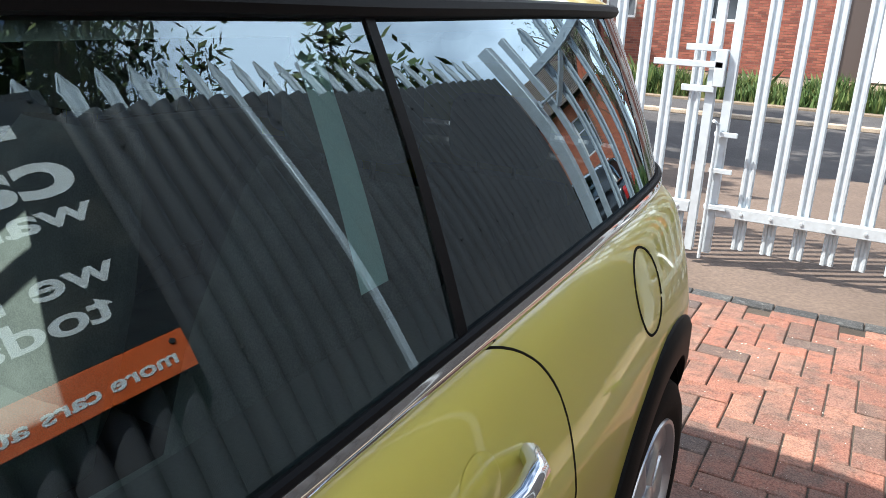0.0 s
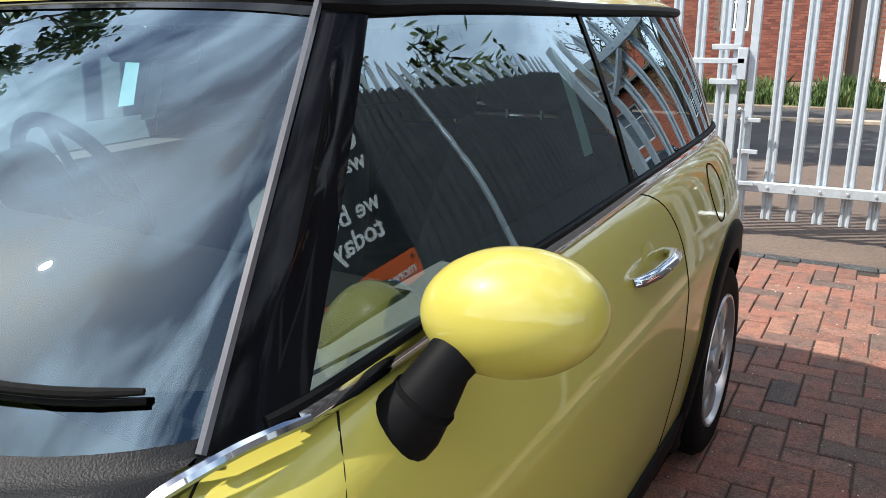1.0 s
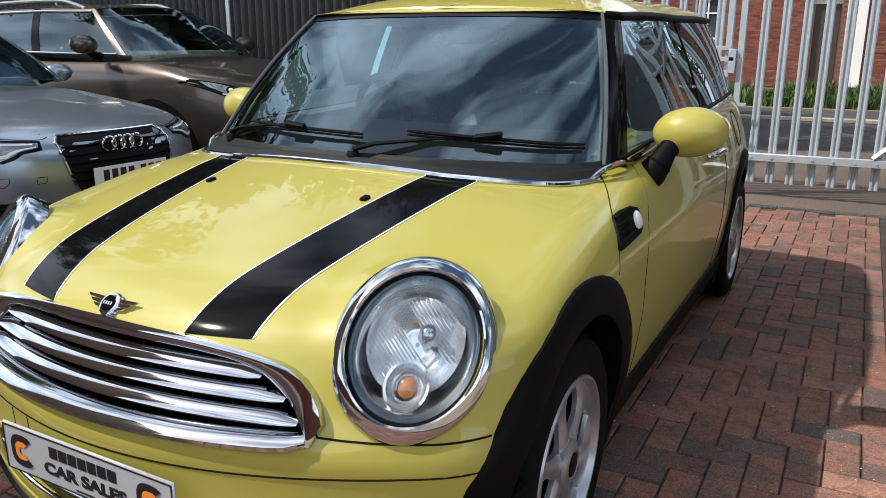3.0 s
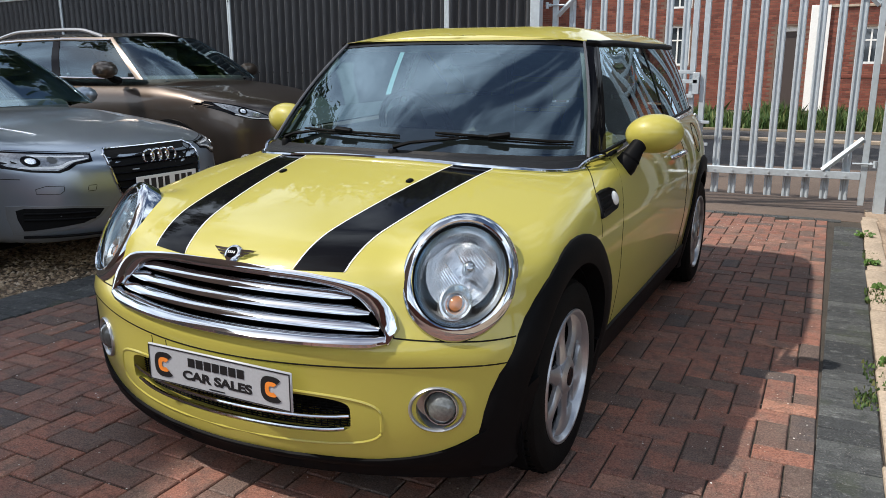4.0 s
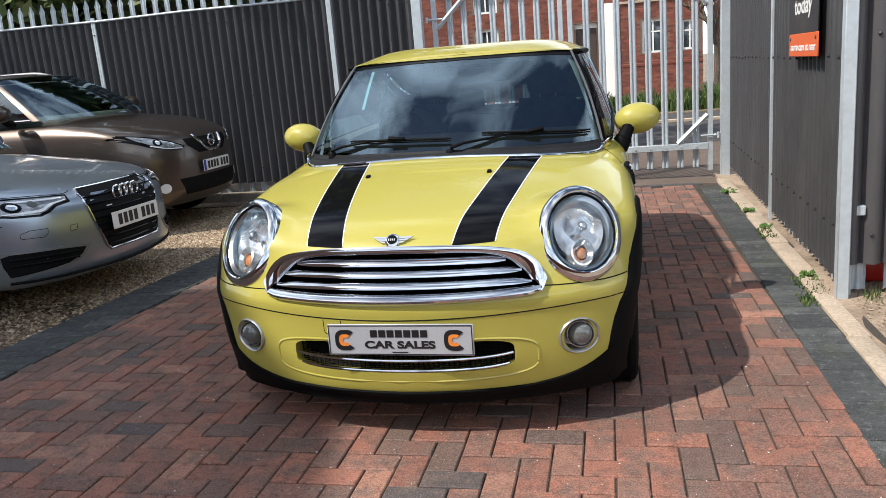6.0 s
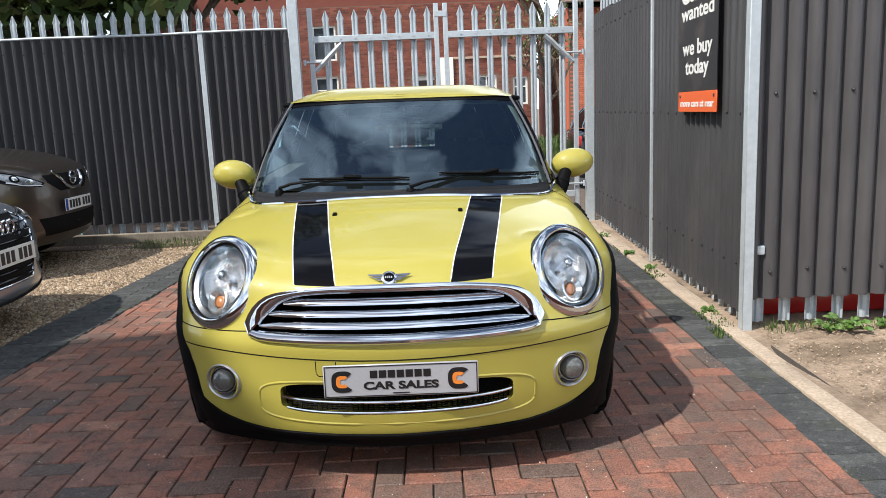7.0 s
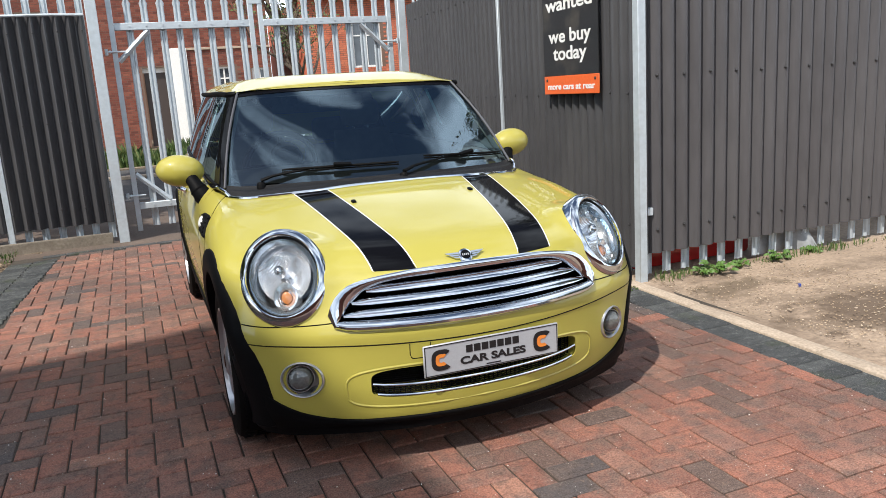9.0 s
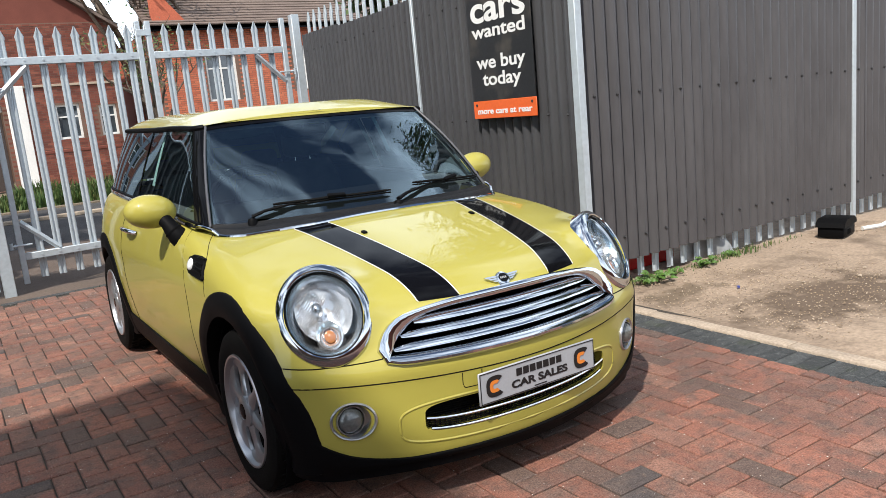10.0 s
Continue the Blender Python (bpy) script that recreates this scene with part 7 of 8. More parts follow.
# dark brick house with a gable to the road
h1 = thing("brick_house", "dark red brick house with white window frames across the road", "house", pose(0, 26, 0))
holes1 = [(2.0, 2.75, 1.38, 2.52), (-0.36, 0.46, -0.1, 2.6), (-3.97, -3.1, 1.35, 2.68), (-3.97, -3.1, 3.25, 4.5), (-7.2, -6.2, 1.35, 2.6), (3.35, 3.9, 1.4, 2.42)]
brick_wall("wall", -11, 4.05, 0, -0.12, 5.15, holes1, h1)
part("wall", cube(3.8, 4.05, 0.26, 7, -0.12, 5.15), HOUSE_BRICK, h1, smooth=False)
part("wall", cube(-11, 3.8, 6.7, 7, -0.12, 5.15), HOUSE_BRICK, h1, smooth=False)
for h in (holes1[0], *holes1[2:]):
    window_unit(h1, *h, 0.09)
dr = part("door", cube(-0.31, 0.41, 0.18, 0.23, -0.1, 2.42, 0.01), material("door_brown", (0.06, 0.045, 0.04), rough=0.5), h1, "dark recessed front door")
part("door_frame", cube(-0.36, 0.46, 0.16, 0.2, 2.42, 2.6, 0.005), WHITE_PAINT, dr)
part("render_panel", cube(0.60, 1.16, -0.10, 0.0, -0.1, 3.2, 0.01), WHITE_PAINT, h1, "white painted porch wall")
part("coping", cube(1.16, 4.05, -0.06, 0.0, 3.12, 3.20, 0.01), CONCRETE, h1, "pale coping over the ground floor")
part("band", cube(1.3, 4.05, -0.03, 0.0, 0.95, 1.05, 0.01), HOUSE_PIECE, h1)
# gable verge falling to the right
roof_slab(h1, [(4.35, -0.25, 5.02), (4.35, 7.2, 5.02), (0.2, 7.2, 7.85), (0.2, -0.25, 7.85)])
bm = bmesh.new()
prism(bm, [(-11, 5.15), (3.95, 5.15), (0.2, 7.7), (-11, 7.7)], 0.22, pose(0, 0.22, 0, 90, 0, 0))
part("gable", bm, HOUSE_PIECE, h1, smooth=False)
# red painted house farther back
h2 = thing("brick_house", "orange-red painted brick house with tiled roof across the road", "house", pose(0, 25, 0))
holes2 = [(6.9, 8.0, 2.2, 4.0), (10.2, 11.2, 2.4, 4.0), (6.9, 8.2, -0.1, 1.6), (9.6, 11.2, -0.1, 1.4)]
w = brick_wall("wall", 5.3, 16, 0, -0.12, 4.75, holes2, h2, material("red_brick_light", (0.5, 0.15, 0.08), rough=0.85, pieces="island", ramp=((0.0, (0.42, 0.11, 0.06)), (1.0, (0.55, 0.17, 0.09))), vary=0.1, grain=30))
for h in holes2[:2]:
    window_unit(h2, *h, 0.09)
part("garage_door", cube(6.95, 8.15, 0.1, 0.15, -0.1, 1.55, 0.01), WHITE_PAINT, h2, "white garage door")
part("garage_door", cube(9.65, 11.15, 0.1, 0.15, -0.1, 1.35, 0.01), WHITE_PAINT, h2, "white garage door")
part("wall", cube(5.3, 5.6, 0.26, 8, -0.12, 4.75), ORANGE_RENDER, h2, smooth=False)
part("fascia", cube(5.1, 16.2, -0.35, -0.28, 4.62, 4.85, 0.01), BLACK_PAINT, h2, "black gutter board")
roof_slab(h2, [(5.0, -0.35, 4.8), (16.2, -0.35, 4.8), (16.2, 4.0, 7.6), (5.0, 4.0, 7.6)])
bm = bmesh.new()
prism(bm, [(5.3, 4.75), (6.6, 4.75), (5.3, 6.3)], 0.2, pose(0, 0.15, 0, 90, 0, 0))
part("gable", bm, ORANGE_RENDER, h2, smooth=False)
h3 = thing("brick_house", "red brick terrace farther along the road", "house", pose(0, 21, 0))
holes3 = [(-14 - 3 * k, -13 - 3 * k, z, z + 1.1) for k in range(5) for z in (1.1, 3.2)]
brick_wall("wall", -28, -9.6, 0, -0.12, 5.0, holes3, h3)
for h in holes3:
    window_unit(h3, *h, 0.09)
roof_slab(h3, [(-28.2, -0.35, 5.0), (-9.4, -0.35, 5.0), (-9.4, 4.0, 7.6), (-28.2, 4.0, 7.6)])
# garden walls that close the yard behind the camera
brick_w = thing("yard_building", "plain brick yard building behind the parking area", "building", pose(0, -10.5, 0, 0, 0, 180))
brick_wall("wall", -14, 9, 0, -0.1, 2.6, [], brick_w)
part("coping", cube(-14.1, 9.1, -0.05, 0.3, 2.6, 2.7, 0.01), CONCRETE, brick_w)


# an unseen house, added so that its shade falls across the front of the yard
shade_caster = thing("shade_house", "plain red brick house, unseen, added to shade the front yard", "house", pose(-0.412, -0.966, 0, 0, 0, 192))
brick_wall("wall", 5.6, 12, 0, -0.1, 8.0, [(7, 8.2, 1, 2.4), (7, 8.2, 4, 5.4)], shade_caster)
for h in ((7, 8.2, 1, 2.4), (7, 8.2, 4, 5.4)):
    window_unit(shade_caster, *h, 0.09)
part("wall", cube(5.6, 5.85, 0.26, 4.4, -0.1, 8.0), HOUSE_BRICK, shade_caster, smooth=False)
part("wall", cube(5.85, 12, 4.15, 4.4, -0.1, 8.0), HOUSE_BRICK, shade_caster, smooth=False)
part("roof", cube(5.58, 12.1, -0.02, 4.5, 8.0, 8.15, 0.02), ROOF_TILE, shade_caster)


# ---- trees ----
def tree(name, label, m, height, spread, leaves, seed, leaf=0.10, bare=0.0, low=0.35):
    t = thing(name, label, "tree", m)
    rng = random.Random(seed)
    tips = []
    bm = bmesh.new()

    def limb(p, d, length, r, depth):
        pts = [p]
        q, dd = p.copy(), d.copy()
        for k in range(4):
            dd = (dd + Vector((rng.uniform(-1, 1), rng.uniform(-1, 1), rng.uniform(-0.4, 0.7))) * 0.22).normalized()
            q = q + dd * length / 4
            pts.append(q.copy())
        tube(bm, pts, [r, r * 0.88, r * 0.76, r * 0.65, r * 0.5], 7 if depth < 2 else 5)
        if depth >= 3:
            tips.extend(pts[2:])
            return
        for k in range(rng.choice((3, 4)) if depth else 7):
            i = rng.choice((2, 3, 4)) if depth else rng.choice((1, 2, 3, 4))
            if depth == 0 and pts[i].z < height * low:
                i = 3
            a = rng.uniform(0, 2 * math.pi)
            nd = (dd * 0.6 + Vector((math.cos(a) * spread, math.sin(a) * spread, rng.uniform(0.1, 0.8)))).normalized()
            limb(pts[i], nd, length * rng.uniform(0.5, 0.72), r * 0.5, depth + 1)

    limb(Vector((0, 0, -0.2)), Vector((0, 0, 1)), height * 0.55, height * 0.024, 0)
    part("trunk", bm, BARK, t)
    verts, faces = [], []
    for _ in range(leaves):
        p = rng.choice(tips) + Vector((rng.gauss(0, 1), rng.gauss(0, 1), rng.gauss(0, 0.8))) * height * 0.035
        a = Vector((rng.gauss(0, 1), rng.gauss(0, 1), rng.gauss(0, 1))).normalized()
        b = a.orthogonal().normalized()
        s = leaf * rng.uniform(0.6, 1.3)
        i = len(verts)
        verts += [tuple(p - a * s), tuple(p + b * s * 0.45), tuple(p + a * s), tuple(p - b * s * 0.45)]
        faces.append((i, i + 1, i + 2, i + 3))
    me = bpy.data.meshes.new("crown")
    me.from_pydata(verts, [], faces)
    me.materials.append(LEAF)
    ob = tagged(new("crown", me), kind="stuff")
    ob.parent = t
    return t


tree("tree", "tall leafy tree standing behind the clad fence", pose(7.5, 3.6, 0), 8.5, 0.9, 9000, 5, 0.13)
tree("tree", "broad leafy tree behind the side fence", pose(10.5, -2.0, 0), 9.5, 1.0, 9000, 6, 0.14)
tree("tree", "bushy olive-leaved tree behind the fences", pose(7.4, 6.9, 0), 6.3, 1.0, 9000, 15, 0.14, low=0.2)
tree("tree", "bushy olive-leaved tree behind the fences", pose(9.8, 6.0, 0), 6.8, 1.0, 9000, 16, 0.14, low=0.2)
tree("tree", "bushy olive-leaved tree behind the fences", pose(6.4, 8.3, 0), 5.6, 1.0, 7000, 17, 0.13, low=0.2)
tree("tree", "leafy tree behind the palisade fence", pose(-3.6, 9.2, -0.1), 8.0, 0.8, 8000, 8, 0.12)
tree("tree", "leafy tree rising behind the yard", pose(-12.8, 6.4, -0.1), 7.6, 0.9, 11000, 9, 0.13)
for x_, y_, h_, sd_seed in ((-3.4, 7.6, 5.2, 31), (-5.4, 7.9, 5.6, 32), (-7.6, 7.5, 5.4, 33), (-9.8, 8.0, 6.0, 34)):
    tree("tree", "dense dark evergreen tree close behind the back fence", pose(x_, y_, -0.1), h_, 1.1, 9000, sd_seed, 0.15, low=0.12)
tree("tree", "sparse spring tree between the houses", pose(5.4, 27, -0.1), 9.0, 0.7, 1500, 12, 0.09)
tree("shrub", "bare twiggy shrub before the houses", pose(3.6, 18.6, -0.1), 4.2, 0.8, 700, 13, 0.06)

# ---- verge plants ----
def blades(name, label, spots, count, tall, seed, mat=GRASS, wide=0.006):
    rng = random.Random(seed)
    verts, faces = [], []
    for _ in range(count):
        x0, x1, y0, y1, z = rng.choice(spots)
        x, y = rng.uniform(x0, x1), rng.uniform(y0, y1)
        h = tall * rng.uniform(0.4, 1.2) * (0.7 + 0.6 * noise.noise((x * 1.3, y * 1.3, 2)))
        a = rng.uniform(0, 2 * math.pi)
        dx, dy = math.cos(a), math.sin(a)
        w = wide * rng.uniform(0.7, 1.6)
        lean = rng.uniform(0, 0.6) * h
        i = len(verts)
        verts += [(x - dy * w, y + dx * w, z), (x + dy * w, y - dx * w, z), (x + dx * lean * 0.4 + dy * w * 0.8, y + dy * lean * 0.4 - dx * w * 0.8, z + h * 0.6), (x + dx * lean, y + dy * lean, z + h)]
        faces += [(i, i + 1, i + 2), (i, i + 2, i + 3)]
    me = bpy.data.meshes.new(name)
    me.from_pydata(verts, [], faces)
    me.materials.append(mat)
    return tagged(new(name, me), label, "grass", kind="stuff")


blades("verge_grass", "long green grass and weeds on the verge", [(-14, 14, 16.3, 17.75, -0.06)], 30000, 0.55, 3, wide=0.022)
blades("joint_weeds", "small green weeds along the paving edge", [(1.70, 1.84, 1.0, 1.35, 0.004), (1.74, 1.84, 2.3, 2.6, 0.004), (1.76, 1.86, 3.4, 3.7, 0.004), (1.66, 1.74, 0.8, 1.0, 0.004)], 420, 0.03, 4, wide=0.005)
blades("dry_grass", "dry straw and weeds under the fence", [(1.95, 3.6, 0.86, 0.98, 0.0), (1.95, 4.2, 0.9, 1.0, 0.0)], 500, 0.07, 5, wide=0.003)
blades("dry_grass", "tufts of grass beside the gravel", [(-3.0, -2.2, 4.7, 5.25, 0.0)], 350, 0.07, 7, wide=0.004)


def weed(m, size, seed):
    """A low broad-leaved weed: stems with lobed leaves."""
    rng = random.Random(seed)
    w = thing("weed", "green broad-leaved weed growing at the fence foot", "weed", m, group="weeds at the fence foot")
    bm = bmesh.new()
    heads = []
    for k in range(16):
        a = rng.uniform(0, 2 * math.pi)
        r, h = size * rng.uniform(0.2, 1.1), size * rng.uniform(0.15, 0.75)
        tip = Vector((math.cos(a) * r, math.sin(a) * r, h))
        tube(bm, [(0, 0, -0.01), tip * 0.5 + Vector((0, 0, 0.1 * h)), tip], 0.0025, 5)
        heads.append((tip, a))
    part("stem", bm, LEAF, w)
    for tip, a in heads:
        bm = bmesh.new()
        for j in (-1, 0, 1):
            d = Vector((math.cos(a + j * 0.9), math.sin(a + j * 0.9), rng.uniform(-0.2, 0.3)))
            s = d.cross(Vector((0, 0, 1))).normalized()
            L = size * 0.62 * (1 if j == 0 else 0.7)
            rows = [[tip + d * L * u - s * L * 0.34 * math.sin(math.pi * min(1, u + 0.08)) , tip + d * L * u + Vector((0, 0, 0.015 * math.sin(math.pi * u))), tip + d * L * u + s * L * 0.34 * math.sin(math.pi * min(1, u + 0.08))] for u in (0, 0.25, 0.5, 0.75, 1)]
            grid(bm, rows)
        part("leaf", bm, WEED_LEAF, w)
    return w


WEED_LEAF = material("weed_leaf", (0.075, 0.15, 0.025), rough=0.55, vary=0.2, grain=60)
for k, (x, y, s) in enumerate(((2.42, 0.88, 0.085), (2.30, 0.90, 0.06), (2.62, 0.9, 0.05), (1.80, 3.25, 0.045), (1.82, 2.65, 0.04), (1.80, 1.35, 0.035), (2.95, 0.92, 0.07), (1.79, 4.2, 0.05), (3.3, 0.93, 0.05))):
    weed(pose(x, y, 0, 0, 0, 40 * k), s, 30 + k)

# ---- small things by the east fence ----
bx = thing("bait_box", "black plastic bait box lying on sandy ground", "box", pose(4.36, 0.73, 0.004, 0, 0, 14))
bm = bmesh.new()
box(bm, -0.15, 0.15, -0.10, 0.10, 0.0, 0.085, 0.015, None, 2)
part("tray", bm, PLASTIC, bx)
bm = bmesh.new()
prism(bm, [(-0.165, 0.085), (0.165, 0.085), (0.15, 0.12), (0.10, 0.145), (-0.10, 0.145), (-0.15, 0.12)], 0.22, pose(0, 0.11, 0, 90, 0, 0))
part("lid", bm, PLASTIC, bx, "hinged sloping lid")
part("opening", cube(-0.06, 0.02, -0.104, -0.09, 0.015, 0.06, 0.006), DARK, bx)
bm = bmesh.new()
tube(bm, [(4.62, 0.66, 0.018), (4.8, 0.6, 0.018), (5.1, 0.66, 0.018), (5.6, 0.72, 0.018), (6.4, 0.7, 0.018)], 0.018, 8)
tagged(part("hose", bm, WHITE_PAINT), "length of pale plastic hose on the ground", "hose")
bm = bmesh.new()
grid(bm, [[Vector((2.93 + 0.42 * i / 8 + 0.02 * j * (i > 6), 1.075 + 0.008 * math.sin(i * 1.7) - (0.09 * j / 3 if i > 6 else 0), 0.20 - 0.062 * j + 0.010 * math.sin(i * 2.3 + j))) for j in range(4)] for i in range(9)], 0.003)
tagged(part("plastic_sheet", bm, material("grey_sheet", (0.27, 0.28, 0.29), rough=0.4, vary=0.2, grain=20, dirt=0.4)), "torn scrap of white plastic sheet under the fence", "scrap")
bm = bmesh.new()
lathe(bm, [(0.0, 0.020), (0.0085, 0.018), (0.0098, 0.011), (0.009, 0.003), (0, 0.0)], 14, Matrix.Translation((2.545, 0.33, 0.0)))
tagged(part("bottle_cap", bm, BLUE), "small blue bottle cap on sandy ground", "cap")
# plain red block stands in for a car behind the cladding
bm = bmesh.new()
box(bm, 2.0, 3.0, 1.22, 1.3, 0.0, 0.5, 0.03, None, 2)
tagged(part("red_panel", bm, RED_LENS), "plain dark red block for a red car behind the fence", "panel")
rng = random.Random(77)
for k in range(26):
    s = rng.uniform(0.006, 0.016)
    bm = bmesh.new()
    bmesh.ops.create_icosphere(bm, subdivisions=1, radius=s)
    for v in bm.verts:
        v.co = Vector((v.co.x * rng.uniform(0.8, 1.3), v.co.y * rng.uniform(0.8, 1.3), v.co.z * 0.55))
    x = rng.uniform(1.95, 5.0)
    ob = tagged(part("stone", bm, CONCRETE), "small pale stone on sandy ground", "stone", group="loose stones")
    ob.location = (x, rng.uniform(-0.8, 0.9), s * 0.35)


# ---- gravel stones ----
def stones(spots, count, seed, low=-0.025, size=(0.008, 0.021), label="loose brown and tan gravel stones"):
    rng = random.Random(seed)
    base = [(1, 0, 0.1), (0.3, 0.9, 0), (-0.8, 0.5, 0.1), (-0.7, -0.6, 0), (0.4, -0.9, 0.1), (0.1, 0.05, 0.75)]
    fc = [(0, 1, 5), (1, 2, 5), (2, 3, 5), (3, 4, 5), (4, 0, 5)]
    verts, faces = [], []
    for _ in range(count):
        x0, x1, y0, y1 = rng.choice(spots)
        x, y = rng.uniform(x0, x1), rng.uniform(y0, y1)
        s = rng.uniform(*size)
        a = rng.uniform(0, 6.28)
        c, d = math.cos(a) * s, math.sin(a) * s
        i = len(verts)
        z = low + 0.02 * noise.noise((x * 1.7 + 3, y * 1.7, 3))
        verts += [(x + c * bx_ - d * by_, y + d * bx_ * rng.uniform(0.7, 1.1) + c * by_, z + bz_ * s) for bx_, by_, bz_ in base]
        faces += [tuple(i + q for q in f) for f in fc]
    me = bpy.data.meshes.new("gravel_stones")
    me.from_pydata(verts, [], faces)
    me.materials.append(PEBBLE)
    return tagged(new("gravel_stones", me), label, "gravel", kind="stuff")


stones([(-4.2, -2.35, 0.4, 5.2), (-3.4, -2.3, 1.2, 4.9), (-5.5, -3.0, 2.0, 5.2)], 26000, 51)
stones([(1.9, 5.2, -1.6, 0.98), (1.9, 3.4, -0.6, 0.98)], 5200, 52, 0.004, (0.002, 0.007), "fine grit strewn over the sandy ground")


# ---- kerbs and block paving: pieces last ----
LEFT_X = lambda y: -2.08 + 0.0794 * (y - 1.275)
KERB_X = lambda y: 1.752 - 0.012 * (1 - y)
kerb = tagged(new("edging_kerb"), "sandy concrete edging kerb beside the paving", "kerb", kind="structure")
y = -6.0
rng = random.Random(8)
while y < 5.1:
    L = 0.91
    ob = part("kerb_stone", cube(0, 0.095 if y < 0.9 else 0.115, 0.004, min(L, 5.1 - y) - 0.004, -0.12, 0.012, 0.008, None, 2), CONCRETE, kerb)
    ob.location = (KERB_X(y), y, rng.uniform(-0.004, 0.004))
    ob.rotation_euler = (0, 0, rng.uniform(-0.006, 0.006))
    y += L
back_board = tagged(new("gravel_board"), "weathered concrete gravel board under the back fence", "board", kind="structure")
for k in range(4):
    ob = part("board", cube(0, 2.48, -0.03, 0.02, -0.08, 0.085, 0.01), material("gravel_board", (0.20, 0.17, 0.135), rough=0.9, vary=0.2, grain=50, blotch=3, dirt=0.5, dirt_colour=(0.1, 0.08, 0.06)) if k == 0 else bpy.data.materials["gravel_board"], back_board)
    ob.location = (-11.3 + 2.49 * k, 5.33, 0)

JT = 0.006
U = 0.1035


def block_mesh(l, w, name):
    me = bpy.data.meshes.new(name)
    bm = bmesh.new()
    c = 0.004
    lo = [(-l / 2, -w / 2, -0.05), (l / 2, -w / 2, -0.05), (l / 2, w / 2, -0.05), (-l / 2, w / 2, -0.05)]
    mid = [(x, y_, -c) for x, y_, _ in lo]
    top = [(math.copysign(abs(x) - c, x), math.copysign(abs(y_) - c, y_), 0.0) for x, y_, _ in lo]
    a, b, t = ([bm.verts.new(p) for p in q] for q in (lo, mid, top))
    bm.faces.new(t)
    for i in range(4):
        j = (i + 1) % 4
        bm.faces.new((a[i], a[j], b[j], b[i]))
        bm.faces.new((b[i], b[j], t[j], t[i]))
    bm.to_mesh(me)
    bm.free()
    return me


paving = tagged(new("block_paving"), "red and brown block paving laid in herringbone", "paving", kind="structure")
me_block = block_mesh(2 * U - JT, U - JT, "paving_block")
me_block.materials.append(PAVER)
me_slate = block_mesh(0.2 - JT, 0.1 - JT, "edge_block")
me_slate.materials.append(SLATE)
rest_v, rest_f = [], []
src = [tuple(v.co) for v in me_block.vertices]
src_f = [tuple(p.vertices) for p in me_block.polygons]
rng = random.Random(21)
placed = 0
spots = []
for a in range(-26, 17):
    for b in range(-64, 48):
        d = (a - b) % 4
        if d == 0:
            spots.append(((a + 1) * U, (b + 0.5) * U, 0.0))
        elif d == 3:
            spots.append(((a + 0.5) * U, (b + 1) * U, math.pi / 2))
near = []
for x, y, r in spots:
    x -= 0.10
    y += 0.05
    if y > 4.78 or y < -6.3 or x > 1.65 or x < LEFT_X(y) - 0.12:
        continue
    near.append((x, y, r))
pick = {i for i, (x, y, r) in enumerate(near) if (-1.9 < y < -0.72 and -1.5 < x < 1.53) or (0.9 < x and -0.72 < y < 1.6)}
for i, (x, y, r) in enumerate(near):
    z = rng.uniform(-0.002, 0.002) + 0.004 * noise.noise((x * 1.2, y * 1.2, 5))
    tilt = (rng.uniform(-0.008, 0.008), rng.uniform(-0.008, 0.008))
    rot = r + rng.uniform(-0.012, 0.012) + (math.pi if rng.random() < 0.5 else 0)
    half = (U if abs(r) < 1 else U / 2) - JT / 2
    x0, x1 = max(x - half, LEFT_X(y) + 0.003), min(x + half, 1.536)
    if x1 - x0 < 0.025:
        continue
    squeeze = (x1 - x0) / (2 * half)
    if i in pick and placed < 300 and squeeze > 0.999:
        ob = new("paving_block", me_block)
        ob.parent = paving
        ob.location, ob.rotation_euler = (x, y, z), (*tilt, rot)
        placed += 1
    else:
        m = Matrix.Translation(((x0 + x1) / 2, y, z)) @ Matrix.Diagonal((squeeze, 1, 1, 1)) @ Euler((*tilt, rot)).to_matrix().to_4x4()
        k = len(rest_v)
        rest_v += [tuple(m @ Vector(v)) for v in src]
        rest_f += [tuple(k + q for q in f) for f in src_f]
me = bpy.data.meshes.new("paving_rest")
me.from_pydata(rest_v, [], rest_f)
me.materials.append(PAVER_REST)
ob = tagged(new("paving_rest", me), kind="stuff")
ob.parent = paving

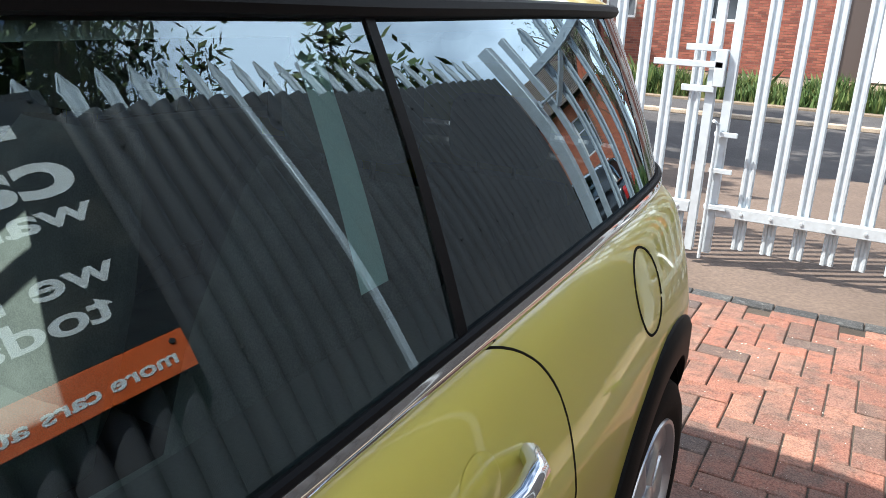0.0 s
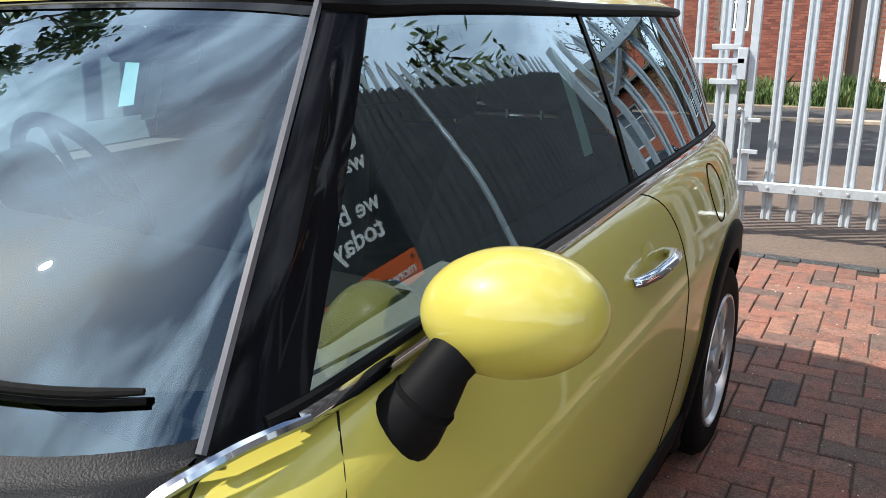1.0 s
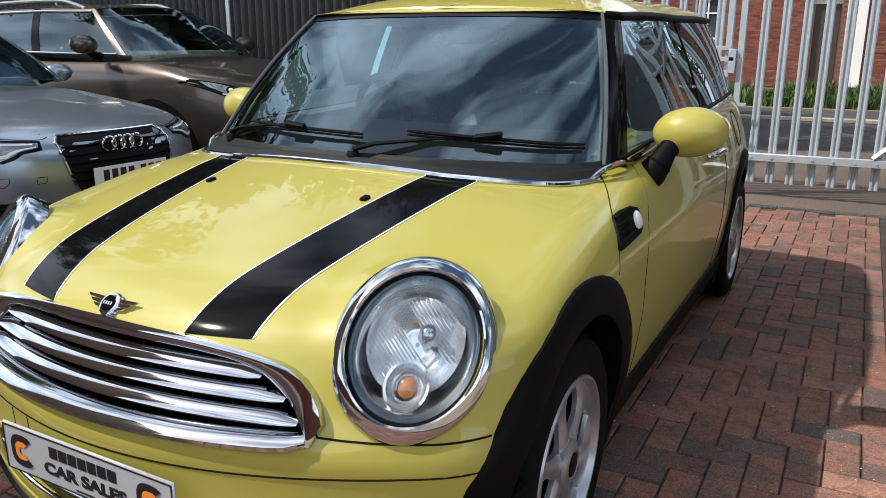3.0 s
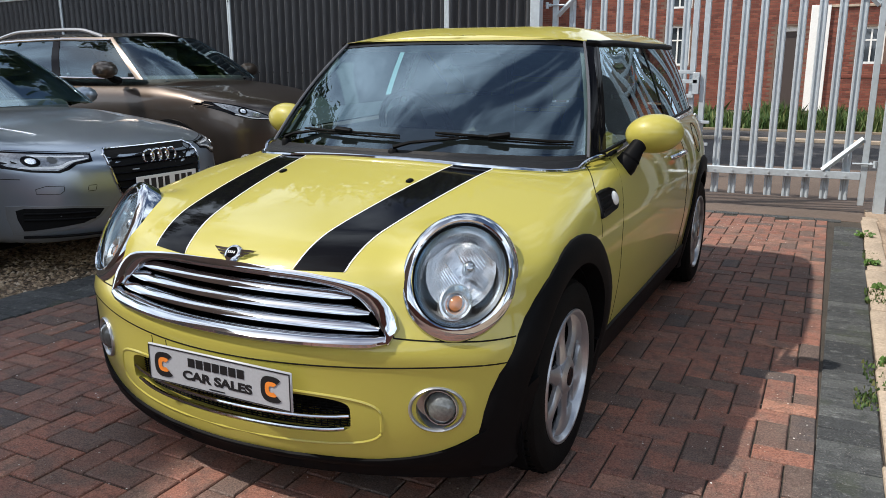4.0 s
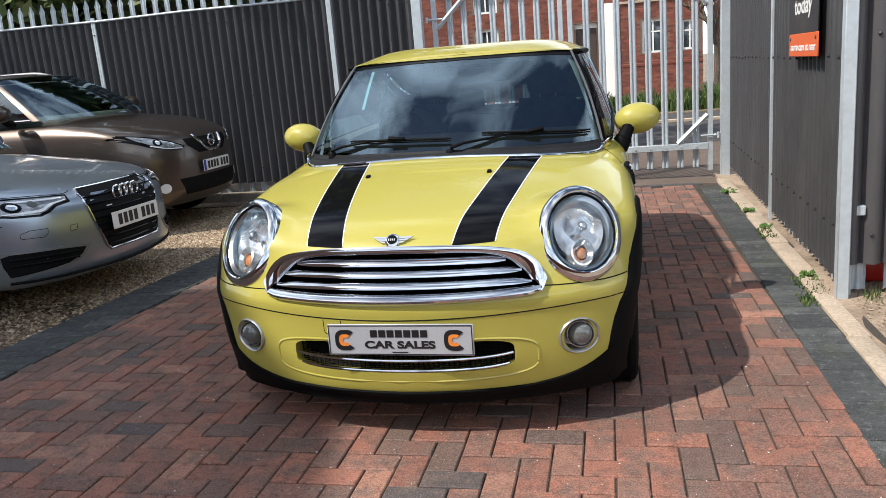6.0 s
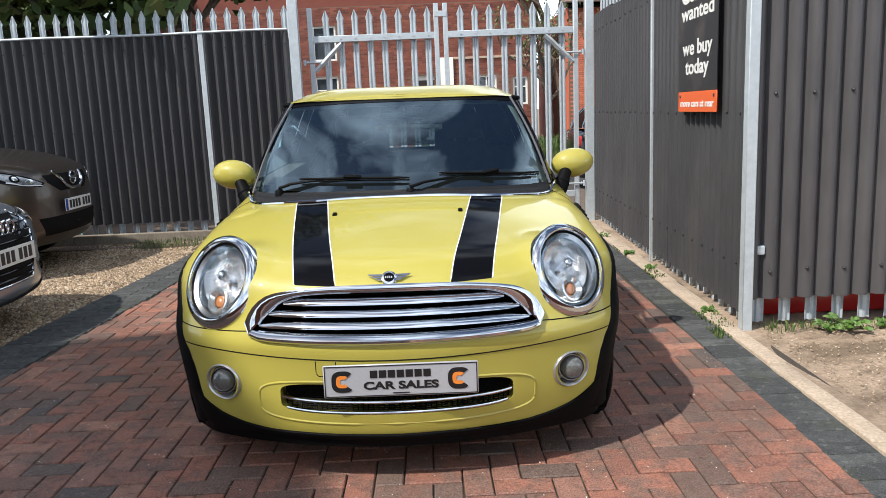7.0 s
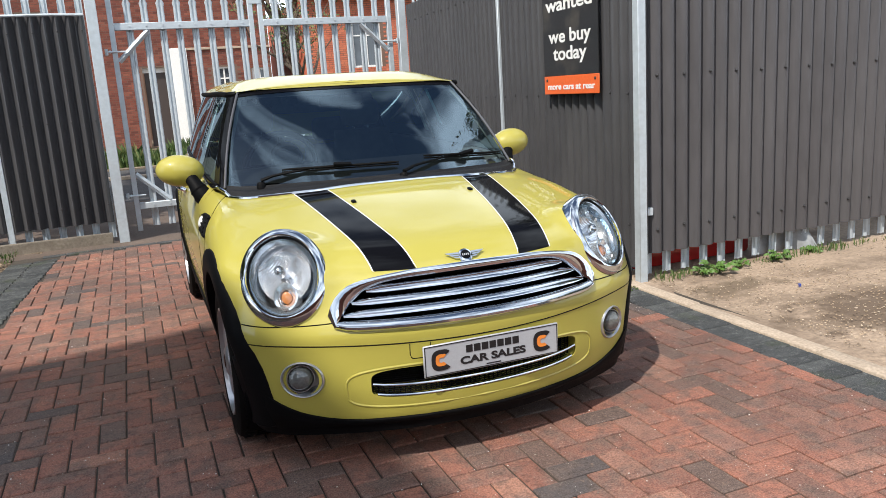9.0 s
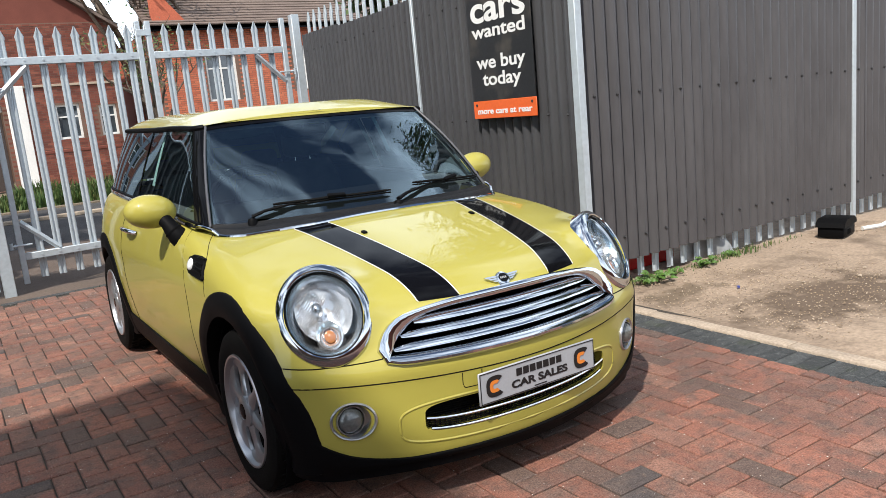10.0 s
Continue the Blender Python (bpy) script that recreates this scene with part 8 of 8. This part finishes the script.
edging = tagged(new("paving_border"), "charcoal grey block border with worn pale patches", "paving", kind="structure")


def edge_block(x, y, r, z=0.002):
    ob = new("edge_block", me_slate)
    ob.parent = edging
    ob.location = (x, y, z + rng.uniform(-0.0015, 0.0015))
    ob.rotation_euler = (rng.uniform(-0.006, 0.006), rng.uniform(-0.006, 0.006), r + rng.uniform(-0.012, 0.012) + (math.pi if rng.random() < 0.5 else 0))


for k in range(int(8.6 / 0.1)):
    y = -3.85 + 0.1 * k
    edge_block(KERB_X(y) - 0.108, y, 0.0)
for k in range(int(7.4 / 0.1)):
    y = -2.7 + 0.1 * k
    edge_block(LEFT_X(y) - 0.10, y, 0.079, 0.004)
    edge_block(LEFT_X(y) - 0.302, y - 0.016, 0.079, 0.0)
for k in range(18):
    edge_block(-1.86 + 0.2 * k, 4.845, 0.0, 0.004)

# fallen petals, grit and chips lying on the blocks
rng = random.Random(77)
gv, gf = [], []
for k in range(5200):
    x, y = rng.uniform(-2.0, 1.53), rng.uniform(-3.2, 4.7)
    if x < LEFT_X(y):
        continue
    if rng.random() < 0.35 and noise.noise((x * 0.9, y * 0.9, 2)) < 0:
        continue
    r = rng.choice((0.0013, 0.0016, 0.002, 0.002, 0.0028, 0.0038))
    a = rng.uniform(0, 6.28)
    z = 0.0045
    i = len(gv)
    gv += [(x + r * rng.uniform(0.7, 1.3) * math.cos(a + q), y + r * rng.uniform(0.7, 1.3) * math.sin(a + q), z + rng.uniform(-0.001, 0.001)) for q in (0, 1.5, 3.1, 4.6)] + [(x, y, z + r * 0.6)]
    gf += [(i + q, i + (q + 1) % 4, i + 4) for q in range(4)]
me = bpy.data.meshes.new("grit")
me.from_pydata(gv, [], gf)
me.materials.append(material("pale_grit", (0.5, 0.47, 0.42), rough=0.85, pieces="island", ramp=((0.0, (0.10, 0.085, 0.07)), (0.45, (0.42, 0.37, 0.31)), (1.0, (0.74, 0.72, 0.68)))))
tagged(new("grit", me), "pale grit and small petals scattered on the paving", "grit", kind="stuff")
